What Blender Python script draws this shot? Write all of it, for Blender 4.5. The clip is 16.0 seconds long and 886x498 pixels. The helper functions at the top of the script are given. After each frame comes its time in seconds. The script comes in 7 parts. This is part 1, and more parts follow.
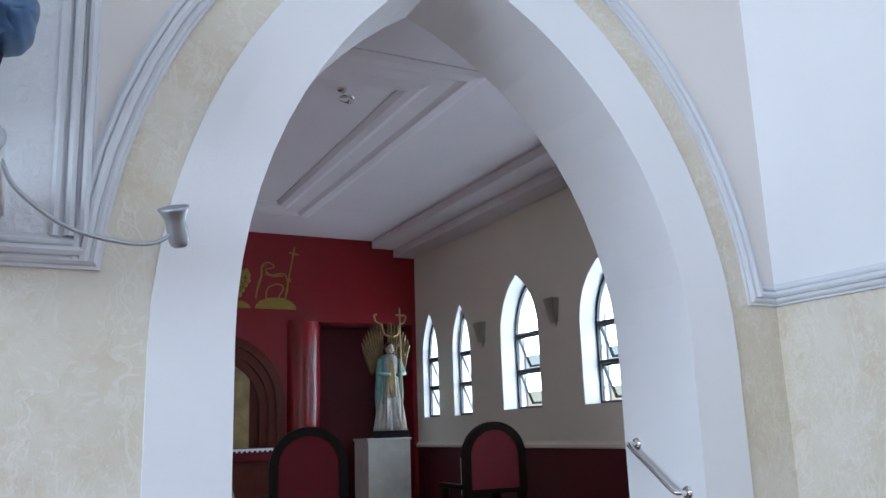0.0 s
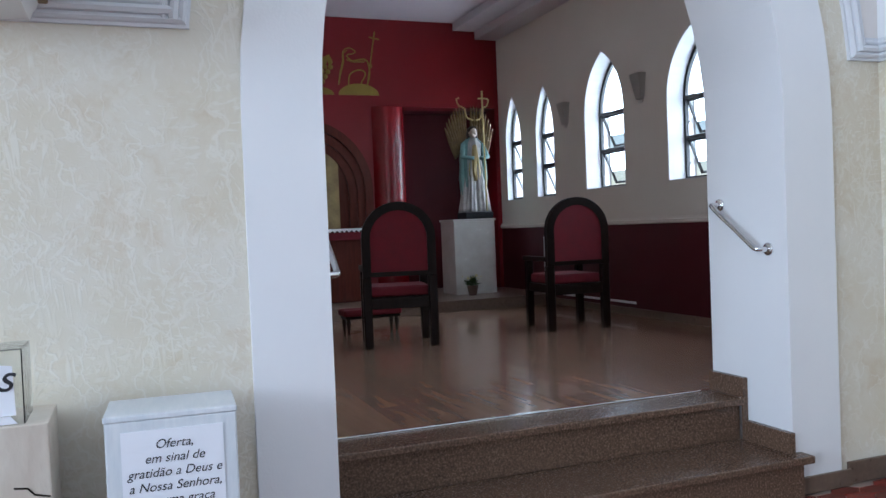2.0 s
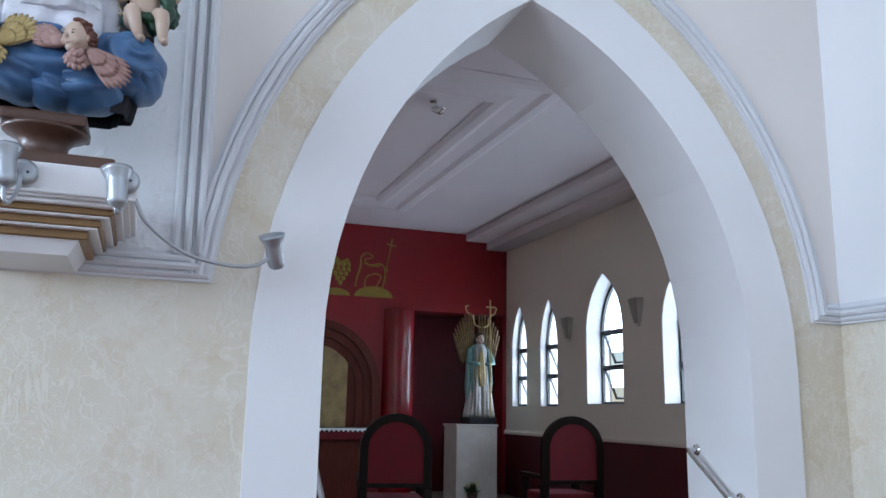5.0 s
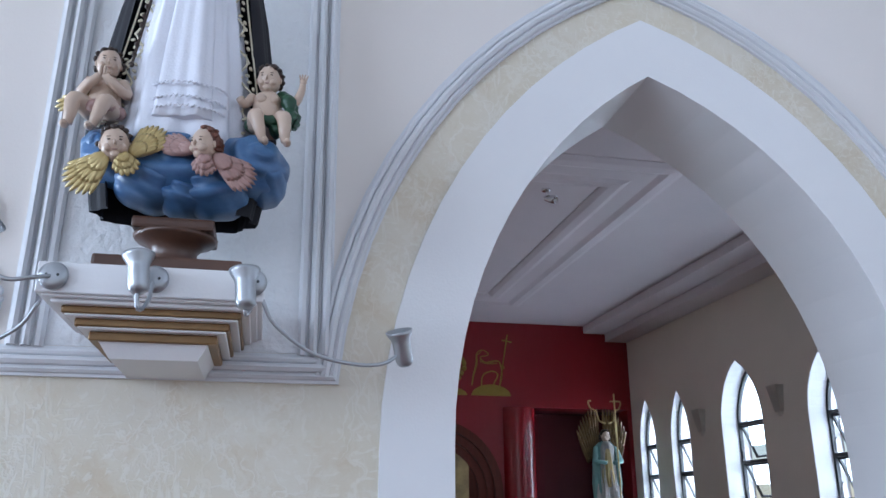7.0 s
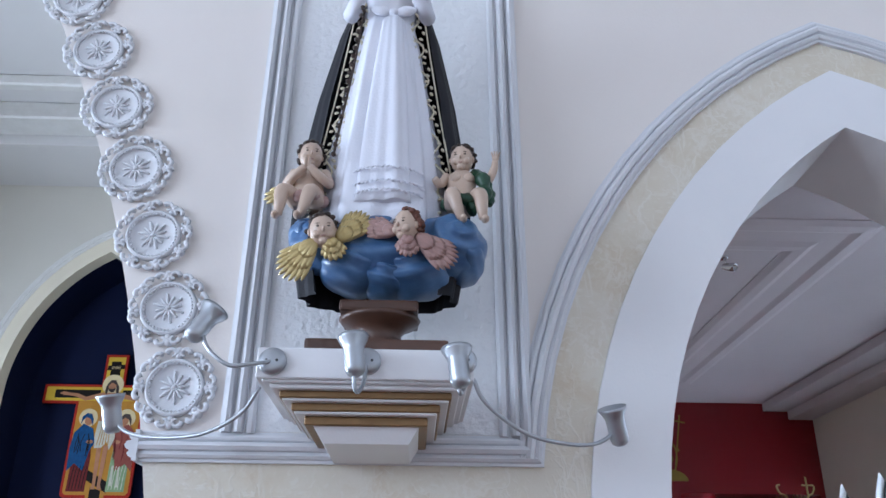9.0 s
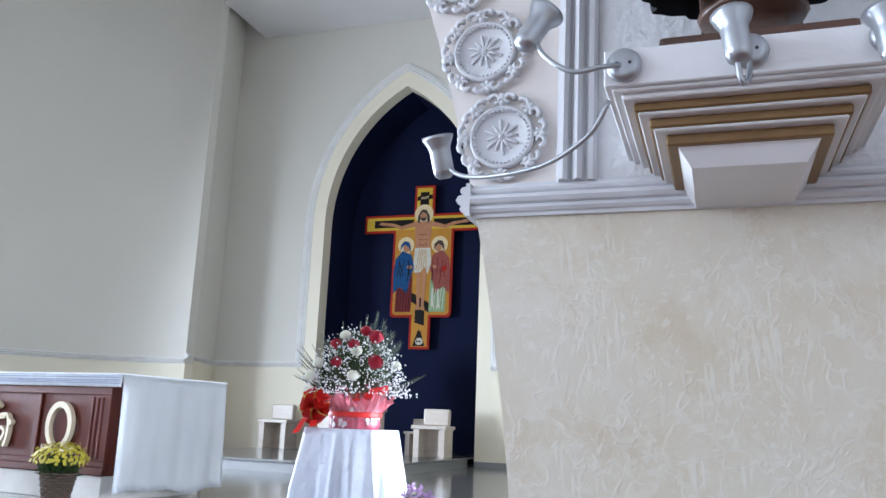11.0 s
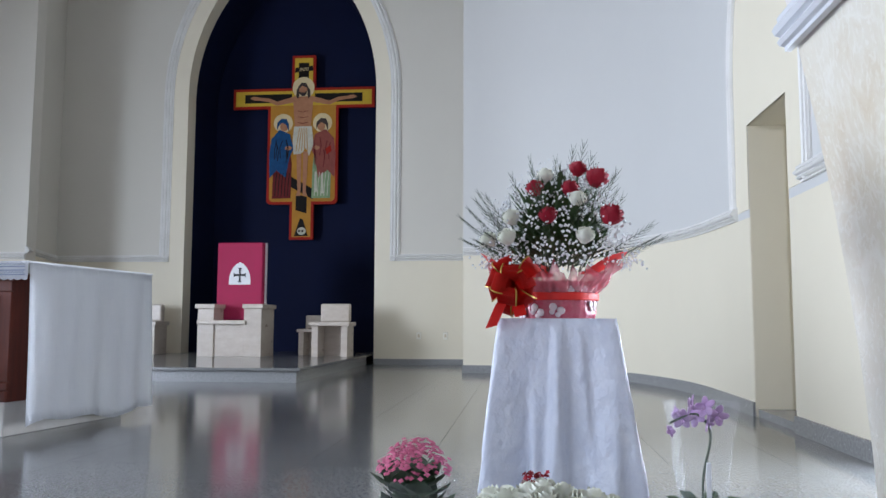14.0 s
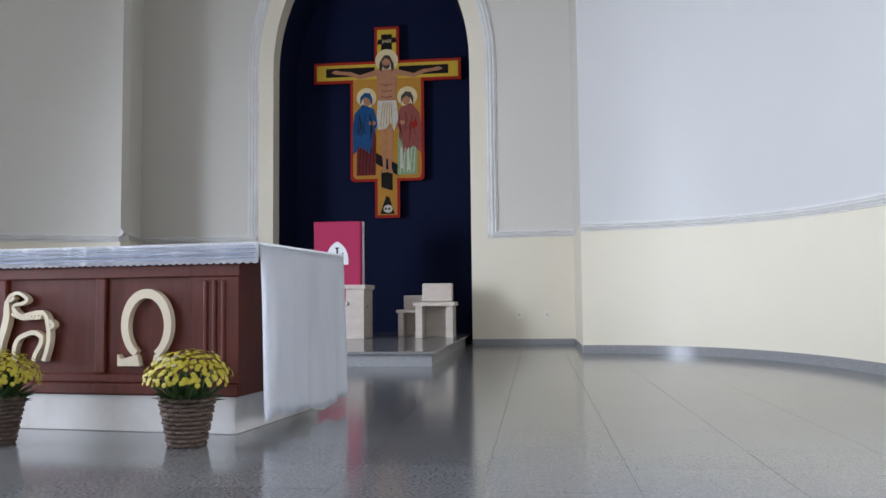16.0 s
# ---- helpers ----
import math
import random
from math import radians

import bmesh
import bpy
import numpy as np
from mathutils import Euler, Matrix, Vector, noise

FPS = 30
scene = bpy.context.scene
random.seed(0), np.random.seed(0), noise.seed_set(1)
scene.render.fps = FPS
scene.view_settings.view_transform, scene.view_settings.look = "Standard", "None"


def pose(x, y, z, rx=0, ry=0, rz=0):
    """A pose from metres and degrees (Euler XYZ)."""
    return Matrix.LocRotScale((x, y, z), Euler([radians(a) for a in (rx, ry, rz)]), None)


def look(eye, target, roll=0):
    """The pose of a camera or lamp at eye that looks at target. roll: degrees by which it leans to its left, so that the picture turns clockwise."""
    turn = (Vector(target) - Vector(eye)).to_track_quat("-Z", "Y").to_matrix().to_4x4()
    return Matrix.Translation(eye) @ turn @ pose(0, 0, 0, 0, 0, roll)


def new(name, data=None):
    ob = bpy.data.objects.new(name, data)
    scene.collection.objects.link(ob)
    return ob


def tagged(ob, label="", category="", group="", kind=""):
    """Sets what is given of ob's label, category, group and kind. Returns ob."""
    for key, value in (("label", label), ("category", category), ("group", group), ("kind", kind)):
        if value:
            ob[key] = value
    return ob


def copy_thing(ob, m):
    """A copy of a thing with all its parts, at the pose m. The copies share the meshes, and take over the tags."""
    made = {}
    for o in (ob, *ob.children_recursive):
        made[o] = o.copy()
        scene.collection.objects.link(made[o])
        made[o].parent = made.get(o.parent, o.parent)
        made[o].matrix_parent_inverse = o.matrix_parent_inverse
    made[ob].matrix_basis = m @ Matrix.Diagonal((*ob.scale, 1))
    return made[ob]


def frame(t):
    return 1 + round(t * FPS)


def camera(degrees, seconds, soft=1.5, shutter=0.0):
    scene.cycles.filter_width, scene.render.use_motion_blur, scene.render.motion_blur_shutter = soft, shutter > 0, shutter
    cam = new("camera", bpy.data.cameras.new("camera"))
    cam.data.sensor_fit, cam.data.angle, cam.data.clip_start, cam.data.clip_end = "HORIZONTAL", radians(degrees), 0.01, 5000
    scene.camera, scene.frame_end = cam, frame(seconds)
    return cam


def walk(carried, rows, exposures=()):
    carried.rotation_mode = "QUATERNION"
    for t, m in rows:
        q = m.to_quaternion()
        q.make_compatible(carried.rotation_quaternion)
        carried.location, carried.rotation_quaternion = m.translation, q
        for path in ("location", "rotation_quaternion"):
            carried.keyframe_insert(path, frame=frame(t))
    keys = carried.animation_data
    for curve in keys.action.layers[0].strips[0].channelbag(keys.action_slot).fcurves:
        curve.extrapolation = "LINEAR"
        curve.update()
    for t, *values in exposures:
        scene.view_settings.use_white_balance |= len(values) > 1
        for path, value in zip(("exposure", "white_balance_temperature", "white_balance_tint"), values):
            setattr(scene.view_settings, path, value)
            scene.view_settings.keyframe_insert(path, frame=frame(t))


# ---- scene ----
cam = camera(56.8, 16.0)
PATH = [
    (0, (0.032, -0.042, 1.603), (0.928, 1.694, 2.033), -1.9),
    (0.5, (0.002, -0.043, 1.574), (0.782, 1.769, 1.903), -2.5),
    (1, (-0.005, -0.066, 1.512), (0.74, 1.783, 1.673), -3.1),
    (1.5, (0.016, -0.07, 1.458), (0.746, 1.791, 1.509), -3.3),
    (2, (0.008, -0.084, 1.42), (0.724, 1.782, 1.368), -2.3),
    (2.5, (-0.041, -0.169, 1.411), (0.69, 1.687, 1.274), -1.5),
    (3, (-0.026, -0.307, 1.456), (0.722, 1.543, 1.309), -0.8),
    (3.5, (0.011, -0.439, 1.538), (0.761, 1.413, 1.469), -0.0),
    (4, (0.019, -0.49, 1.608), (0.749, 1.37, 1.702), 0.9),
    (4.5, (0.002, -0.509, 1.671), (0.707, 1.349, 1.899), 1.1),
    (4.7, (0.006, -0.509, 1.69), (0.694, 1.345, 1.986), 1.1),
    (6.8, (-0.013, -0.331, 1.697), (0.449, 1.517, 2.306), -0.2),
    (7, (-0.037, -0.312, 1.698), (0.365, 1.548, 2.314), -0.2),
    (7.5, (-0.151, -0.267, 1.743), (0.123, 1.605, 2.392), 0.2),
    (8, (-0.184, -0.248, 1.75), (-0.029, 1.59, 2.521), 0.2),
    (8.2, (-0.197, -0.245, 1.761), (-0.072, 1.568, 2.596), 0.2),
    (10.3, (-0.354, 0.118, 1.514), (-0.654, 2.019, 2.057), 1.9),
    (10.5, (-0.369, 0.199, 1.508), (-0.786, 2.097, 1.984), 2.1),
    (11, (-0.541, 0.429, 1.48), (-1.172, 2.28, 1.898), 2.3),
    (11.5, (-0.767, 0.649, 1.467), (-1.475, 2.485, 1.828), 1.4),
    (12, (-1.004, 0.901, 1.472), (-1.745, 2.727, 1.811), 1.5),
    (12.5, (-1.29, 1.064, 1.433), (-1.927, 2.931, 1.765), 1.9),
    (13, (-1.583, 1.246, 1.419), (-2.047, 3.174, 1.682), 0.7),
    (13.5, (-1.898, 1.394, 1.424), (-2.281, 3.343, 1.659), 0.8),
    (14, (-2.198, 1.439, 1.428), (-2.388, 3.421, 1.61), 0.2),
    (14.5, (-2.502, 1.519, 1.421), (-2.65, 3.509, 1.565), 0.1),
    (15, (-2.841, 1.591, 1.431), (-2.998, 3.58, 1.567), -0.4),
    (15.5, (-3.176, 1.637, 1.439), (-3.336, 3.626, 1.568), -0.4),
    (16, (-3.518, 1.726, 1.461), (-3.742, 3.709, 1.588), -0.6),
]
walk(cam, [(t, look(eye, target, roll)) for t, eye, target, roll in PATH], [(0.0, 0.52, 5950, 12), (4.5, 0.48, 5950, 12), (7.0, 0.32, 5850, 14), (8.0, 0.30, 5850, 15), (11.0, 0.42, 6200, 16), (13.0, -0.14, 6350, 17), (14.0, -0.28, 6400, 18), (15.0, -0.20, 6450, 19), (16.0, -0.18, 6500, 20)])

# ---- world, sun and daylight ----
from mathutils.geometry import tessellate_polygon

world = bpy.data.worlds.new("sky")
scene.world = world
world.use_nodes = True
_wn = world.node_tree.nodes
_sky = _wn.new("ShaderNodeTexSky")
_sky.sky_type = "NISHITA"
_sky.sun_disc = False
_sky.sun_elevation = radians(48)
_sky.sun_rotation = radians(120)
world.node_tree.links.new(_sky.outputs[0], _wn["Background"].inputs[0])
_wn["Background"].inputs[1].default_value = 0.12


def daylight(name, x, y, z, w, h, rx, rz, power, col=(0.74, 0.88, 1.0)):
    """A rectangular area lamp of daylight colour."""
    d = bpy.data.lights.new(name, "AREA")
    d.shape, d.size, d.size_y, d.energy, d.color = "RECTANGLE", w, h, power, col
    ob = new(name, d)
    ob.matrix_world = pose(x, y, z, rx, 0, rz)
    return ob


SUN = bpy.data.lights.new("sun", "SUN")
SUN.energy, SUN.angle, SUN.color = 2.5, radians(0.6), (1.0, 0.95, 0.88)
new("sun", SUN).matrix_world = look((0, 0, 30), (9, 12, 0))

# lamps added in unseen nave openings behind and beside the walk
for _x in (-10.5, -5.9, -1.3):
    daylight("nave_west_fill", _x, -9.9, 4.6, 3.0, 5.0, 90, 0, 30)
for _y in (-6.6, -1.2):
    daylight("nave_north_light", -13.85, _y, 4.4, 3.6, 5.0, 90, -90, 640)
daylight("nave_south_light", 3.8, -5.0, 4.4, 3.6, 5.0, 90, 90, 40)
# fill lamp before the closed north wall, added to brighten the swept wall
daylight("chancel_fill_light", -11.0, 6.4, 2.3, 3.0, 2.6, 84, -84, 760).data.spread = radians(155)
# fill lamp added behind the pier, out of view; no door is there
daylight("chancel_side_fill", -0.42, 4.62, 1.62, 1.2, 1.55, 90, 90, 95)
for _y in (4.9, 6.3, 7.86, 9.25, 10.15):
    daylight("chapel_window_light", 5.36, _y, 2.5, 0.75 if _y < 9 else 0.45, 1.5, 90, 90, 22)


# ---- materials ----
def mat(name, col, rough=0.6, col2=None, scale=3.0, bump=0.1, bscale=60.0, metal=0.0, spec=0.5, stretch=(1, 1, 1), mix=0.5, coat=0.0, isl=0.0, detail=5.0):
    """A procedural surface: two colours mixed by coarse noise, fine grain as relief, and an optional shift by piece."""
    m = bpy.data.materials.new(name)
    m.use_nodes = True
    nt = m.node_tree
    n, l = nt.nodes, nt.links
    b = n["Principled BSDF"]
    b.inputs["Roughness"].default_value = rough
    b.inputs["Metallic"].default_value = metal
    b.inputs["Specular IOR Level"].default_value = spec
    b.inputs["Coat Weight"].default_value = coat
    tc = n.new("ShaderNodeTexCoord")
    mp = n.new("ShaderNodeMapping")
    mp.inputs["Scale"].default_value = stretch
    l.new(tc.outputs["Object"], mp.inputs[0])
    n1 = n.new("ShaderNodeTexNoise")
    n1.inputs["Scale"].default_value = scale
    n1.inputs["Detail"].default_value = detail
    n1.inputs["Roughness"].default_value = 0.62
    l.new(mp.outputs[0], n1.inputs[0])
    ramp = n.new("ShaderNodeValToRGB")
    ramp.color_ramp.elements[0].position = 0.5 - mix / 2
    ramp.color_ramp.elements[1].position = 0.5 + mix / 2
    c2 = col2 or tuple(c * 0.86 for c in col)
    ramp.color_ramp.elements[0].color = (*c2, 1)
    ramp.color_ramp.elements[1].color = (*col, 1)
    l.new(n1.outputs[0], ramp.inputs[0])
    out = ramp.outputs[0]
    if isl:
        oi = n.new("ShaderNodeObjectInfo")
        hs = n.new("ShaderNodeHueSaturation")
        mr = n.new("ShaderNodeMapRange")
        mr.inputs[3].default_value, mr.inputs[4].default_value = 1 - isl, 1 + isl
        l.new(oi.outputs["Random"], mr.inputs[0])
        l.new(mr.outputs[0], hs.inputs["Value"])
        l.new(out, hs.inputs["Color"])
        out = hs.outputs[0]
    l.new(out, b.inputs["Base Color"])
    n2 = n.new("ShaderNodeTexNoise")
    n2.inputs["Scale"].default_value = bscale
    n2.inputs["Detail"].default_value = 4
    l.new(mp.outputs[0], n2.inputs[0])
    if bump:
        bp = n.new("ShaderNodeBump")
        bp.inputs["Strength"].default_value = bump
        bp.inputs["Distance"].default_value = 0.02
        l.new(n2.outputs[0], bp.inputs["Height"])
        l.new(bp.outputs[0], b.inputs["Normal"])
    rr = n.new("ShaderNodeMapRange")
    rr.inputs[3].default_value, rr.inputs[4].default_value = max(0.0, rough - 0.08), min(1.0, rough + 0.08)
    l.new(n1.outputs[0], rr.inputs[0])
    l.new(rr.outputs[0], b.inputs["Roughness"])
    return m


def straw_plaster(name, base, pale, relief):
    """Ochre plaster with straw-like strokes pressed into it."""
    m = mat(name, base, 0.55, pale, 1.9, 0, 30, mix=0.45, detail=8)
    nt = m.node_tree
    n, l = nt.nodes, nt.links
    b = n["Principled BSDF"]
    tc = n.new("ShaderNodeTexCoord")
    heights = []
    for k, (rot, sc) in enumerate(((5, 34), (-14, 38), (27, 34), (-33, 38), (55, 36), (-70, 36))):
        turn = n.new("ShaderNodeMapping")
        turn.inputs["Rotation"].default_value = (radians(rot), radians(rot), 0)
        l.new(tc.outputs["Object"], turn.inputs[0])
        mp = n.new("ShaderNodeMapping")
        mp.inputs["Location"].default_value = (k * 3.1, k * 1.7, k * 2.3)
        mp.inputs["Scale"].default_value = (sc, sc, 1.15)
        l.new(turn.outputs[0], mp.inputs[0])
        nz = n.new("ShaderNodeTexNoise")
        nz.inputs["Scale"].default_value = 1.5
        nz.inputs["Detail"].default_value = 1.0
        nz.inputs["Distortion"].default_value = 0.0
        l.new(mp.outputs[0], nz.inputs[0])
        # long tapered blades where the noise peaks
        s3 = n.new("ShaderNodeMapRange")
        s3.interpolation_type = "SMOOTHSTEP"
        s3.inputs[1].default_value, s3.inputs[2].default_value = 0.57, 0.70
        l.new(nz.outputs[0], s3.inputs[0])
        # each direction shows in patches of its own
        pt = n.new("ShaderNodeTexNoise")
        pt.inputs["Scale"].default_value = 3.2
        pt.inputs["Detail"].default_value = 2.0
        l.new(turn.outputs[0], pt.inputs[0])
        pm_ = n.new("ShaderNodeMapRange")
        pm_.inputs[1].default_value, pm_.inputs[2].default_value = 0.47, 0.60
        l.new(pt.outputs[0], pm_.inputs[0])
        s4 = n.new("ShaderNodeMath")
        s4.operation = "MULTIPLY"
        l.new(s3.outputs[0], s4.inputs[0])
        l.new(pm_.outputs[0], s4.inputs[1])
        heights.append(s4.outputs[0])
    patch = n.new("ShaderNodeTexNoise")
    patch.inputs["Scale"].default_value = 1.7
    l.new(tc.outputs["Object"], patch.inputs[0])
    total = heights[0]
    for h in heights[1:]:
        ad = n.new("ShaderNodeMath")
        ad.operation = "MAXIMUM"
        l.new(total, ad.inputs[0])
        l.new(h, ad.inputs[1])
        total = ad.outputs[0]
    pr = n.new("ShaderNodeMapRange")
    pr.inputs[1].default_value, pr.inputs[2].default_value = 0.30, 0.45
    l.new(patch.outputs[0], pr.inputs[0])
    mu = n.new("ShaderNodeMath")
    mu.operation = "MULTIPLY"
    l.new(total, mu.inputs[0])
    l.new(pr.outputs[0], mu.inputs[1])
    # trowelled creases: bent cell edges that come and go
    bend = n.new("ShaderNodeTexNoise")
    bend.inputs["Scale"].default_value = 5.5
    bend.inputs["Detail"].default_value = 4.0
    l.new(tc.outputs["Object"], bend.inputs[0])
    bent = n.new("ShaderNodeVectorMath")
    bent.operation = "MULTIPLY_ADD"
    bent.inputs[1].default_value = (0.34, 0.34, 0.34)
    l.new(bend.outputs["Color"], bent.inputs[0])
    l.new(tc.outputs["Object"], bent.inputs[2])
    strokes = mu.outputs[0]
    for k, (sc, wid, gate) in enumerate(((3.0, 0.040, 0.50), (5.0, 0.05, 0.47), (8.5, 0.06, 0.48))):
        mp = n.new("ShaderNodeMapping")
        mp.inputs["Rotation"].default_value = (0, radians((18, -24, 40)[k]), 0)
        mp.inputs["Scale"].default_value = (1.0, 1.0, 0.42)
        mp.inputs["Location"].default_value = (k * 1.3, k * 2.1, k * 0.7)
        l.new(bent.outputs[0], mp.inputs[0])
        vo = n.new("ShaderNodeTexVoronoi")
        vo.feature = "DISTANCE_TO_EDGE"
        vo.inputs["Scale"].default_value = sc
        l.new(mp.outputs[0], vo.inputs["Vector"])
        edge = n.new("ShaderNodeMapRange")
        edge.interpolation_type = "SMOOTHSTEP"
        edge.inputs[1].default_value, edge.inputs[2].default_value = 0.0, wid
        edge.inputs[3].default_value, edge.inputs[4].default_value = 1.0, 0.0
        l.new(vo.outputs["Distance"], edge.inputs[0])
        gt = n.new("ShaderNodeTexNoise")
        gt.inputs["Scale"].default_value = 3.4 + k
        gt.inputs["Detail"].default_value = 2.0
        l.new(mp.outputs[0], gt.inputs[0])
        gm = n.new("ShaderNodeMapRange")
        gm.inputs[1].default_value, gm.inputs[2].default_value = gate, gate + 0.12
        l.new(gt.outputs[0], gm.inputs[0])
        pr_ = n.new("ShaderNodeMath")
        pr_.operation = "MULTIPLY"
        l.new(edge.outputs[0], pr_.inputs[0])
        l.new(gm.outputs[0], pr_.inputs[1])
        mxm = n.new("ShaderNodeMath")
        mxm.operation = "MAXIMUM"
        l.new(strokes, mxm.inputs[0])
        l.new(pr_.outputs[0], mxm.inputs[1])
        strokes = mxm.outputs[0]
    bp = n.new("ShaderNodeBump")
    bp.inputs["Strength"].default_value = relief
    bp.inputs["Distance"].default_value = 0.012
    l.new(strokes, bp.inputs["Height"])
    l.new(bp.outputs[0], b.inputs["Normal"])
    # the strokes stand out a little paler
    old = b.inputs["Base Color"].links[0].from_socket
    # warm clouded stains
    stn = n.new("ShaderNodeTexNoise")
    stn.inputs["Scale"].default_value = 2.6
    stn.inputs["Detail"].default_value = 7.0
    stn.inputs["Roughness"].default_value = 0.7
    l.new(bent.outputs[0], stn.inputs[0])
    sm_ = n.new("ShaderNodeMapRange")
    sm_.inputs[1].default_value, sm_.inputs[2].default_value = 0.52, 0.72
    sm_.inputs[4].default_value = 0.65
    l.new(stn.outputs[0], sm_.inputs[0])
    sx_ = n.new("ShaderNodeMix")
    sx_.data_type = "RGBA"
    sx_.inputs["B"].default_value = (0.56, 0.44, 0.29, 1)
    l.new(sm_.outputs[0], sx_.inputs["Factor"])
    l.new(old, sx_.inputs["A"])
    old = sx_.outputs["Result"]
    mx = n.new("ShaderNodeMix")
    mx.data_type = "RGBA"
    mx.inputs["B"].default_value = (0.80, 0.78, 0.72, 1)
    sc2 = n.new("ShaderNodeMath")
    sc2.operation = "MULTIPLY"
    sc2.inputs[1].default_value = 0.38
    l.new(strokes, sc2.inputs[0])
    l.new(sc2.outputs[0], mx.inputs["Factor"])
    l.new(old, mx.inputs["A"])
    l.new(mx.outputs["Result"], b.inputs["Base Color"])
    return m


OCHRE = straw_plaster("ochre_plaster", (0.70, 0.66, 0.575), (0.63, 0.555, 0.42), 0.17)
WHITE = mat("white_paint", (0.80, 0.80, 0.81), 0.45, (0.76, 0.76, 0.78), 1.5, 0.06, 90)
UPPER = mat("warm_white_paint", (0.78, 0.73, 0.70), 0.6, (0.75, 0.70, 0.66), 0.8, 0.05, 80)
STUCCO = mat("rough_white_stucco", (0.78, 0.79, 0.81), 0.6, (0.74, 0.75, 0.77), 4, 0.6, 28)
MOULD = mat("grey_white_moulding_paint", (0.70, 0.71, 0.74), 0.4, (0.64, 0.65, 0.68), 3, 0.05, 70)
CHMOULD = mat("pale_stone_moulding_paint", (0.78, 0.77, 0.75), 0.45, (0.66, 0.64, 0.61), 3, 0.04, 70)
CREAM = mat("cream_paint", (0.79, 0.725, 0.585), 0.6, (0.75, 0.685, 0.545), 0.7, 0.05, 70)
# one chancel wall paint in two tones; SWEPT's cooler tone carries its light
APSE = mat("beige_grey_paint", (0.66, 0.63, 0.565), 0.6, (0.63, 0.60, 0.535), 0.5, 0.05, 70)
SWEPT = mat("chancel_paint_cool_lit", (0.63, 0.625, 0.61), 0.5, (0.60, 0.595, 0.58), 0.5, 0.05, 70)
CEIL = mat("ceiling_paint", (0.70, 0.68, 0.67), 0.7, (0.66, 0.64, 0.63), 0.6, 0.04, 60)
CHCEIL = mat("gloss_ceiling_paint", (0.66, 0.60, 0.62), 0.38, (0.585, 0.525, 0.545), 0.8, 0.01, 40)
TAUPE = mat("taupe_wall_paint", (0.70, 0.63, 0.55), 0.6, (0.66, 0.59, 0.51), 0.8, 0.06, 70)
NAVY = mat("navy_paint", (0.004, 0.008, 0.036), 0.75, (0.003, 0.006, 0.027), 2, 0.08, 60, spec=0.15)
RED = mat("red_paint", (0.235, 0.005, 0.010), 0.4, (0.20, 0.004, 0.008), 1.5, 0.04, 60)
DADO = mat("maroon_dado_paint", (0.075, 0.005, 0.011), 0.45, (0.060, 0.004, 0.008), 1.5, 0.05, 60)
REDGLOSS = mat("red_gloss_paint", (0.24, 0.004, 0.009), 0.24, (0.18, 0.004, 0.008), 2, 0.0, 40)
STEP = mat("brown_granite", (0.19, 0.115, 0.078), 0.26, (0.055, 0.033, 0.022), 90, 0.05, 200, mix=0.34, spec=0.3, detail=8)
TILE = mat("red_floor_tile", (0.20, 0.030, 0.022), 0.22, (0.13, 0.022, 0.016), 14, 0.05, 60, isl=0.3)
GROUT = mat("tile_grout", (0.36, 0.28, 0.24), 0.8, (0.26, 0.2, 0.17), 20, 0.1, 90)
GRANITE = mat("grey_polished_granite", (0.29, 0.285, 0.275), 0.14, (0.085, 0.09, 0.095), 75, 0.0, 9, mix=0.45, isl=0.08, spec=0.7, detail=9)
GRANITE_DARK = mat("grey_granite_skirting", (0.34, 0.34, 0.34), 0.25, (0.17, 0.17, 0.175), 60, 0.0, 150, mix=0.6)
JOINT = mat("floor_joint", (0.12, 0.12, 0.12), 0.8)
WOODFLOOR = mat("laminate_plank", (0.33, 0.20, 0.135), 0.2, (0.19, 0.105, 0.068), 2.4, 0, 60, stretch=(6, 0.45, 3), isl=0.09, coat=0.15, mix=0.9)
DARKWOOD = mat("dark_stained_wood", (0.014, 0.007, 0.005), 0.45, (0.008, 0.004, 0.003), 6, 0.05, 60, stretch=(4, 4, 0.6), spec=0.12)
REDWOOD = mat("mahogany", (0.125, 0.024, 0.012), 0.5, (0.07, 0.013, 0.007), 7, 0.04, 60, stretch=(5, 5, 0.5), spec=0.25)
VELVET = mat("red_upholstery", (0.16, 0.004, 0.012), 0.85, (0.10, 0.003, 0.008), 8, 0.15, 240)
MAGENTA = mat("magenta_upholstery", (0.45, 0.012, 0.085), 0.7, (0.40, 0.010, 0.07), 5, 0.1, 240)
MARBLE = mat("travertine_marble", (0.62, 0.55, 0.48), 0.3, (0.50, 0.42, 0.35), 5, 0.04, 60, stretch=(1, 1, 2.2))
MARBLE2 = mat("white_veined_marble", (0.66, 0.64, 0.60), 0.25, (0.52, 0.48, 0.44), 4, 0.03, 60)
CLOTH = mat("white_cotton_cloth", (0.86, 0.87, 0.89), 0.85, (0.81, 0.82, 0.855), 7, 0.14, 60, stretch=(2, 2, 0.4))
SATIN = mat("white_velvet_cloth", (0.74, 0.775, 0.86), 0.38, (0.60, 0.645, 0.77), 18, 0.5, 30, stretch=(1, 1, 0.75), mix=0.5)
CHROME = mat("chrome", (0.75, 0.75, 0.76), 0.08, (0.72, 0.72, 0.73), 5, 0, metal=1.0)
SILVER = mat("silver_lamp_paint", (0.43, 0.45, 0.48), 0.36, (0.38, 0.40, 0.43), 6, 0.02, 60, metal=0.7)
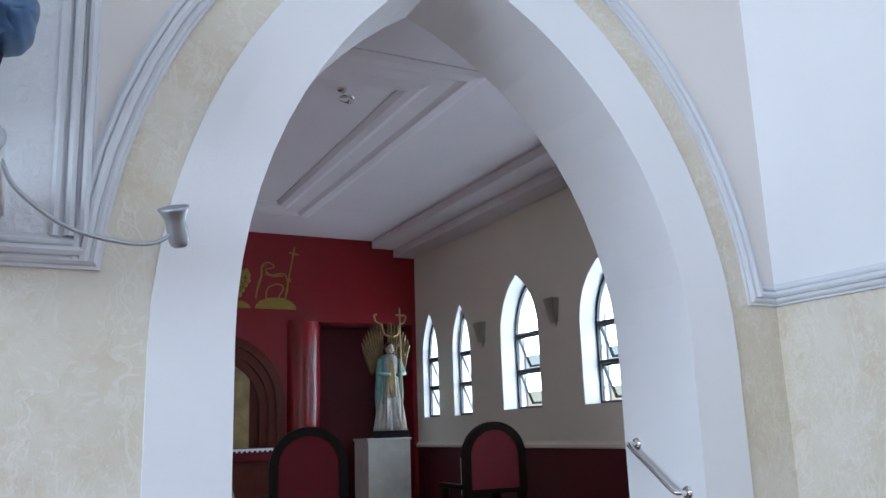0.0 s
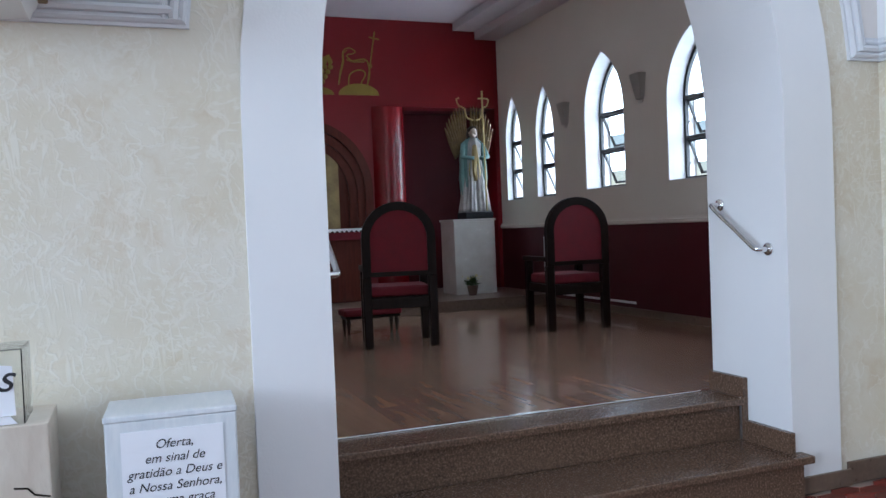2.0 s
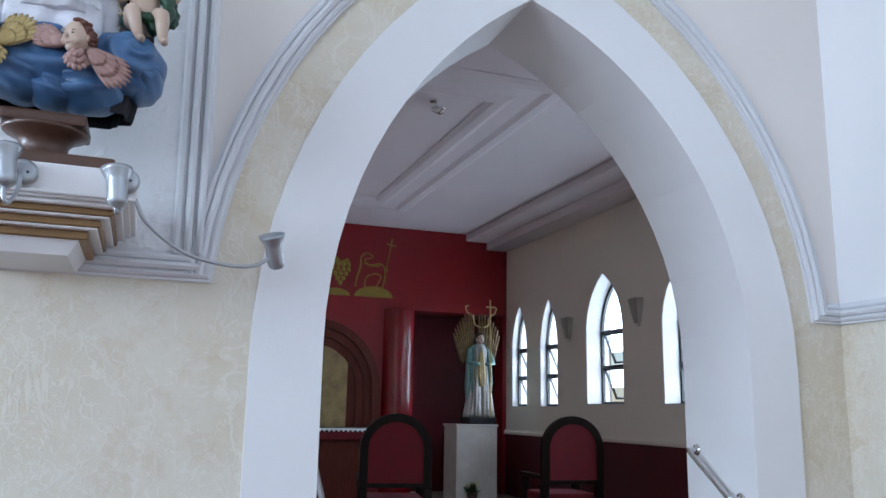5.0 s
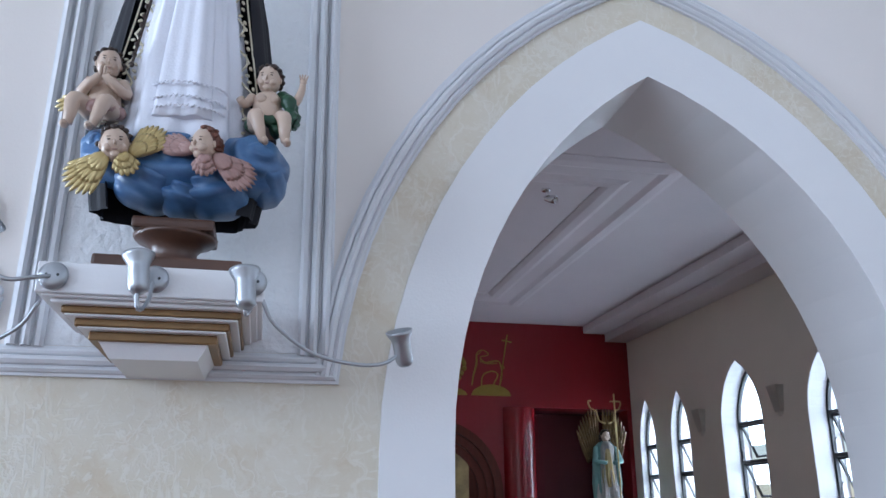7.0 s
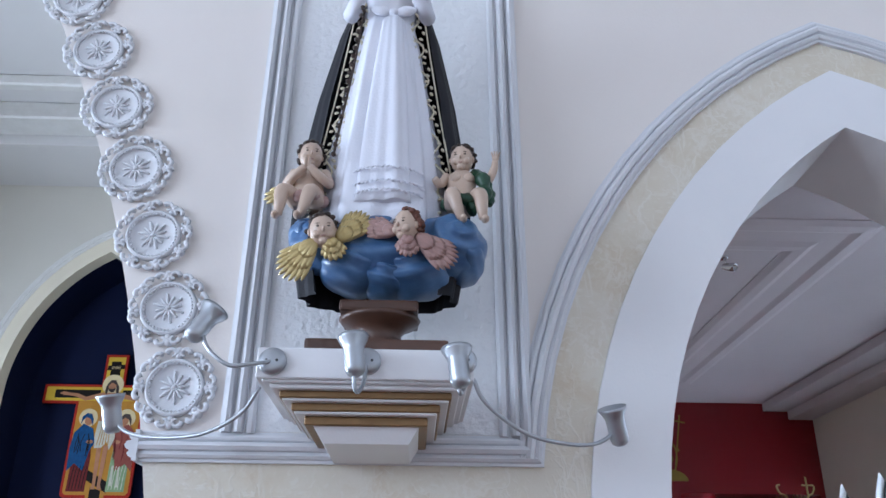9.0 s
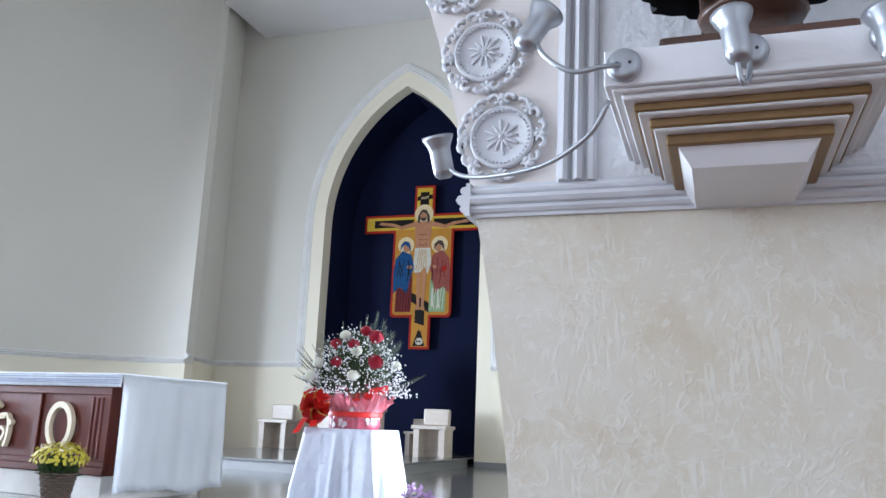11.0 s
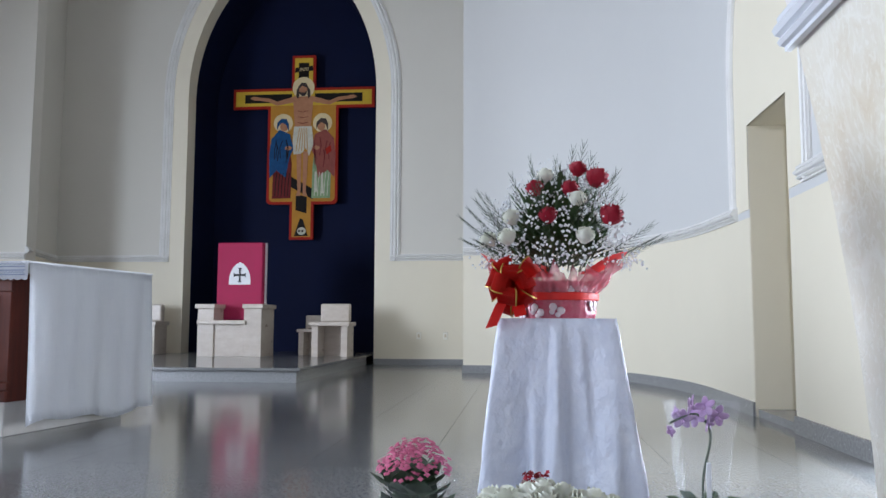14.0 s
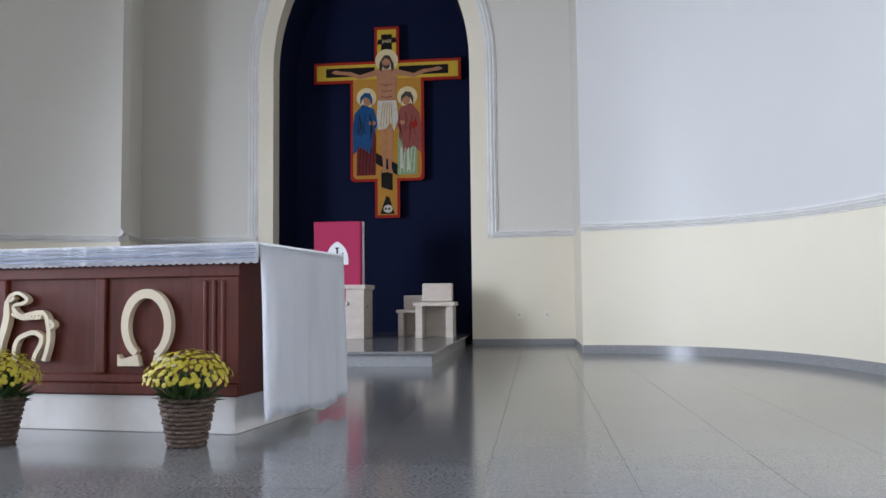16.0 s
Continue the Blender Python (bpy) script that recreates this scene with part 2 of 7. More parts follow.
GOLD = mat("gold_paint", (0.50, 0.33, 0.07), 0.38, (0.42, 0.27, 0.05), 8, 0.05, 60, metal=0.5)
BRONZEGOLD = mat("old_gold_paint", (0.26, 0.15, 0.06), 0.45, (0.19, 0.105, 0.04), 8, 0.05, 60, metal=0.3)
IVORY = mat("cream_resin", (0.66, 0.56, 0.40), 0.45, (0.60, 0.50, 0.35), 6, 0.03, 60)
BLACKMETAL = mat("black_window_steel", (0.025, 0.027, 0.03), 0.4, (0.018, 0.02, 0.022), 6, 0.03, 60)
SKIRT = mat("brown_stone_skirting", (0.17, 0.115, 0.085), 0.3, (0.11, 0.075, 0.055), 30, 0.03, 90)


# ---- building helpers ----
def thing(name, label, category, at=(0, 0, 0), rz=0.0, group="", kind=""):
    ob = new(name)
    ob.empty_display_size = 0.1
    ob.matrix_world = pose(*at, 0, 0, rz)
    return tagged(ob, label, category, group, kind)


def mesh_of(name, bm, *mats, smooth=False):
    me = bpy.data.meshes.new(name)
    bm.normal_update()
    bm.to_mesh(me)
    bm.free()
    for m in mats:
        me.materials.append(m)
    if smooth:
        for p in me.polygons:
            p.use_smooth = True
    return me


def part(name, bm, material, parent=None, label="", smooth=False):
    """Links a bmesh as one mesh object under a thing or a part."""
    mats = material if isinstance(material, (list, tuple)) else (material,)
    ob = new(name, mesh_of(name, bm, *mats, smooth=smooth))
    if parent is not None:
        ob.parent = parent
    return tagged(ob, label)


def solid(name, bm, material, label="", category="", kind="structure", smooth=False):
    ob = part(name, bm, material, None, label, smooth)
    return tagged(ob, label, category or name.replace("_", " "), "", kind)


def smooth_by_angle(ob, deg=35):
    for p in ob.data.polygons:
        p.use_smooth = True
    ob.data.set_sharp_from_angle(angle=radians(deg))
    return ob


def box(x0, x1, y0, y1, z0, z1, bevel=0.0, bm=None, seg=1):
    out = bm or bmesh.new()
    t = bmesh.new()
    bmesh.ops.create_cube(t, size=1.0, matrix=Matrix.Translation(((x0 + x1) / 2, (y0 + y1) / 2, (z0 + z1) / 2)) @ Matrix.Diagonal((abs(x1 - x0), abs(y1 - y0), abs(z1 - z0), 1)))
    if bevel:
        bmesh.ops.bevel(t, geom=list(t.edges), offset=bevel, segments=seg, affect="EDGES", profile=0.6)
    return merge(out, t)


def merge(out, t, m=None, mi=0):
    vs = [out.verts.new(m @ v.co if m else v.co) for v in t.verts]
    t.verts.index_update()
    for f in t.faces:
        try:
            nf = out.faces.new([vs[v.index] for v in f.verts])
            nf.material_index = mi or f.material_index
            nf.smooth = f.smooth
        except ValueError:
            pass
    t.free()
    return out


def lathe(profile, seg=24, bm=None, at=(0, 0, 0), wob=None, cap=True):
    """Turns a profile of (radius, height) round the upright axis."""
    bm = bm or bmesh.new()
    rings = []
    for r, z in profile:
        ring = []
        for i in range(seg):
            a = 2 * math.pi * i / seg
            k = wob(a, z) if wob else 1.0
            ring.append(bm.verts.new((at[0] + r * k * math.cos(a), at[1] + r * k * math.sin(a), at[2] + z)))
        rings.append(ring)
    for a, b in zip(rings, rings[1:]):
        for i in range(seg):
            bm.faces.new((a[i], a[(i + 1) % seg], b[(i + 1) % seg], b[i]))
    if cap:
        bm.faces.new(rings[0][::-1])
        bm.faces.new(rings[-1])
    return bm


def tube(points, r, seg=8, bm=None):
    """A round tube along points; r may be a number or one radius a point."""
    bm = bm or bmesh.new()
    pts = [Vector(p) for p in points]
    rad = r if isinstance(r, (list, tuple)) else [r] * len(pts)
    rings, ref = [], None
    for i, p in enumerate(pts):
        d = (pts[min(i + 1, len(pts) - 1)] - pts[max(i - 1, 0)]).normalized()
        if ref is None:
            ref = d.orthogonal().normalized()
        ref = (ref - d * ref.dot(d)).normalized()
        w = d.cross(ref)
        rings.append([bm.verts.new(p + (ref * math.cos(2 * math.pi * k / seg) + w * math.sin(2 * math.pi * k / seg)) * rad[i]) for k in range(seg)])
    for a, b in zip(rings, rings[1:]):
        for k in range(seg):
            bm.faces.new((a[k], a[(k + 1) % seg], b[(k + 1) % seg], b[k]))
    bm.faces.new(rings[0][::-1])
    bm.faces.new(rings[-1])
    return bm


def smooth_curve(ctrl, n=24):
    """Points of a smooth curve through the control points."""
    c = [Vector(p) for p in ctrl]
    c = [c[0] * 2 - c[1]] + c + [c[-1] * 2 - c[-2]]
    out = []
    k = len(c) - 3
    for s in range(n + 1):
        u = s / n * k
        i = min(int(u), k - 1)
        t = u - i
        p0, p1, p2, p3 = c[i:i + 4]
        out.append(0.5 * ((2 * p1) + (p2 - p0) * t + (2 * p0 - 5 * p1 + 4 * p2 - p3) * t * t + (3 * p1 - p0 - 3 * p2 + p3) * t ** 3))
    return out


def slab(loops, d0, d1, to, bm=None):
    """A plate from flat loops (the first is the outline, the rest are holes), between two depths; to(u, v, d) places it."""
    bm = bm or bmesh.new()
    flat = [p for lo in loops for p in lo]
    tris = tessellate_polygon([[Vector((u, v, 0)) for u, v in lo] for lo in loops])
    fr = [bm.verts.new(to(u, v, d0)) for u, v in flat]
    bk = [bm.verts.new(to(u, v, d1)) for u, v in flat]
    for t in tris:
        try:
            bm.faces.new([fr[i] for i in t])
            bm.faces.new([bk[i] for i in reversed(t)])
        except ValueError:
            pass
    k = 0
    for lo in loops:
        m = len(lo)
        for i in range(m):
            a, b = k + i, k + (i + 1) % m
            try:
                bm.faces.new((fr[a], fr[b], bk[b], bk[a]))
            except ValueError:
                pass
        k += m
    bmesh.ops.recalc_face_normals(bm, faces=bm.faces)
    return bm


def on_y(y):
    """Places (u, v, d) on a wall that faces -y: u along x, v up, d deeper into the wall."""
    return lambda u, v, d: (u, y + d, v)


def on_x(x, s=1):
    return lambda u, v, d: (x + s * d, u, v)


def pointed(cx, half, base, spring, apex, n=14, off=0.0):
    """The outline of a pointed opening, from the left foot over the apex to the right foot."""
    h = half
    rise = apex - spring
    r = (h * h + rise * rise) / (2 * h)
    left = [(cx - h, base)]
    ang = math.atan2(rise, r - h)
    for i in range(n + 1):
        a = ang * i / n
        left.append((cx - h + r - r * math.cos(a), spring + r * math.sin(a)))
    right = [(2 * cx - x, z) for x, z in left[-2::-1]]
    return left + right


def sweep(path, profile, to, closed=False, bm=None):
    """A moulding: the profile (offset across, depth) carried along a flat path with mitred corners."""
    bm = bm or bmesh.new()
    p = [Vector(q) for q in path]
    n = len(p)
    rings = []
    for i in range(n):
        if closed:
            a, b = p[i] - p[i - 1], p[(i + 1) % n] - p[i]
        else:
            a = p[i] - p[i - 1] if i else p[1] - p[0]
            b = p[i + 1] - p[i] if i < n - 1 else a
        a, b = a.normalized(), b.normalized()
        na, nb = Vector((-a.y, a.x)), Vector((-b.y, b.x))
        mi = (na + nb).normalized()
        k = 1 / max(0.3, mi.dot(na))
        rings.append([bm.verts.new(to(p[i].x + mi.x * o * k, p[i].y + mi.y * o * k, d)) for o, d in profile])
    m = len(profile)
    for i in range(n if closed else n - 1):
        a, b = rings[i], rings[(i + 1) % n]
        for k in range(m):
            bm.faces.new((a[k], a[(k + 1) % m], b[(k + 1) % m], b[k]))
    if not closed:
        bm.faces.new(rings[0])
        bm.faces.new(rings[-1][::-1])
    bmesh.ops.recalc_face_normals(bm, faces=bm.faces)
    return bm


def moulding_profile(w, d):
    """Three rounded reeds and two fillets, w wide and d proud (negative depth is out of the wall)."""
    return [(0, 0.0), (0, -0.35 * d), (0.10 * w, -0.35 * d), (0.13 * w, -0.6 * d), (0.22 * w, -0.75 * d), (0.32 * w, -0.6 * d), (0.34 * w, -0.55 * d), (0.38 * w, -0.85 * d), (0.50 * w, -1.0 * d), (0.62 * w, -0.85 * d), (0.66 * w, -0.5 * d), (0.72 * w, -0.68 * d), (0.80 * w, -0.72 * d), (0.88 * w, -0.6 * d), (0.90 * w, -0.3 * d), (1.0 * w, -0.3 * d), (1.0 * w, 0.0)]


# ---- structure: the nave, the arch wall, the chapel and the chancel ----
F0, FC, FP = -0.06, 0.40, 0.80          # floors of the nave, the side chapel and the chancel
WY0, WY1 = 3.28, 3.87                    # front and back of the arch wall
ZM0, ZM1 = 2.235, 2.365                  # string moulding
AXIS = -5.9                              # middle of the chancel
TOP = 9.6


def lancet(xl, xr, xa, base, spring, apex, n=14):
    """A pointed opening whose apex may stand off its middle."""
    def half(h):
        rise = apex - spring
        r = (h * h + rise * rise) / (2 * h)
        ang = math.atan2(rise, r - h)
        return [(r - r * math.cos(ang * i / n), spring + r * math.sin(ang * i / n)) for i in range(n + 1)]
    left = [(xl, base)] + [(xl + d, z) for d, z in half(xa - xl)]
    right = [(xr - d, z) for d, z in half(xr - xa)][::-1][1:] + [(xr, base)]
    return left + right


def chancel_edge(z):
    """x of the chancel arch's south edge at the height z."""
    d = z - 0.4
    return -1.2 - (9.2 - math.sqrt(max(0.0, 9.2 ** 2 - d * d)) if d > 0 else 0.0)


ARCH_IN = lancet(0.785, 3.213, 1.86, F0, 1.98, 3.925)
ARCH_OUT = lancet(0.454, 3.542, 1.845, F0, 1.95, 4.27)
ARCH_MO = lancet(0.262, 3.69, 1.82, F0, 2.04, 4.455)


def above(loop, z):
    """The part of a pointed outline above the height z, cut exactly at z on both sides."""
    def cut(a, b):
        t = (z - a[1]) / (b[1] - a[1])
        return (a[0] + (b[0] - a[0]) * t, z)
    keep = [i for i, p in enumerate(loop) if p[1] > z + 1e-4]
    i, j = keep[0], keep[-1]
    return [cut(loop[i - 1], loop[i])] + loop[i:j + 1] + [cut(loop[j], loop[j + 1])]


OUT_TOP, MO_TOP = above(ARCH_OUT, ZM0), above(ARCH_MO, ZM0)

# the arch wall, ochre below the string moulding and warm white above it
zs = [F0 + (ZM0 - F0) * i / 10 for i in range(11)]
low_left = [(chancel_edge(z), z) for z in zs] + [(x, z) for x, z in ARCH_OUT if x < 1.0 and z < ZM0][::-1]
low_left.insert(11, OUT_TOP[0])
solid("wall_pier", slab([low_left], 0, WY1 - WY0, on_y(WY0)), OCHRE, "ochre straw-textured plaster pier below the statue", "wall")
solid("wall_pier_south", slab([[(3.542, F0), (3.91, F0), (3.91, ZM0), OUT_TOP[-1], (3.542, 1.95)]], 0, WY1 - WY0, on_y(WY0)), OCHRE, "ochre textured plaster strip beside the arch", "wall")
zs = [ZM0 + (8.39 - ZM0) * i / 26 for i in range(27)]
up = [(chancel_edge(z), z) for z in zs]
upper = [(-14.0, ZM0)] + [(2 * AXIS - x, z) for x, z in up] + up[::-1][1:]
upper += OUT_TOP + [(3.91, ZM0), (3.91, TOP), (-14.0, TOP)]
solid("wall_arch", slab([upper], 0, WY1 - WY0, on_y(WY0)), UPPER, "warm white plaster wall over the arches", "wall")
zs = [F0 + (ZM0 - F0) * i / 10 for i in range(11)]
solid("wall_pier_north", slab([[(-14.0, F0)] + [(2 * AXIS - chancel_edge(z), z) for z in zs] + [(-14.0, ZM0)]], 0, WY1 - WY0, on_y(WY0)), OCHRE, "ochre plaster pier of the chancel arch", "wall")

# white arch surround, which lines the reveal, and the ochre band round it
ring = ARCH_OUT + ARCH_IN[::-1]
solid("trim_arch", slab([ring], -0.022, WY1 - WY0 + 0.004, on_y(WY0)), WHITE, "smooth white painted surround of the pointed arch", "arch surround")
band = MO_TOP + OUT_TOP[::-1]
solid("trim_band", slab([band], -0.0015, 0.002, on_y(WY0)), OCHRE, "ochre plaster band round the white arch", "arch band")

# string moulding: along the pier, round the arch, to the corner and along the nave wall
PROF = moulding_profile(0.125, 0.055)
mo = [(chancel_edge(2.3), ZM0)] + MO_TOP + [(3.97, ZM0)]
solid("trim_string", sweep(mo, PROF, on_y(WY0)), MOULD, "grey-white reeded moulding below the statue and round the arch", "moulding")
# the return round the pier's edge
solid("trim_string_return", sweep([(WY0 - 0.05, ZM0), (WY1 + 0.02, ZM0)], PROF, lambda u, v, d: (chancel_edge(2.3) + d, u, v)), MOULD, "grey-white moulding return on the chancel arch", "moulding")

# nave walls, floor and ceiling
solid("wall_south", slab([[(-10.3, F0), (WY0, F0), (WY0, ZM0), (-10.3, ZM0)]], 0, 0.3, on_x(3.91)), OCHRE, "ochre straw-textured nave wall", "wall")
# the pointed opening far back is added for the south lamp, out of view
solid("wall_south_upper", slab([[(-10.3, ZM0), (WY0, ZM0), (WY0, TOP), (-10.3, TOP)], lancet(-6.8, -3.2, -5.0, 2.5, 5.2, 7.1, 8)], 0, 0.3, on_x(3.91)), WHITE, "white painted upper nave wall", "wall")
solid("trim_nave", sweep([(-10.0, ZM0), (WY0 - 0.0, ZM0)], PROF, lambda u, v, d: (3.91 + d, u, v)), MOULD, "grey-white string moulding on the nave wall", "moulding")
solid("floor_nave", box(-14.3, 3.91, -10.3, WY0 + 0.1, F0 - 0.2, F0 - 0.008), GROUT, "grouted bed of the nave floor", "floor")
# unseen west and north walls, their openings added to let the lamps in
west = [[(-14.3, F0), (4.2, F0), (4.2, TOP), (-14.3, TOP)]]
for wx in (-10.5, -5.9, -1.3):
    west.append(lancet(wx - 1.5, wx + 1.5, wx, 2.1, 5.2, 7.1, 8))
solid("wall_west", slab(west, 0, -0.3, on_y(-10.0)), UPPER, "unseen white nave wall with three added openings for lamps", "wall")
north = [[(-10.3, F0), (WY0, F0), (WY0, TOP), (-10.3, TOP)], lancet(-8.4, -4.8, -6.6, 1.9, 5.2, 7.1, 8), lancet(-3.0, 0.6, -1.2, 1.9, 5.2, 7.1, 8)]
solid("wall_north", slab(north, 0, -0.3, on_x(-14.0)), UPPER, "unseen white nave wall with two added openings for lamps", "wall")
solid("ceiling", box(-14.3, 4.2, -10.3, 15.4, TOP, TOP + 0.2), CEIL, "plain pale ceiling of the nave and chancel", "ceiling")

# brown stone skirting at the foot of the arch wall and nave wall
solid("baseboard_arch", box(3.2, 3.60, WY0 - 0.04, WY0 - 0.022, F0, 0.03, 0.003), SKIRT, "brown stone skirting at the arch's foot", "skirting")
solid("baseboard_south", box(3.60, 3.905, WY0 - 0.016, WY0, F0, 0.06, 0.003), SKIRT, "brown stone skirting in the nave corner", "skirting")
solid("baseboard_nave", box(3.892, 3.91, -10.0, WY0 - 0.018, F0, 0.06, 0.003), SKIRT, "brown stone skirting on the nave wall", "skirting")

# two granite steps up to the chapel, with stone strings on the jamb
st = thing("steps", "two brown polished granite steps up to the chapel", "steps", kind="structure")
part("riser", box(0.79, 3.225, 3.20, 3.2575, F0, 0.125), STEP, st)
part("tread", box(0.71, 3.27, 3.165, 3.62, 0.125, 0.165, 0.008, seg=2), STEP, st)
part("riser", box(0.821, 3.177, 3.62, 3.66, 0.165, 0.36), STEP, st)
part("tread", box(0.821, 3.177, 3.575, 3.84, 0.36, 0.40, 0.008, seg=2), STEP, st)
for xs_ in (3.178, 0.787):
    part("string", slab([[(3.24, 0.165), (3.60, 0.165), (3.60, 0.40), (3.868, 0.40), (3.868, 0.512), (3.585, 0.512), (3.585, 0.275), (3.24, 0.275)]], 0, 0.033, on_x(xs_)), STEP, st)
part("edge_strip", box(0.822, 3.176, 3.8405, 3.865, 0.395, 0.409, 0.003), CHROME, st, "aluminium edge strip on the top step")

# the side chapel
CX0, CX1, CY1, CZ = 0.30, 5.04, 10.6, 4.27
WIN = [(10.155, 0.245, 1.76, 3.20), (9.25, 0.25, 1.76, 3.20), (7.86, 0.41, 1.79, 3.34), (6.30, 0.41, 1.79, 3.26), (4.9, 0.41, 1.79, 3.30)]
holes = [lancet(c - h, c + h, c, z0, z0 + (z1 - z0) * 0.55, z1, 10) for c, h, z0, z1 in WIN]
solid("wall_chapel_south", slab([[(WY1, FC - 0.5), (CY1 + 0.3, FC - 0.5), (CY1 + 0.3, CZ + 0.3), (WY1, CZ + 0.3)]] + holes, 0, 0.34, on_x(CX1)), TAUPE, "taupe painted chapel wall with five lancet windows", "wall")
solid("wall_dado", box(CX1 - 0.012, CX1 - 0.002, WY1, CY1, FC, 1.385), DADO, "dark maroon painted dado of the chapel", "dado")
solid("trim_dado", sweep([(WY1, 1.375), (CY1, 1.375)], [(0, 0), (0, -0.02), (0.012, -0.034), (0.04, -0.034), (0.05, -0.02), (0.07, -0.014), (0.07, 0)], lambda u, v, d: (CX1 + d, u, v)), TAUPE, "taupe painted dado rail", "dado rail")
solid("wall_chapel_east", slab([[(CX0, FC - 0.5), (3.40, FC - 0.5), (3.40, 3.09), (4.98, 3.09), (4.98, FC - 0.5), (CX1, FC - 0.5), (CX1, CZ + 0.3), (CX0, CZ + 0.3)]], 0, 0.3, on_y(CY1)), RED, "deep red painted chapel end wall", "wall")
# the alcove's shade is put into its colour, the dado's maroon
bm = box(3.2, 5.2, CY1 + 0.66, CY1 + 0.8, FC - 0.5, 3.4)
box(3.2, 3.397, CY1 + 0.302, CY1 + 0.657, FC - 0.5, 3.4, 0, bm)
box(4.983, 5.2, CY1 + 0.302, CY1 + 0.657, FC - 0.5, 3.4, 0, bm)
box(3.4, 4.98, CY1 + 0.302, CY1 + 0.657, 3.093, 3.4, 0, bm)
solid("wall_alcove", bm, DADO, "alcove in the chapel end wall, coloured maroon for its shade", "wall")
solid("floor_alcove", box(3.397, 4.983, CY1 + 0.003, CY1 + 0.657, FC - 0.4, 0.53), SKIRT, "brown stone floor of the alcove", "floor")
solid("wall_chapel_north", box(CX0 - 0.2, CX0, WY1, CY1 + 0.3, FC - 0.5, CZ + 0.3), TAUPE, "taupe painted chapel side wall", "wall")
solid("wall_chapel_west", box(3.9, CX1 + 0.34, WY1 - 0.3, WY1, FC - 0.5, CZ + 0.3), TAUPE, "taupe painted return wall of the chapel", "wall")
solid("floor_chapel", box(CX0, CX1, 3.66, CY1, FC - 0.3, FC - 0.008), SKIRT, "screed bed under the chapel planks", "floor")
bm = box(CX0, CX1, WY1, CY1, CZ, CZ + 0.2)
box(4.38, 4.712, WY1, CY1, 4.165, CZ + 0.002, 0.006, bm)
box(4.71, CX1, WY1, CY1, 4.055, CZ + 0.002, 0.006, bm)
solid("ceiling_chapel", bm, CHCEIL, "glossy white chapel ceiling with stepped cornice", "ceiling")
solid("baseboard_chapel", box(CX1 - 0.03, CX1 - 0.013, WY1, 9.05, FC, FC + 0.08, 0.003), SKIRT, "brown skirting of the chapel", "skirting")

# the chancel: floor body, back wall with niche, swept side walls
EB = 14.0                                # back wall
JX, JY = -2.95, 12.05                     # where the swept wall starts
NJX, NJY = 2 * AXIS + 9.19, 12.4         # the same on the far side, mirrored
SX = -0.60                                # straight side wall
NICHE = lancet(-7.552, -4.472, -6.012, FP, 5.12, 7.75)
solid("floor_chancel", box(-11.3, SX + 0.3, 2.95, 15.5, FP - 1.0, FP - 0.006), JOINT, "bed of the chancel floor", "floor")
for i, yy in enumerate((2.65, 2.35, 2.05)):
    solid("step_chancel", box(-10.6, -1.2, yy, yy + 0.32, F0 - 0.01, FP - 0.215 * (i + 1), 0.006), GRANITE_DARK, "grey granite step to the chancel", "step")
zs = 2.40
solid("wall_east_lower", slab([[(-9.75, FP - 0.2), (-7.552, FP - 0.2), (-7.552, zs), (-9.75, zs)]], 0, 0.3, on_y(EB)), CREAM, "cream painted lower chancel wall", "wall")
solid("wall_east_lower_south", slab([[(-4.472, FP - 0.2), (-2.94, FP - 0.2), (-2.94, zs), (-4.472, zs)]], 0, 0.3, on_y(EB)), CREAM, "cream painted lower chancel wall", "wall")
NB = lancet(-7.795, -4.23, -6.012, zs, 5.1, 8.05)
nin = [p for p in NICHE if p[1] > zs]
bandl = [(NB[0][0], zs)] + NB[1:-1] + [(NB[-1][0], zs), (NICHE[-1][0], zs)] + NICHE[1:-1][::-1] + [(NICHE[0][0], zs)]
solid("trim_niche", slab([bandl], -0.004, 0.3, on_y(EB)), CREAM, "cream band round the pointed niche", "niche band")
up = [(-9.75, zs)] + NB + [(-2.94, zs), (-2.94, TOP), (-9.75, TOP)]
solid("wall_east", slab([up], 0, 0.3, on_y(EB)), APSE, "pale grey upper chancel wall", "wall")
solid("trim_niche_moulding", sweep([(x, z) for x, z in NB], moulding_profile(0.16, 0.05), on_y(EB - 0.002)), CHMOULD, "grey moulding round the niche", "moulding")
P2 = moulding_profile(0.105, 0.065)
solid("trim_east", sweep([(-4.22, zs), (-2.95, zs)], P2, on_y(EB)), CHMOULD, "grey string moulding of the chancel", "moulding")
solid("trim_east_north", sweep([(-9.70, zs), (-7.80, zs)], P2, on_y(EB)), CHMOULD, "grey string moulding of the chancel", "moulding")
solid("wall_niche", box(-7.8, -4.2, 15.25, 15.45, FP - 0.2, 8.3), NAVY, "navy blue back of the niche", "wall")
nr = NICHE[1:-1]
outr = [(x + (0.2 if x > -6.012 else -0.2), z + 0.25) for x, z in nr]
solid("wall_niche_vault", slab([nr + outr[::-1]], 0.3, 1.26, on_y(EB)), NAVY, "navy blue vault of the niche", "niche vault")
solid("wall_niche_north", box(-7.8, -7.552, EB + 0.3, 15.26, FP - 0.2, 5.2), NAVY, "navy blue side of the niche", "niche side")
solid("wall_niche_south", box(-4.472, -4.2, EB + 0.3, 15.26, FP - 0.2, 5.2), NAVY, "navy blue side of the niche", "niche side")
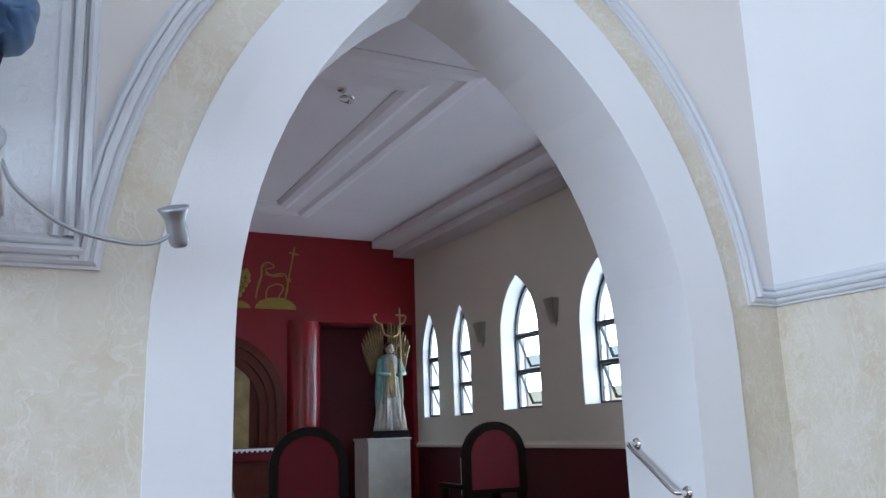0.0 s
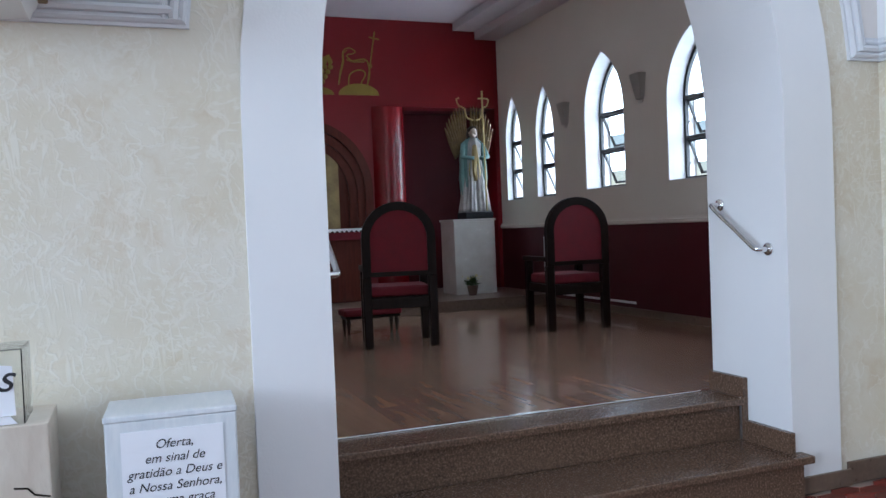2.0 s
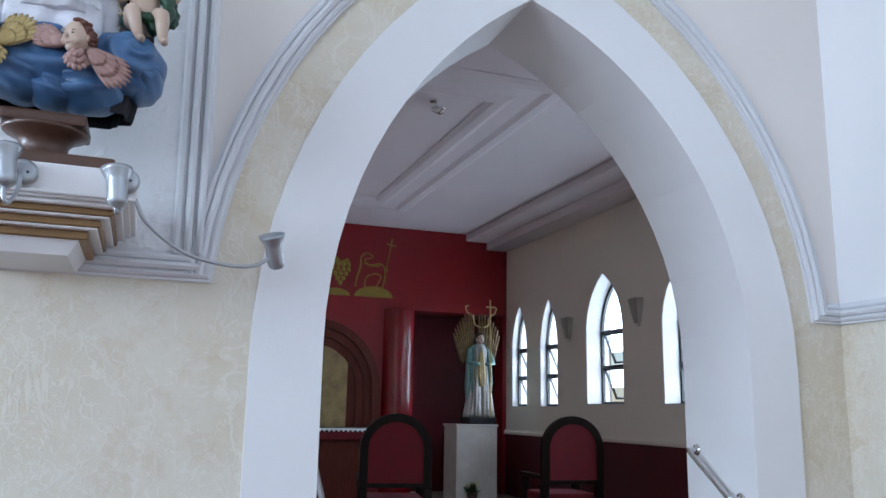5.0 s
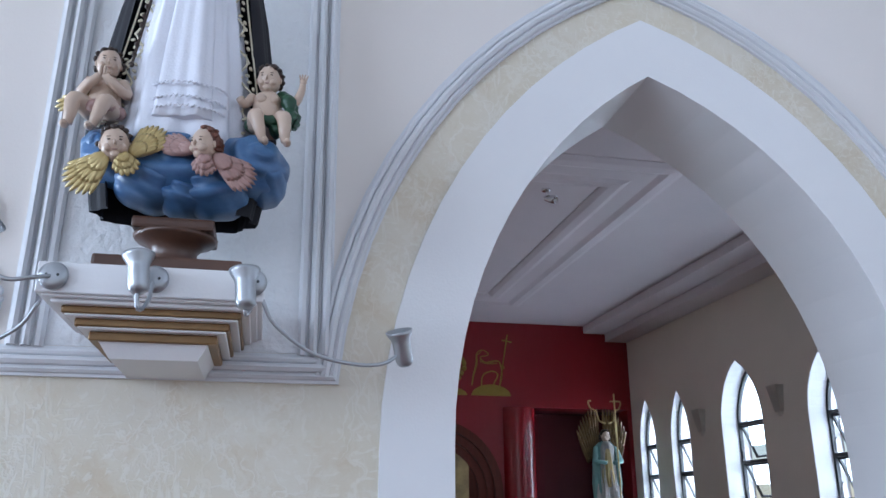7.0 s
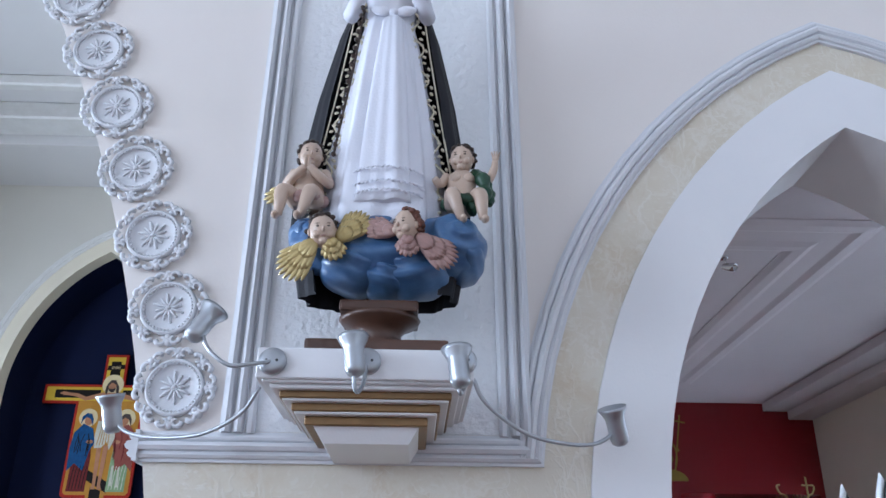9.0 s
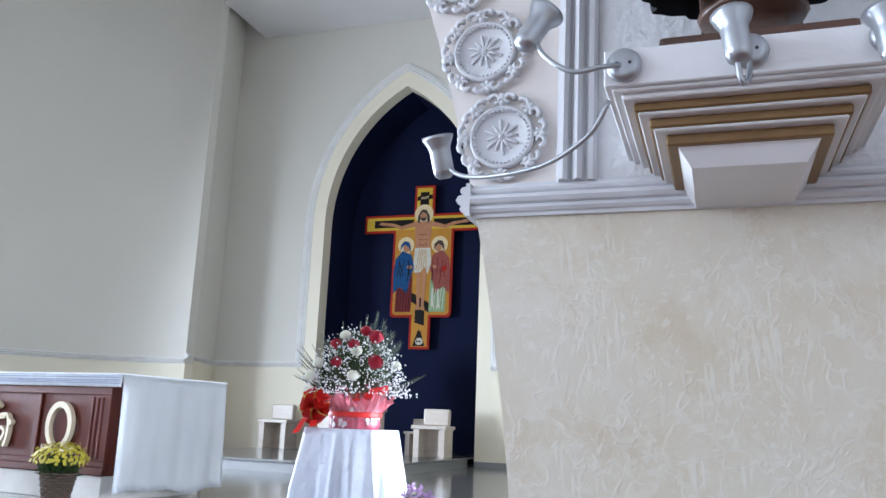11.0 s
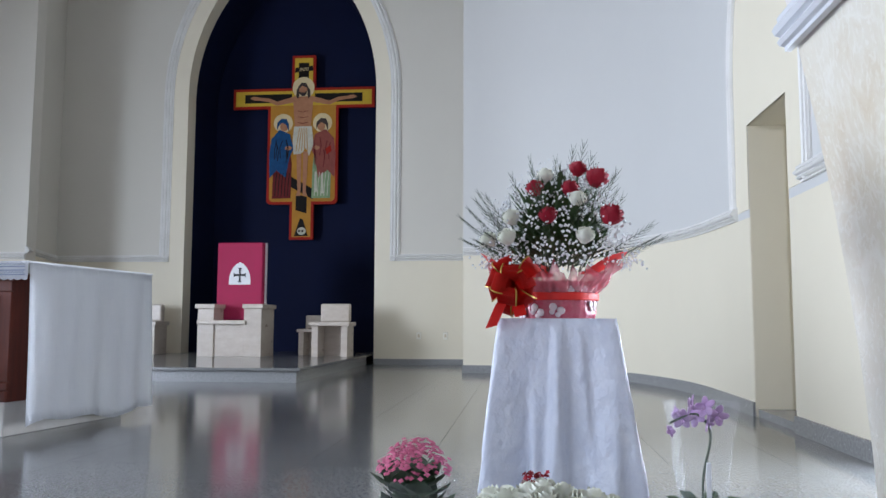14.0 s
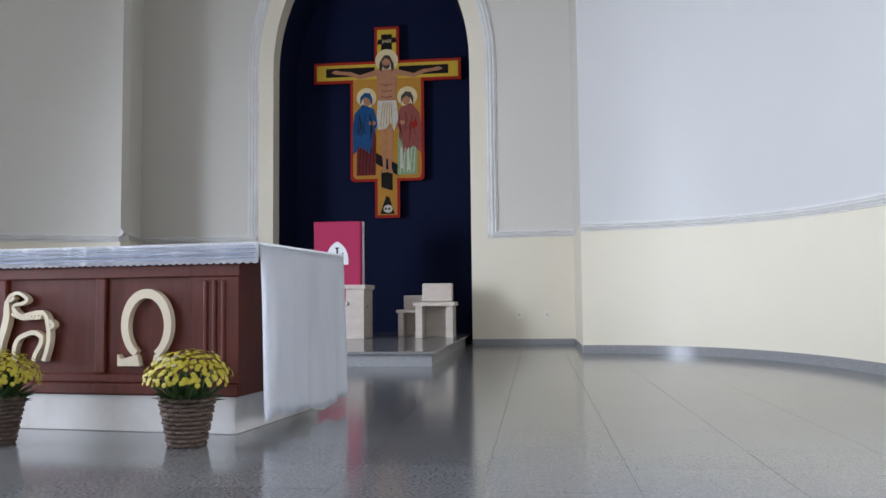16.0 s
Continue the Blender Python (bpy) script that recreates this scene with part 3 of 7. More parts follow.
solid("baseboard_east", box(-4.47, -2.95, EB - 0.018, EB, FP, FP + 0.09, 0.003), GRANITE_DARK, "grey granite skirting of the chancel", "skirting")


def swept(mirror):
    """Plan of the side wall: a quarter sweep from the corner, then straight to the arch wall."""
    pts = []
    jx, jy = (NJX, NJY) if mirror else (JX, JY)
    for i in range(21):
        a = radians(90 - 90 * i / 20)
        pts.append((jx + (SX - jx) * (math.cos(a) ** 0.85 if math.cos(a) > 0 else 0.0), 8.6 + (jy - 8.6) * math.sin(a)))
    pts += [(SX, 7.33), (SX, 6.47), (SX, 5.25), (SX, 4.0), (SX, WY1)]
    return [(2 * AXIS - x, y) for x, y in pts] if mirror else pts


def string_z(y):
    """The string moulding falls a little along the swept wall."""
    return 2.18 + 0.135 * min(1.0, max(0.0, (y - 7.3) / (JY - 7.3)))


def swept_wall(name, mirror, z0, z1, material, label, off=0.0, th=0.25, skip=None):
    pts = swept(mirror)
    bm = bmesh.new()
    s = -1 if mirror else 1
    rows = []
    for i, (x, y) in enumerate(pts):
        a, b = pts[max(i - 1, 0)], pts[min(i + 1, len(pts) - 1)]
        d = Vector((b[0] - a[0], b[1] - a[1])).normalized()
        nrm = Vector((-d.y, d.x)) * s
        za, zb = (string_z(y) if z0 == zs else z0), (string_z(y) if z1 == zs else z1)
        rows.append([bm.verts.new((x + nrm.x * k, y + nrm.y * k, z)) for k, z in ((off, za), (off + th, za), (off + th, zb), (off, zb))])
    for i, (a, b) in enumerate(zip(rows, rows[1:])):
        if skip is not None and i in skip:
            bm.faces.new(rows[i][::-1])
            bm.faces.new(rows[i + 1])
            continue
        for k in range(4):
            bm.faces.new((a[k], a[(k + 1) % 4], b[(k + 1) % 4], b[k]))
    bm.faces.new(rows[0])
    bm.faces.new(rows[-1][::-1])
    bmesh.ops.recalc_face_normals(bm, faces=bm.faces)
    ob = solid(name, bm, material, label, "skirting" if "skirt" in label else "wall")
    return smooth_by_angle(ob, 25)


DT = 2.835                                # head of the side doorway
# segment 23 is left open, unseen, only to let the side fill lamp through
swept_wall("wall_sweep_lower", False, FP - 0.2, zs, CREAM, "cream painted swept chancel wall", skip=(21, 23))
swept_wall("wall_sweep", False, zs, TOP, SWEPT, "pale grey upper swept chancel wall", skip=(21,))
swept_wall("wall_sweep_north_lower", True, FP - 0.2, zs, CREAM, "cream painted swept chancel wall on the far side")
swept_wall("wall_sweep_north", True, zs, TOP, APSE, "pale grey upper swept chancel wall on the far side", skip=None)
swept_wall("baseboard_sweep", False, FP, FP + 0.10, GRANITE_DARK, "grey granite skirting of the swept wall", off=-0.016, th=0.02, skip=(21, 23))
swept_wall("baseboard_sweep_north", True, FP, FP + 0.10, GRANITE_DARK, "grey granite skirting of the far swept wall", off=-0.016, th=0.02)


def swept_moulding(name, mirror, i0, i1):
    pts = swept(mirror)[i0:i1] + ([] if mirror else [(SX, 7.62)])
    bm = bmesh.new()
    s = -1 if mirror else 1
    rows = []
    for i, (x, y) in enumerate(pts):
        a, b = pts[max(i - 1, 0)], pts[min(i + 1, len(pts) - 1)]
        d = Vector((b[0] - a[0], b[1] - a[1])).normalized()
        nrm = Vector((-d.y, d.x)) * s
        rows.append([bm.verts.new((x + nrm.x * dd, y + nrm.y * dd, string_z(y) + o)) for o, dd in P2])
    for a, b in zip(rows, rows[1:]):
        for k in range(len(P2)):
            bm.faces.new((a[k], a[(k + 1) % len(P2)], b[(k + 1) % len(P2)], b[k]))
    bm.faces.new(rows[0])
    bm.faces.new(rows[-1][::-1])
    bmesh.ops.recalc_face_normals(bm, faces=bm.faces)
    return smooth_by_angle(solid(name, bm, CHMOULD, "grey string moulding of the swept wall", "moulding"), 40)


swept_moulding("trim_sweep", False, 0, 21)
swept_moulding("trim_sweep_north", True, 0, 26)
# returns between the back wall and the swept walls; the far one is splayed
def jog(name, x0, x1, jy, z0, z1, material, label):
    s = 0.25 if x0 > AXIS else -0.25
    plan = [(x0, jy + 0.01), (x0 + s, jy + 0.01), (x1 + s, EB + 0.3), (x1, EB + 0.3)]
    solid(name, slab([plan], z0, z1, lambda u, v, d: (u, v, d)), material, label, "wall")


jog("wall_jog", JX, JX, JY, FP - 0.2, zs, CREAM, "cream return of the chancel wall")
jog("wall_jog_upper", JX, JX, JY, zs, TOP, APSE, "pale grey return of the chancel wall")
jog("wall_jog_north", 2 * AXIS - NJX, -9.79, NJY, FP - 0.2, zs, CREAM, "cream splayed return of the chancel wall")
jog("wall_jog_north_upper", 2 * AXIS - NJX, -9.79, NJY, zs, TOP, APSE, "pale grey splayed return of the chancel wall")
bm = bmesh.new()
ends = []
for x, y in ((2 * AXIS - NJX, NJY - 0.03), (-9.70, EB)):
    ends.append([bm.verts.new((x - d * 0.95, y - d * 0.3, zs + o)) for o, d in P2])
for k in range(len(P2)):
    bm.faces.new((ends[0][k], ends[0][(k + 1) % len(P2)], ends[1][(k + 1) % len(P2)], ends[1][k]))
bm.faces.new(ends[0])
bm.faces.new(ends[1][::-1])
bmesh.ops.recalc_face_normals(bm, faces=bm.faces)
solid("trim_jog_north", bm, CHMOULD, "grey string moulding of the splayed return", "moulding")
solid("baseboard_jog", box(JX - 0.018, JX - 0.001, JY + 0.02, EB - 0.02, FP, FP + 0.09, 0.003), GRANITE_DARK, "grey granite skirting of the return", "skirting")
# the side doorway: reveal, head, pointed blind panel and its moulding
solid("door_1", slab([[(6.47, DT), (7.33, DT), (7.33, TOP), (6.47, TOP)]], 0, 0.25, on_x(SX)), CREAM, "cream wall over the side doorway", "door head")
bm = box(SX + 0.2505, SX + 0.62, 7.331, 7.45, FP, DT)
box(SX + 0.2505, SX + 0.62, 6.35, 6.469, FP, DT, 0, bm)
box(SX + 0.62, SX + 0.68, 6.35, 7.45, FP - 0.1, DT + 0.1, 0, bm)
box(SX + 0.003, SX + 0.25, 7.318, 7.3285, FP + 0.052, DT - 0.002, 0, bm)
box(SX + 0.2505, SX + 0.62, 6.35, 7.45, DT, DT + 0.1, 0, bm)
solid("wall_door_reveal", bm, CREAM, "cream reveal and back of the doorway", "door reveal")
solid("door_sill", box(SX + 0.02, SX + 0.61, 6.475, 7.325, FP - 0.02, FP + 0.05), GRANITE_DARK, "dark stone sill in the doorway", "sill")
pan = lancet(6.15, 7.65, 6.9, 2.24, 3.2, 4.6)
solid("trim_door_panel", slab([pan[1:-1] + [(7.65, 2.24), (7.33, 2.24), (7.33, DT), (6.47, DT), (6.47, 2.24), (6.15, 2.24)]], -0.004, 0.01, on_x(SX)), CREAM, "cream pointed panel over the doorway", "door panel")
solid("trim_door_moulding", sweep([(u, v) for u, v in pan if v > 2.2], moulding_profile(0.10, 0.045), on_x(SX)), CHMOULD, "grey pointed moulding over the doorway", "moulding")
solid("trim_sweep_pier", sweep([(WY1, 2.235), (6.2, 2.235)], P2, on_x(SX)), CHMOULD, "grey string moulding beside the doorway", "moulding")
solid("ceiling_cornice", box(-9.2, -2.94, 12.45, EB, 9.1, TOP, 0.01), CEIL, "dropped band of the chancel ceiling by the end wall", "ceiling")
solid("trim_cornice", box(-9.2, -2.94, 11.85, 12.448, 9.28, TOP, 0.03), CHMOULD, "white cornice band of the chancel ceiling", "cornice")
solid("trim_cornice_front", box(-9.2, -2.94, 11.05, 11.25, 9.4, TOP, 0.03), CHMOULD, "white cornice moulding of the chancel ceiling", "cornice")


# ---- things on the arch wall ----
def ellipsoid(bm, c, r, u=14, v=10, mi=0, m=None):
    t = bmesh.new()
    bmesh.ops.create_uvsphere(t, u_segments=u, v_segments=v, radius=1.0)
    for f in t.faces:
        f.smooth = True
    return merge(bm, t, Matrix.Translation(c) @ (m or Matrix()) @ Matrix.Diagonal((*r, 1)), mi)


# statue niche: stucco field, tall frame
solid("wall_statue_panel", slab([[(-0.985, ZM1), (0.135, ZM1), (0.10, 5.4), (-0.43, 6.1), (-0.95, 5.4)]], -0.004, 0.004, on_y(WY0)), STUCCO, "rough white stucco field behind the statue", "panel")
FR = [(0, 0), (0, -0.022), (0.012, -0.034), (0.030, -0.034), (0.040, -0.018), (0.046, -0.016), (0.052, -0.044), (0.066, -0.056), (0.082, -0.044), (0.088, -0.018), (0.096, -0.018), (0.102, -0.048), (0.116, -0.060), (0.132, -0.048), (0.138, -0.02), (0.148, -0.016), (0.148, 0)]
solid("trim_statue_frame", sweep([(-0.937, ZM1 - 0.01), (-0.902, 5.4), (-0.43, 6.03), (0.052, 5.4), (0.087, ZM1 - 0.01)], FR, on_y(WY0)), MOULD, "grey-white reeded frame round the statue panel", "frame")

# corbel of white and gold tiers
cb = thing("corbel", "tiered white and gold corbel shelf on the wall under the statue", "corbel", (-0.445, WY0, 2.12))
HT = 0.64
TIERS = [("shelf", 0.30, 0.41, 0.38, 0.68, WHITE), ("tier", 0.285, 0.30, 0.36, 0.665, WHITE), ("tier", 0.262, 0.285, 0.335, 0.64, WHITE), ("tier", 0.222, 0.262, 0.305, 0.605, BRONZEGOLD), ("tier", 0.208, 0.222, 0.295, 0.60, WHITE), ("tier", 0.164, 0.208, 0.265, 0.565, BRONZEGOLD), ("tier", 0.150, 0.164, 0.255, 0.56, WHITE), ("tier", 0.100, 0.150, 0.222, 0.52, BRONZEGOLD)]
for nm, z0, z1, hw, yf, m in TIERS:
    z0, z1 = 0.30 - (0.30 - z0) * HT if z0 < 0.3 else z0, 0.30 - (0.30 - z1) * HT if z1 <= 0.3 else z1
    part(nm, box(-hw, hw, -yf, 0, z0, z1, 0.004), m, cb, "old gold painted tier" if m is BRONZEGOLD else "")
bm = bmesh.new()
zb, zt = 0.30 - 0.285 * HT, 0.30 - 0.2 * HT
lo = [bm.verts.new(p) for p in ((-0.155, -0.46, zb), (0.155, -0.46, zb), (0.155, 0, zb), (-0.155, 0, zb))]
hi = [bm.verts.new(p) for p in ((-0.19, -0.50, zt), (0.19, -0.50, zt), (0.19, 0, zt), (-0.19, 0, zt))]
bm.faces.new(lo[::-1])
bm.faces.new(hi)
for k in range(4):
    bm.faces.new((lo[k], lo[(k + 1) % 4], hi[(k + 1) % 4], hi[k]))
part("base_block", bm, WHITE, cb)

# wooden stand under the statue
BROWN = mat("brown_stand_wood", (0.10, 0.045, 0.028), 0.4, (0.06, 0.028, 0.018), 6, 0.04, 60)
ws = thing("statue_stand", "brown turned wooden stand on the corbel", "stand", (-0.415, 2.86, 2.53))
part("foot", box(-0.265, 0.265, -0.17, 0.17, 0.0, 0.068, 0.014, seg=2), BROWN, ws)
part("neck", lathe([(0.17, 0.04), (0.12, 0.055), (0.085, 0.09), (0.085, 0.13), (0.11, 0.16), (0.15, 0.175), (0.16, 0.19)], 20), BROWN, ws, smooth=True)
part("cap", box(-0.15, 0.15, -0.13, 0.13, 0.19, 0.235, 0.012, seg=2), BROWN, ws)

# the statue: one mesh
S_WHITE = mat("statue_white_cloth", (0.74, 0.75, 0.82), 0.7, (0.70, 0.71, 0.78), 9, 0.15, 90)
S_BLACK = mat("statue_black_velvet", (0.008, 0.008, 0.013), 0.8, (0.005, 0.005, 0.009), 12, 0.1, 120)
S_BLUE = mat("statue_blue_cloud", (0.085, 0.19, 0.36), 0.38, (0.035, 0.09, 0.21), 9, 0.08, 14, stretch=(1, 1, 1.8))
S_SKIN = mat("statue_tinted_plaster", (0.56, 0.43, 0.34), 0.32, (0.48, 0.35, 0.27), 6, 0.05, 50)
S_HAIR = mat("statue_brown_paint", (0.035, 0.018, 0.012), 0.5)
S_GOLD = mat("statue_gold_paint", (0.56, 0.45, 0.22), 0.4, (0.44, 0.32, 0.12), 12, 0.1, 60, metal=0.3)
S_ROSE = mat("statue_rose_paint", (0.42, 0.27, 0.24), 0.45, (0.33, 0.19, 0.17), 10, 0.1, 60)
S_GREEN = mat("statue_green_paint", (0.01, 0.055, 0.025), 0.4)
MI = {"white": 0, "black": 1, "blue": 2, "skin": 3, "hair": 4, "gold": 5, "rose": 6, "green": 7, "thread": 8, "chestnut": 9}
S_CHEST = mat("statue_chestnut_paint", (0.16, 0.055, 0.035), 0.5, (0.10, 0.035, 0.022), 20, 0.1, 60)
S_THREAD = mat("statue_pale_embroidery", (0.62, 0.58, 0.47), 0.45, (0.52, 0.46, 0.32), 20, 0.1, 60, metal=0.2)


def robe(bm, cx, cy, levels, mi, folds=14, depth=0.05, a0=0.0, a1=2 * math.pi, seg=96, twist=0.0):
    """A draped shell: (z, half width, half depth, fold strength) from below up."""
    rows = []
    whole = abs(a1 - a0 - 2 * math.pi) < 1e-6
    for z, rx, ry, k in levels:
        row = []
        for i in range(seg if whole else seg + 1):
            a = a0 + (a1 - a0) * i / seg
            f = 1 + depth * k * (math.sin(folds * a + twist * z) + 0.5 * math.sin(2.3 * folds * a + 1.3))
            row.append(bm.verts.new((cx + rx * f * math.cos(a), cy + ry * f * math.sin(a), z)))
        rows.append(row)
    n = seg if whole else seg
    for a, b in zip(rows, rows[1:]):
        for i in range(n):
            j = (i + 1) % len(a)
            f = bm.faces.new((a[i], a[j], b[j], b[i]))
            f.material_index, f.smooth = mi, True
    if whole:
        f = bm.faces.new(rows[-1])
        f.material_index = mi
        f = bm.faces.new(rows[0][::-1])
        f.material_index = mi
    return bm


def wing(bm, c, ang, length, mi, n=9, flip=1, spread=1.0):
    """Three layers of feathers fanned from a shoulder, the outer ones longest."""
    for row in range(3):
        for i in range(n):
            t = i / (n - 1)
            a = ang + flip * (t - 0.5) * spread
            ln = length * (0.62 + 0.5 * math.sin(0.5 + 1.9 * t)) * (1 - 0.27 * row)
            m = Matrix.Rotation(-a, 4, "Y")
            ellipsoid(bm, (c[0] + math.cos(a) * ln * 0.55, c[1] - 0.010 * row - 0.002 * (i % 2), c[2] + math.sin(a) * ln * 0.55), (ln * 0.5, 0.010, 0.0135), 8, 6, mi, m)


def small_head(bm, c, s, yaw, lean, hair, seed):
    """A small plaster head: simple face and curled hair; s is half its height."""
    rnd = random.Random(seed)
    turn = Matrix.Rotation(radians(yaw), 4, "Z") @ Matrix.Rotation(radians(lean), 4, "Y") @ Matrix.Rotation(radians(8), 4, "X")
    def E(p, r, mi, u=10, v=8):
        ellipsoid(bm, Vector(c) + turn @ (Vector(p) * s), [q * s for q in r], u, v, mi, turn)
    E((0, 0, 0), (0.76, 0.82, 1.0), MI["skin"], 18, 14)
    E((0, -0.52, -0.70), (0.27, 0.25, 0.22), MI["skin"])
    E((0, -0.83, -0.08), (0.10, 0.17, 0.17), MI["skin"])
    E((0, -0.70, -0.44), (0.15, 0.10, 0.045), MI["rose"])
    for k in (-1, 1):
        E((k * 0.34, -0.50, -0.30), (0.30, 0.28, 0.27), MI["skin"])
        E((k * 0.30, -0.735, 0.10), (0.10, 0.07, 0.04), MI["hair"])
        E((k * 0.30, -0.715, 0.27), (0.15, 0.05, 0.02), MI["hair"])
        E((k * 0.76, -0.02, -0.06), (0.10, 0.16, 0.22), MI["skin"])
    E((0, 0.16, 0.18), (0.80, 0.80, 0.92), hair, 16, 12)
    for k in range(70):
        z = rnd.uniform(-0.55, 1.0)
        a = rnd.uniform(0, 2 * math.pi)
        q = math.sqrt(max(0.0, 1 - z * z))
        x, y = q * math.cos(a), q * math.sin(a)
        if (y < -0.15 and z < 0.62) or y < -0.62:
            continue
        E((x * 0.86, y * 0.88 + 0.08, z * 0.98 + 0.06), (rnd.uniform(0.14, 0.24), rnd.uniform(0.14, 0.24), rnd.uniform(0.12, 0.2)), hair, 7, 5)


def cherub(bm, x, y, z, s, side, drape, praying):
    """A seated plaster child: one with joined palms, one with an arm raised outward."""
    def P(u, d, h):
        return (x + side * u * s, y + d * s, z + h * s)
    small_head(bm, P(0, -0.012, 0.212), 0.058 * s, -12 * side, 0, MI["hair"], 3 + side)
    robe(bm, x, y, [(z - 0.01 * s, 0.058 * s, 0.052 * s, 0), (z + 0.04 * s, 0.062 * s, 0.058 * s, 0), (z + 0.09 * s, 0.055 * s, 0.048 * s, 0), (z + 0.13 * s, 0.058 * s, 0.045 * s, 0), (z + 0.150 * s, 0.043 * s, 0.036 * s, 0), (z + 0.168 * s, 0.022 * s, 0.022 * s, 0)], MI["skin"], 3, 0.0, seg=20)
    for k in (-1, 1):
        ellipsoid(bm, P(k * 0.022, -0.038, 0.118), (0.022 * s, 0.014 * s, 0.02 * s), 10, 7, MI["skin"])
    if praying:
        for k in (-1, 1):
            tube(smooth_curve([P(k * 0.055, 0, 0.142), P(k * 0.078, -0.025, 0.085), P(k * 0.045, -0.07, 0.095), P(k * 0.008, -0.085, 0.125)], 12), [0.023 * s - 0.0007 * s * q for q in range(13)], 10, bm)
            ellipsoid(bm, P(k * 0.007, -0.088, 0.142), (0.007 * s, 0.013 * s, 0.024 * s), 8, 7, MI["skin"])
        wing(bm, P(0.05, 0.035, 0.10), radians(-155 if side < 0 else -25), 0.12 * s, MI["gold"], 5, 1, 0.6)
    else:
        tube(smooth_curve([P(0.055, 0, 0.14), P(0.098, -0.02, 0.118), P(0.122, -0.03, 0.16), P(0.128, -0.035, 0.195)], 12), [0.022 * s - 0.0008 * s * q for q in range(13)], 10, bm)
        ellipsoid(bm, P(0.129, -0.036, 0.207), (0.014 * s, 0.008 * s, 0.015 * s), 8, 6, MI["skin"])
        for k in range(4):
            tube([P(0.120 + 0.006 * k, -0.036, 0.212), P(0.114 + 0.011 * k, -0.038, 0.240 - 0.004 * abs(k - 1.5))], [0.0045 * s, 0.003 * s], 5, bm)
        tube(smooth_curve([P(-0.055, 0, 0.14), P(-0.085, -0.015, 0.10), P(-0.105, -0.04, 0.11)], 8), [0.021 * s - 0.0009 * s * q for q in range(9)], 10, bm)
    for k in (-1, 1):
        o = 0.03 if praying else 0.012
        tube(smooth_curve([P(k * 0.035, -0.02, 0.01), P(k * 0.05 + o, -0.085, 0.022), P(k * 0.045 + o + 0.012, -0.098, -0.04), P(k * 0.04 + o + 0.022, -0.09, -0.082)], 14), [(0.037 - 0.0016 * q) * s for q in range(15)], 12, bm)
        ellipsoid(bm, P(k * 0.04 + o + 0.028, -0.11, -0.09), (0.015 * s, 0.028 * s, 0.013 * s), 10, 7, MI["skin"])
    # a band of cloth round the hips, and for one over the shoulder
    n0 = len(bm.faces)
    tube(smooth_curve([P(-0.064, 0.0, 0.012), P(-0.03, -0.066, 0.016), P(0.03, -0.066, 0.006), P(0.066, 0.0, 0.018)], 14), [(0.022 + 0.005 * math.sin(q * 1.7)) * s for q in range(15)], 10, bm)
    if not praying:
        tube(smooth_curve([P(0.05, 0.02, 0.155), P(0.075, -0.035, 0.12), P(0.085, -0.045, 0.06), P(0.07, -0.06, 0.0), P(0.03, -0.075, -0.035)], 20), [(0.026 + 0.006 * math.sin(q * 1.3)) * s for q in range(21)], 10, bm)
        tube(smooth_curve([P(0.095, -0.02, 0.11), P(0.112, -0.02, 0.05), P(0.10, -0.03, 0.01)], 10), [(0.016 + 0.004 * math.sin(q * 1.9)) * s for q in range(11)], 8, bm)
    bm.faces.ensure_lookup_table()
    for f in bm.faces[n0:]:
        f.material_index, f.smooth = drape, True


bm = bmesh.new()
# cloud base: billows with spiral ridges
random.seed(4)
for cx, cz, rx, rz, ph, sx, sz, turns in ((-0.42, 2.945, 0.25, 0.125, 0.0, -0.2, 0.5, 9), (-0.645, 2.99, 0.13, 0.10, 1.0, -0.5, 0.2, 8), (-0.15, 3.0, 0.15, 0.125, 2.2, 0.25, 0.25, 15), (-0.52, 2.895, 0.14, 0.085, 0.6, 0.4, 0.6, 9), (-0.29, 2.885, 0.16, 0.085, 3.0, -0.4, 0.6, 9), (-0.70, 3.03, 0.085, 0.07, 1.4, 0.0, 0.0, 10), (-0.085, 2.96, 0.085, 0.085, 2.8, 0.1, 0.1, 9), (-0.42, 3.05, 0.23, 0.075, 0.4, 0.3, 0.0, 8), (-0.40, 2.86, 0.10, 0.06, 0.4, 0.3, 0.9, 8)):
    t = bmesh.new()
    bmesh.ops.create_uvsphere(t, u_segments=64, v_segments=44, radius=1.0)
    for v in t.verts:
        d = math.hypot(v.co.x - sx, v.co.z - sz)
        w = math.sin(d * turns - math.atan2(v.co.z - sz, v.co.x - sx) + ph)
        v.co *= 1 + 0.045 * (abs(w) ** 0.6 * (1 if w > 0 else -1)) + 0.018 * math.sin(v.co.x * 9 + v.co.z * 7 + ph)
    for f in t.faces:
        f.smooth = True
    merge(bm, t, Matrix.Translation((cx, 2.80 + 0.02 * math.sin(5 * ph), cz)) @ Matrix.Diagonal((rx, 0.17, rz, 1)), MI["blue"])
# robe, cloak, sash
robe(bm, -0.42, 2.80, [(3.05, 0.245, 0.155, 1.0), (3.12, 0.242, 0.152, 1.0), (3.17, 0.236, 0.148, 1.0), (3.4, 0.215, 0.138, 0.9), (3.7, 0.172, 0.12, 0.7), (3.95, 0.135, 0.105, 0.5), (4.08, 0.112, 0.095, 0.25), (4.2, 0.12, 0.095, 0.1), (4.3, 0.115, 0.085, 0.0), (4.36, 0.05, 0.05, 0.0)], MI["white"], 6, 0.075, twist=0.5)
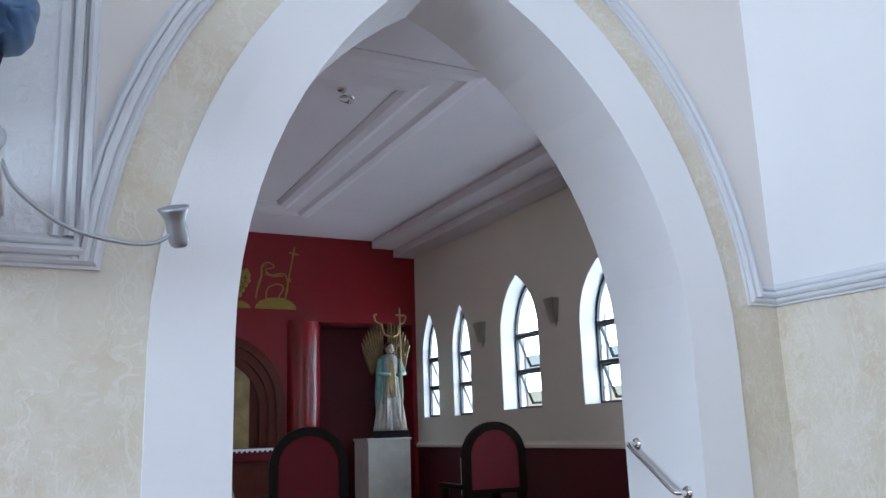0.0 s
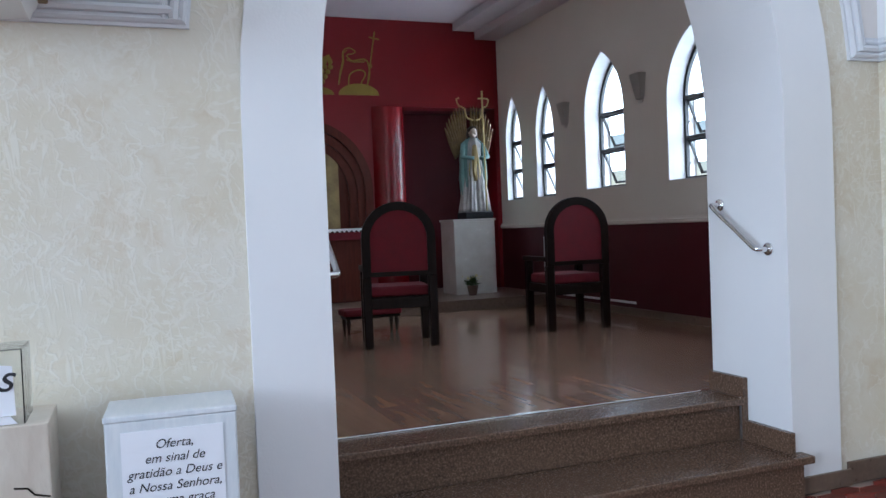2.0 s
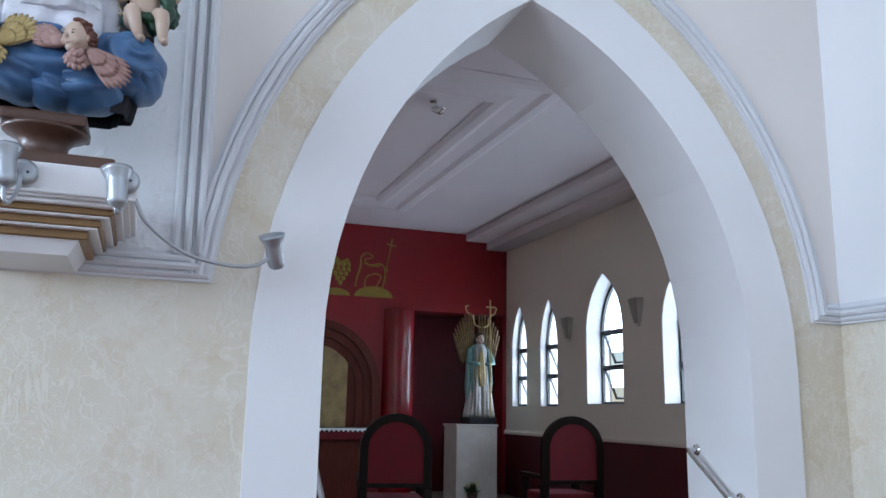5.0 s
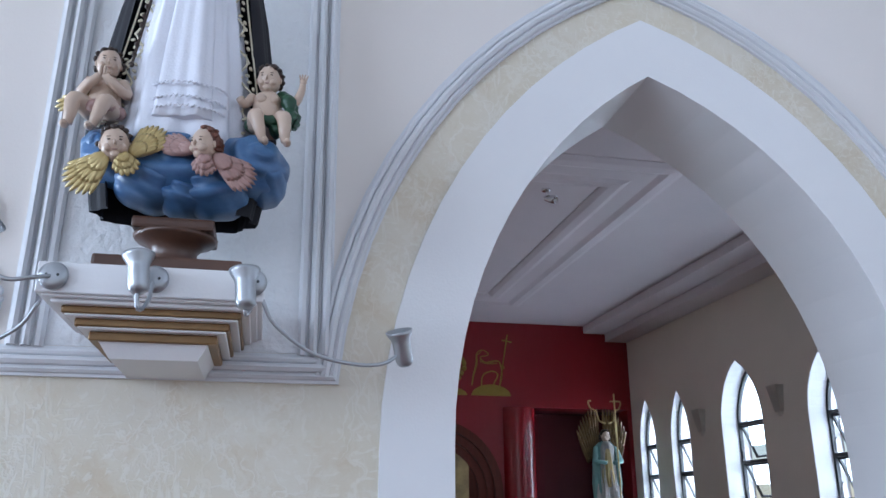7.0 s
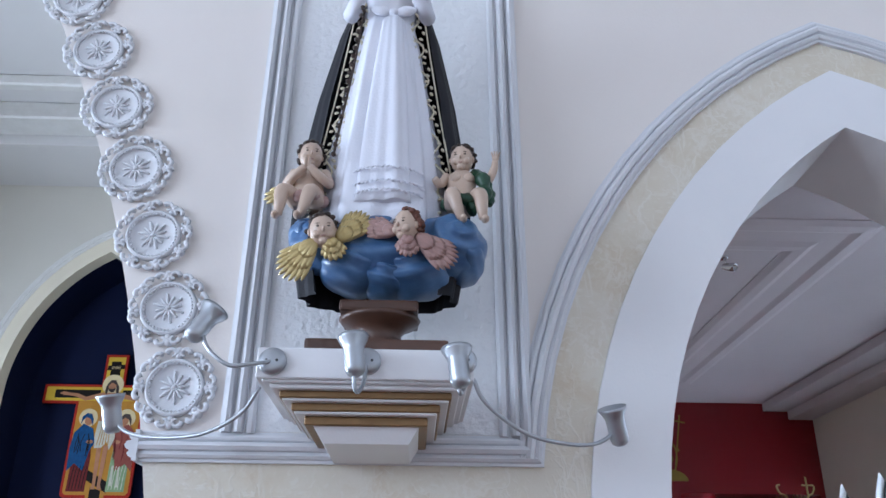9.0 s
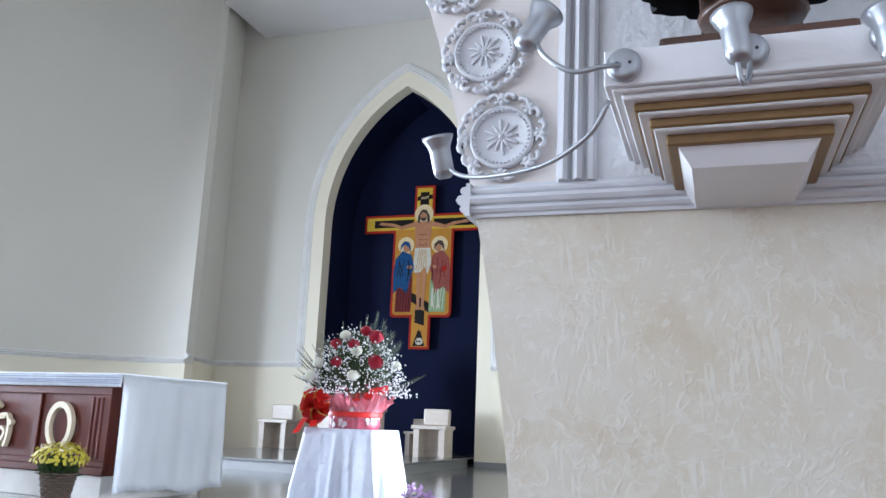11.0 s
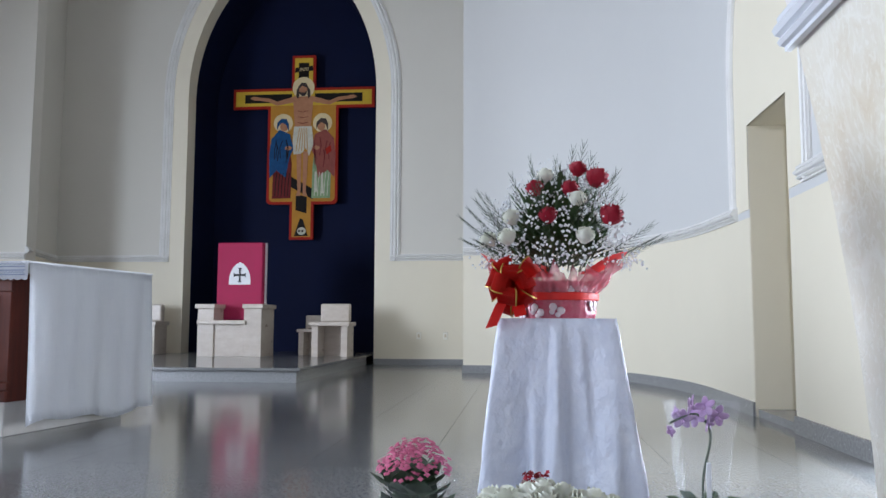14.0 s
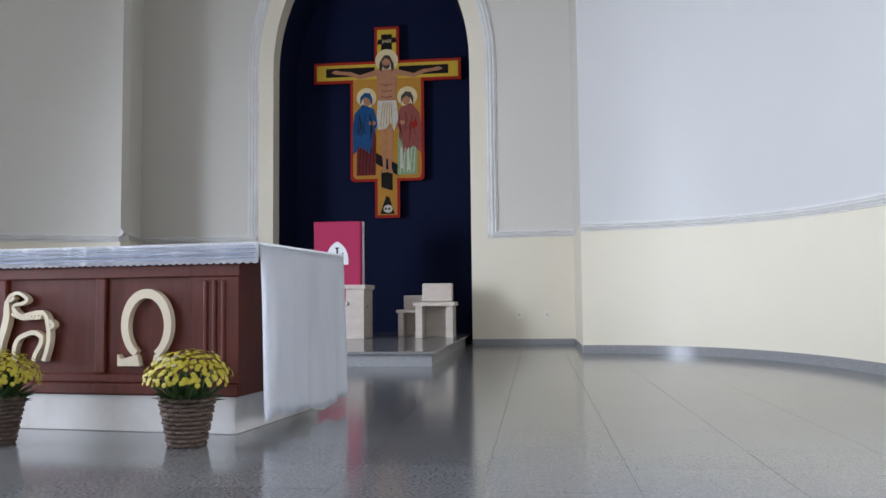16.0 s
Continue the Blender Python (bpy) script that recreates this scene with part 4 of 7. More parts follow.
robe(bm, -0.40, 2.715, [(3.14, 0.135, 0.09, 1.0), (3.19, 0.13, 0.088, 1.0), (3.45, 0.112, 0.08, 0.9), (3.8, 0.08, 0.07, 0.6), (4.05, 0.05, 0.06, 0.2)], MI["white"], 5, 0.11, twist=0.4)
robe(bm, -0.42, 2.86, [(2.80, 0.30, 0.16, 1.0), (3.1, 0.355, 0.17, 0.8), (3.3, 0.35, 0.16, 0.7), (3.7, 0.295, 0.15, 0.5), (4.05, 0.225, 0.135, 0.3), (4.25, 0.165, 0.12, 0.1), (4.36, 0.10, 0.10, 0.0), (4.5, 0.085, 0.095, 0.0), (4.60, 0.05, 0.06, 0.0)], MI["black"], 10, 0.05, radians(-38), radians(218), 80)
for k in (-1, 1):
    vine = []
    for i in range(70):
        t = i / 69
        px = -0.42 + k * (0.10 + 0.165 * (1 - t) ** 1.1)
        vine.append((px + 0.022 * math.sin(i * 0.62), 2.732 + 0.04 * (1 - abs(t - 0.5)), 3.12 + 1.08 * t))
        if i % 2 == 0:
            for q in (-1, 1):
                ellipsoid(bm, (px + q * (0.020 + 0.010 * math.sin(i)), vine[-1][1] - 0.002, vine[-1][2] + q * 0.007), (0.012, 0.005, 0.007), 6, 4, MI["thread"], Matrix.Rotation(radians(40 * q + 25 * math.sin(i)), 4, "Y"))
    n0 = len(bm.faces)
    tube(vine, 0.0045, 5, bm)
    tube([(p[0] * 0 - 0.42 + k * (0.145 + 0.165 * (1 - i / 69) ** 1.1), p[1] + 0.004, p[2]) for i, p in enumerate(vine)], 0.004, 5, bm)
    bm.faces.ensure_lookup_table()
    for f in bm.faces[n0:]:
        f.material_index = MI["thread"]
# lace rows at the hem
for zz in (3.17, 3.21, 3.27):
    n0 = len(bm.faces)
    tube([(-0.40 + 0.15 * math.sin(a0), 2.715 - 0.105 * math.cos(a0), zz + 0.008 * (i % 2)) for i, a0 in enumerate([radians(-80 + 4 * q) for q in range(41)])], 0.0045, 5, bm)
    bm.faces.ensure_lookup_table()
    for f in bm.faces[n0:]:
        f.material_index = MI["white"]
n0 = len(bm.faces)
tube(smooth_curve([(-0.53, 2.70, 4.12), (-0.555, 2.66, 3.8), (-0.60, 2.645, 3.45), (-0.615, 2.64, 3.33)], 14), 0.006, 6, bm)
bm.faces.ensure_lookup_table()
for f in bm.faces[n0:]:
    f.material_index = MI["hair"]
for i in range(18):
    ellipsoid(bm, (-0.535 - 0.08 * (i / 17), 2.675 - 0.035 * i / 17, 4.1 - 0.76 * i / 17), (0.011, 0.011, 0.011), 6, 5, MI["hair"])
ellipsoid(bm, (-0.40, 2.69, 4.09), (0.025, 0.02, 0.022), 8, 6, MI["white"])
for k in (-1, 1):
    ellipsoid(bm, (-0.40 + k * 0.055, 2.69, 4.10), (0.05, 0.018, 0.026), 10, 6, MI["white"], Matrix.Rotation(radians(-15 * k), 4, "Y"))
    n0 = len(bm.faces)
    tube([(-0.42 + k * 0.13, 2.80, 4.28), (-0.42 + k * 0.17, 2.73, 4.10), (-0.42 + k * 0.12, 2.66, 4.15)], [0.045, 0.036, 0.026], 10, bm)
    bm.faces.ensure_lookup_table()
    for f in bm.faces[n0:]:
        f.material_index, f.smooth = MI["white"], True
    ellipsoid(bm, (-0.42 + k * 0.11, 2.64, 4.17), (0.024, 0.03, 0.034), 10, 8, MI["skin"])
ellipsoid(bm, (-0.42, 2.79, 4.46), (0.062, 0.068, 0.082), 16, 12, MI["skin"])
ellipsoid(bm, (-0.42, 2.82, 4.48), (0.074, 0.072, 0.09), 16, 12, MI["black"])
# the child on the arm
ellipsoid(bm, (-0.28, 2.68, 4.25), (0.05, 0.045, 0.075), 12, 8, MI["skin"])
ellipsoid(bm, (-0.27, 2.68, 4.37), (0.04, 0.042, 0.046), 12, 8, MI["skin"])
for cx, sgn in ((-0.715, -1), (-0.10, 1)):
    n0 = len(bm.faces)
    cherub(bm, cx, 2.74, 3.155, 1.05, sgn, MI["rose"] if sgn < 0 else MI["green"], sgn < 0)
    bm.faces.ensure_lookup_table()
    for f in bm.faces[n0:]:
        if f.material_index == 0:
            f.material_index, f.smooth = MI["skin"], True
# two winged heads on the cloud
small_head(bm, (-0.63, 2.605, 2.985), 0.066, 8, -6, MI["hair"], 11)
wing(bm, (-0.645, 2.615, 2.945), radians(225), 0.165, MI["gold"], 9, 1, 0.95)
wing(bm, (-0.575, 2.625, 2.945), radians(52), 0.145, MI["gold"], 9, -1, 0.85)
wing(bm, (-0.60, 2.60, 2.945), radians(-70), 0.075, MI["gold"], 7, 1, 1.5)
small_head(bm, (-0.315, 2.605, 3.015), 0.064, -38, 6, MI["chestnut"], 17)
wing(bm, (-0.35, 2.625, 2.985), radians(158), 0.115, MI["rose"], 8, 1, 0.9)
wing(bm, (-0.285, 2.615, 2.975), radians(-32), 0.165, MI["rose"], 9, -1, 0.8)
wing(bm, (-0.31, 2.60, 2.965), radians(-95), 0.07, MI["rose"], 7, 1, 1.5)
statue = part("statue", bm, (S_WHITE, S_BLACK, S_BLUE, S_SKIN, S_HAIR, S_GOLD, S_ROSE, S_GREEN, S_THREAD, S_CHEST))
tagged(statue, "painted statue in white robe and black cloak on a blue cloud", "statue")


# spot lamps on the corbel
def spot_lamp(plate, ctrl, head, aim, label, plated=True):
    """A silver spotlight: wall plate, bent arm, tapered can with flared rim."""
    ob = thing("spot_lamp", label, "spotlight", plate, group="spotlights round the statue")
    o = Vector(plate)
    if plated:
        bm = lathe([(0.0, 0.0), (0.048, 0.0), (0.05, 0.008), (0.046, 0.018), (0.03, 0.024), (0.0, 0.024)], 24, cap=False)
        p = part("wall_plate", bm, SILVER, ob, smooth=True)
        p.matrix_local = pose(0, 0, 0, 90, 0, 0)
        for k in (-1, 1):
            s = part("screw", lathe([(0.005, 0.0), (0.005, 0.004)], 8), BLACKMETAL, p)
            s.matrix_local = pose(0.018 * k, 0.0, 0.023)
    pts = smooth_curve([(0, -0.01, 0)] + [Vector(c) - o for c in ctrl] + [Vector(head) - o], 24)
    part("arm", tube(pts, 0.0075, 8), SILVER, ob, smooth=True)
    can = part("can", lathe([(0.0, -0.062), (0.02, -0.06), (0.031, -0.05), (0.035, -0.035), (0.035, 0.03), (0.037, 0.045), (0.05, 0.07), (0.054, 0.082), (0.05, 0.082), (0.034, 0.045), (0.0, 0.04)], 28, cap=False), SILVER, ob, smooth=True)
    can.matrix_local = Matrix.Translation(Vector(head) - o) @ Vector(aim).normalized().to_track_quat("Z", "Y").to_matrix().to_4x4() @ Matrix.Scale(1.0, 4)
    bulb = part("bulb", lathe([(0.0, 0.04), (0.03, 0.043), (0.03, 0.05), (0.0, 0.056)], 16, cap=False), WHITE, can, "frosted bulb face", smooth=True)
    jt = part("joint", lathe([(0.012, -0.05), (0.012, -0.035)], 10), SILVER, can)
    jt.matrix_local = pose(0.034, 0, 0.01, 0, 90, 0)
    return ob


PL = 2.595
spot_lamp((-0.768, PL, 2.475), [(-0.82, 2.53, 2.45), (-0.90, 2.52, 2.44), (-0.98, 2.53, 2.50)], (-1.02, 2.55, 2.585), (0.45, 0.25, 0.85), "silver spotlight on a bent arm beside the cloud")
spot_lamp((-0.815, 2.66, 2.40), [(-0.88, 2.68, 2.31), (-1.02, 2.74, 2.25), (-1.2, 2.82, 2.25), (-1.33, 2.88, 2.28)], (-1.40, 2.90, 2.34), (-0.15, -0.25, 0.95), "silver spotlight on a long drooping arm", False)
spot_lamp((-0.44, PL, 2.480), [(-0.445, 2.53, 2.39), (-0.46, 2.48, 2.345), (-0.472, 2.465, 2.37)], (-0.475, 2.47, 2.455), (-0.12, 0.15, 0.97), "silver spotlight in the middle of the corbel")
spot_lamp((-0.105, PL, 2.487), [(-0.10, 2.53, 2.40), (-0.12, 2.48, 2.345)], (-0.125, 2.47, 2.42), (-0.1, 0.15, 0.97), "silver spotlight at the corbel's end")
spot_lamp((-0.068, 2.62, 2.43), [(-0.02, 2.64, 2.35), (0.12, 2.69, 2.26), (0.28, 2.75, 2.235), (0.40, 2.80, 2.25)], (0.478, 2.82, 2.305), (-0.25, -0.35, 0.9), "silver spotlight on a drooping arm before the arch", False)


# medallions that climb the chancel arch
def medallion():
    ob = thing("medallion", "grey-white plaster rosette medallion on the chancel arch", "medallion", group="rosette medallions on the chancel arch")
    part("disc", lathe([(0.0, 0.0), (0.125, 0.0), (0.125, 0.02), (0.115, 0.03), (0.108, 0.02), (0.10, 0.012), (0.0, 0.012)], 40, cap=False), MOULD, ob, smooth=True)
    bm = bmesh.new()
    for i in range(40):
        a = 2 * math.pi * i / 40
        ellipsoid(bm, (0.104 * math.cos(a), 0.104 * math.sin(a), 0.022), (0.006, 0.006, 0.006), 6, 4)
    part("bead_ring", bm, MOULD, ob)
    bm = bmesh.new()
    for i in range(8):
        a = 2 * math.pi * i / 8
        c = Vector((0.150 * math.cos(a), 0.150 * math.sin(a), 0.012))
        tang = Vector((-math.sin(a), math.cos(a), 0))
        rad = Vector((math.cos(a), math.sin(a), 0))
        for k in (-1, 1):
            pts = []
            for j in range(9):
                b = j * 0.62
                q = 0.026 - 0.0022 * j
                pts.append(c + tang * k * (0.026 + q * math.cos(b)) + rad * (q * math.sin(b) - 0.004) + Vector((0, 0, 0.01)))
            tube(pts, [0.012 - 0.0008 * j for j in range(9)], 6, bm)
        ellipsoid(bm, c + rad * 0.008, (0.02, 0.02, 0.022), 8, 6)
        ellipsoid(bm, c - rad * 0.014, (0.016, 0.016, 0.018), 8, 6)
    part("scroll_border", bm, MOULD, ob, smooth=True)
    bm = bmesh.new()
    for i in range(12):
        a = 2 * math.pi * i / 12 + 0.1
        ln = 0.06 if i % 2 else 0.048
        ellipsoid(bm, (math.cos(a) * ln * 0.62, math.sin(a) * ln * 0.62, 0.016), (ln * 0.5, 0.0075, 0.009), 8, 6, 0, Matrix.Rotation(a, 4, "Z"))
        ellipsoid(bm, (math.cos(a) * ln * 1.08, math.sin(a) * ln * 1.08, 0.014), (0.009, 0.007, 0.006), 6, 5, 0, Matrix.Rotation(a + 0.5, 4, "Z"))
    ellipsoid(bm, (0, 0, 0.018), (0.013, 0.013, 0.013), 10, 8)
    part("flower", bm, MOULD, ob, smooth=True)
    return ob


first = medallion()
first.matrix_world = pose(-1.292, WY0 - 0.001, 2.545, 90, 0, 0)
z = 2.545
for i in range(1, 15):
    slope = (chancel_edge(z + 0.1) - chancel_edge(z)) / 0.1
    z += 0.366 / math.sqrt(1 + slope * slope)
    copy_thing(first, pose(chancel_edge(z) + 0.19 - 0.012 * min(i, 4), WY0 - 0.001, z, 90, 0, 0) @ pose(0, 0, 0, 0, 0, 7 * (i % 3)))

# grab rails on the jambs
for x, s in ((3.213, -1), (0.785, 1)):
    gr = thing("grab_rail", "chrome grab rail sloping down the white arch jamb", "handrail", (x, 3.58, 1.36), group="grab rails in the arch")
    pts = smooth_curve([(0, 0.19, 0.125), (s * 0.045, 0.19, 0.125), (s * 0.068, 0.165, 0.11), (s * 0.07, 0.0, -0.005), (s * 0.07, -0.14, -0.105), (s * 0.062, -0.175, -0.122), (s * 0.03, -0.185, -0.125), (0, -0.185, -0.125)], 40)
    part("rail", tube(pts, 0.015, 12), CHROME, gr, smooth=True)
    for yy, zz in ((0.19, 0.125), (-0.185, -0.125)):
        f = part("flange", lathe([(0.0, 0.0), (0.036, 0.0), (0.036, 0.006), (0.028, 0.012), (0.0, 0.012)], 24, cap=False), CHROME, gr, smooth=True)
        f.matrix_local = pose(0, yy, zz, 0, 90 * s, 0)


# offering box and the pillar beside it
def text_mesh(name, body, size, material, parent, m, shear=0.25, align="CENTER", extrude=0.0006, weight=0.0):
    cu = bpy.data.curves.new(name, "FONT")
    cu.body, cu.size, cu.shear, cu.align_x, cu.extrude, cu.offset = body, size, shear, align, extrude, weight
    cu.space_line = 1.12
    tmp = new(name, cu)
    dg = bpy.context.evaluated_depsgraph_get()
    me = bpy.data.meshes.new_from_object(tmp.evaluated_get(dg))
    bpy.data.objects.remove(tmp)
    me.materials.clear()
    me.materials.append(material)
    ob = new(name, me)
    ob.parent = parent
    ob.matrix_local = m
    return ob


INK = mat("black_print", (0.015, 0.015, 0.02), 0.6)
PAPER = mat("white_paper", (0.80, 0.81, 0.86), 0.7, (0.76, 0.77, 0.82), 2, 0.04, 30)
VEINED = mat("white_streaked_marble", (0.70, 0.72, 0.74), 0.35, (0.56, 0.60, 0.64), 6, 0.03, 40, stretch=(6, 1, 1))
ob_ = thing("offering_box", "white marble offering box with a printed sign, against the wall", "offering box", (0.125, 2.99, F0), -3)
part("body", box(-0.215, 0.215, -0.14, 0.16, 0.0, 0.87, 0.006, seg=2), VEINED, ob_)
part("lid", box(-0.218, 0.218, -0.143, 0.163, 0.87, 0.892, 0.004), VEINED, ob_)
sign = part("sign", box(-0.165, 0.168, -0.1435, -0.1405, 0.30, 0.835), PAPER, ob_, "white paper notice with italic print")
for k, words in enumerate(("Oferta,", "em sinal de", "gratidão a Deus e", "a Nossa Senhora,", "por uma graça", "alcançada.")):
    text_mesh("lettering", words, 0.043, INK, sign, pose(0.005, -0.1442, 0.772 - 0.0482 * k, 90, 0, 0), 0.28)
cr = bmesh.new()
tube([(-0.045, 0, 0), (0.045, 0, 0)], 0.006, 6, cr)
tube([(-0.045, 0, 0.012), (0.045, 0, 0.012)], 0.003, 6, cr)
for k in (-1, 0, 1):
    tube(smooth_curve([(0.04 * k, 0, 0.01), (0.062 * k, 0, 0.045), (0.035 * k, 0, 0.07), (0.0, 0, 0.078)], 10), 0.004, 6, cr)
for v in cr.verts:
    v.co.y *= 0.15
c = part("crown_print", cr, GOLD, sign, "small printed gold crown")
c.matrix_local = pose(0.0, -0.1445, 0.40)
part("crown_cap", slab([[(-0.038, 0.412), (0.038, 0.412), (0.045, 0.44), (0.0, 0.472), (-0.045, 0.44)]], 0, 0.0006, on_y(-0.1441)), REDGLOSS, sign)
part("crown_cross", box(-0.003, 0.003, -0.1455, -0.1445, 0.485, 0.51), INK, sign)

TRAV = mat("pitted_travertine", (0.66, 0.60, 0.52), 0.45, (0.50, 0.42, 0.34), 7, 0.25, 24, stretch=(1, 1, 0.4))
pil = thing("marble_pillar", "short travertine pillar with a broken corner line", "pillar", (-0.50, 2.98, F0))
part("shaft", box(-0.24, 0.24, -0.13, 0.20, 0.0, 0.90, 0.006, seg=2), TRAV, pil)
part("crack", tube([(0.13, -0.131, 0.70), (0.17, -0.131, 0.695), (0.19, -0.131, 0.672), (0.235, -0.131, 0.66)], 0.0035, 5), DARKWOOD, pil, "dark crack line")
ACRYL = mat("clear_acrylic", (0.95, 0.97, 0.97), 0.03)
ACRYL.node_tree.nodes["Principled BSDF"].inputs["Transmission Weight"].default_value = 1.0
ACRYL.node_tree.nodes["Principled BSDF"].inputs["IOR"].default_value = 1.08
ac = thing("donation_case", "clear acrylic donation case with folded white notice", "acrylic case", (-0.52, 2.98, F0 + 0.90))
bm = box(-0.19, 0.19, -0.10, -0.096, 0, 0.24)
box(0.186, 0.19, -0.096, 0.14, 0, 0.24, 0, bm)
box(-0.19, -0.186, -0.096, 0.14, 0, 0.24, 0, bm)
box(-0.19, 0.19, -0.10, 0.14, 0.24, 0.244, 0, bm)
part("case", bm, ACRYL, ac).visible_shadow = False
n1 = part("notice", slab([[(-0.18, 0.03), (0.165, 0.03), (0.16, 0.19), (0.06, 0.205), (-0.18, 0.19)]], 0.0, 0.004, on_y(-0.105)), PAPER, ac, "white folded notice")
text_mesh("lettering", "es", 0.13, INK, n1, pose(0.105, -0.1065, 0.11, 90, 0, 0), 0.35)
fold = part("notice_flap", slab([[(-0.18, 0.0), (0.17, 0.005), (0.15, 0.03), (-0.18, 0.035)]], 0.0, 0.004, on_y(-0.118)), PAPER, ac)


# ---- the chancel's things ----
PT = 0.955                                # top of the throne platform
pf = thing("platform", "low grey polished granite platform before the niche", "platform", (-6.4, 9.98, FP))
part("top", box(-1.9, 1.87, 0.0, 4.0, PT - FP - 0.03, PT - FP, 0.004), GRANITE, pf)
part("body", box(-1.86, 1.82, 0.05, 4.0, 0.0, PT - FP - 0.03), GRANITE_DARK, pf)
part("top", box(-1.145, 1.86, 4.0, 5.26, PT - FP - 0.03, PT - FP, 0.004), GRANITE, pf)

# altar
AX, AY0, AY1 = -6.13, 5.72, 6.90
al = thing("altar", "mahogany altar with cream symbols on a white marble plinth", "altar", (AX, 6.27, FP))
part("plinth", box(-1.10, 1.09, -0.53, 0.56, 0.0, 0.19, 0.004), MARBLE2, al)
body = part("body", box(-1.11, 1.105, -0.52, 0.58, 0.19, 0.90), REDWOOD, al)
part("panel_frame", box(-1.118, 1.113, -0.545, -0.52, 0.80, 0.86, 0.004), REDWOOD, body)
part("panel_frame", box(-1.118, 1.113, -0.55, -0.52, 0.19, 0.25, 0.008), REDWOOD, body)
part("panel_frame", box(-1.118, 1.113, -0.54, -0.52, 0.25, 0.30, 0.008), REDWOOD, body)
for x0 in (-0.34, 0.28):
    part("stile", box(x0, x0 + 0.06, -0.545, -0.52, 0.30, 0.80, 0.006), REDWOOD, body)
for sx in (-1, 1):
    part("stile", box(min(sx * 0.84, sx * 1.108), max(sx * 0.84, sx * 1.108), -0.54, -0.52, 0.30, 0.80, 0.004), REDWOOD, body)
    for k in range(3):
        x0 = sx * (0.925 + 0.05 * k)
        part("flute", lathe([(0.0, 0.31), (0.014, 0.32), (0.014, 0.775), (0.0, 0.785)], 10, at=(x0, -0.538, 0), cap=False), REDWOOD, body)
part("mensa", box(-1.225, 1.22, -0.56, 0.635, 0.90, 0.955, 0.005), MARBLE2, al)


def flat_stroke(pts, w, y0, y1):
    """A flat ribbon shape standing on the front, of varying width."""
    n = len(pts)
    ws = w if isinstance(w, (list, tuple)) else [w] * n
    left, right = [], []
    for i in range(n):
        a, b = Vector(pts[max(i - 1, 0)]), Vector(pts[min(i + 1, n - 1)])
        d = (b - a).normalized()
        nn = Vector((-d.y, d.x)) * ws[i] / 2
        left.append((pts[i][0] + nn.x, pts[i][1] + nn.y))
        right.append((pts[i][0] - nn.x, pts[i][1] - nn.y))
    bm = bmesh.new()
    fr = [(bm.verts.new((l[0], y0, l[1])), bm.verts.new((r[0], y0, r[1])), bm.verts.new((r[0], y1, r[1])), bm.verts.new((l[0], y1, l[1]))) for l, r in zip(left, right)]
    for a, b in zip(fr, fr[1:]):
        for k in range(4):
            bm.faces.new((a[k], a[(k + 1) % 4], b[(k + 1) % 4], b[k]))
    bm.faces.new(fr[0])
    bm.faces.new(fr[-1][::-1])
    bmesh.ops.recalc_face_normals(bm, faces=bm.faces)
    return bm


def arc(cx, cz, rx, rz, a0, a1, n=24):
    return [(cx + rx * math.cos(radians(a0 + (a1 - a0) * i / n)), cz + rz * math.sin(radians(a0 + (a1 - a0) * i / n))) for i in range(n + 1)]


bm = flat_stroke(arc(0.603, 0.552, 0.125, 0.165, -62, 242, 36), [0.035 + 0.012 * math.sin(math.pi * i / 36) for i in range(37)], -0.575, -0.535)
for s in (-1, 1):
    merge(bm, slab([[(0.603 + s * 0.035, 0.342), (0.603 + s * 0.165, 0.342), (0.603 + s * 0.165, 0.402), (0.603 + s * 0.145, 0.377), (0.603 + s * 0.05, 0.402)]], 0, 0.04, on_y(-0.575)))
part("omega", bm, IVORY, body, "cream omega letter")
bm = flat_stroke([(-0.90, 0.342), (-0.735, 0.702), (-0.57, 0.342)], [0.04, 0.05, 0.04], -0.575, -0.535)
merge(bm, flat_stroke([(-0.835, 0.462), (-0.635, 0.462)], 0.035, -0.574, -0.535))
part("alpha", bm, IVORY, body, "cream alpha letter")


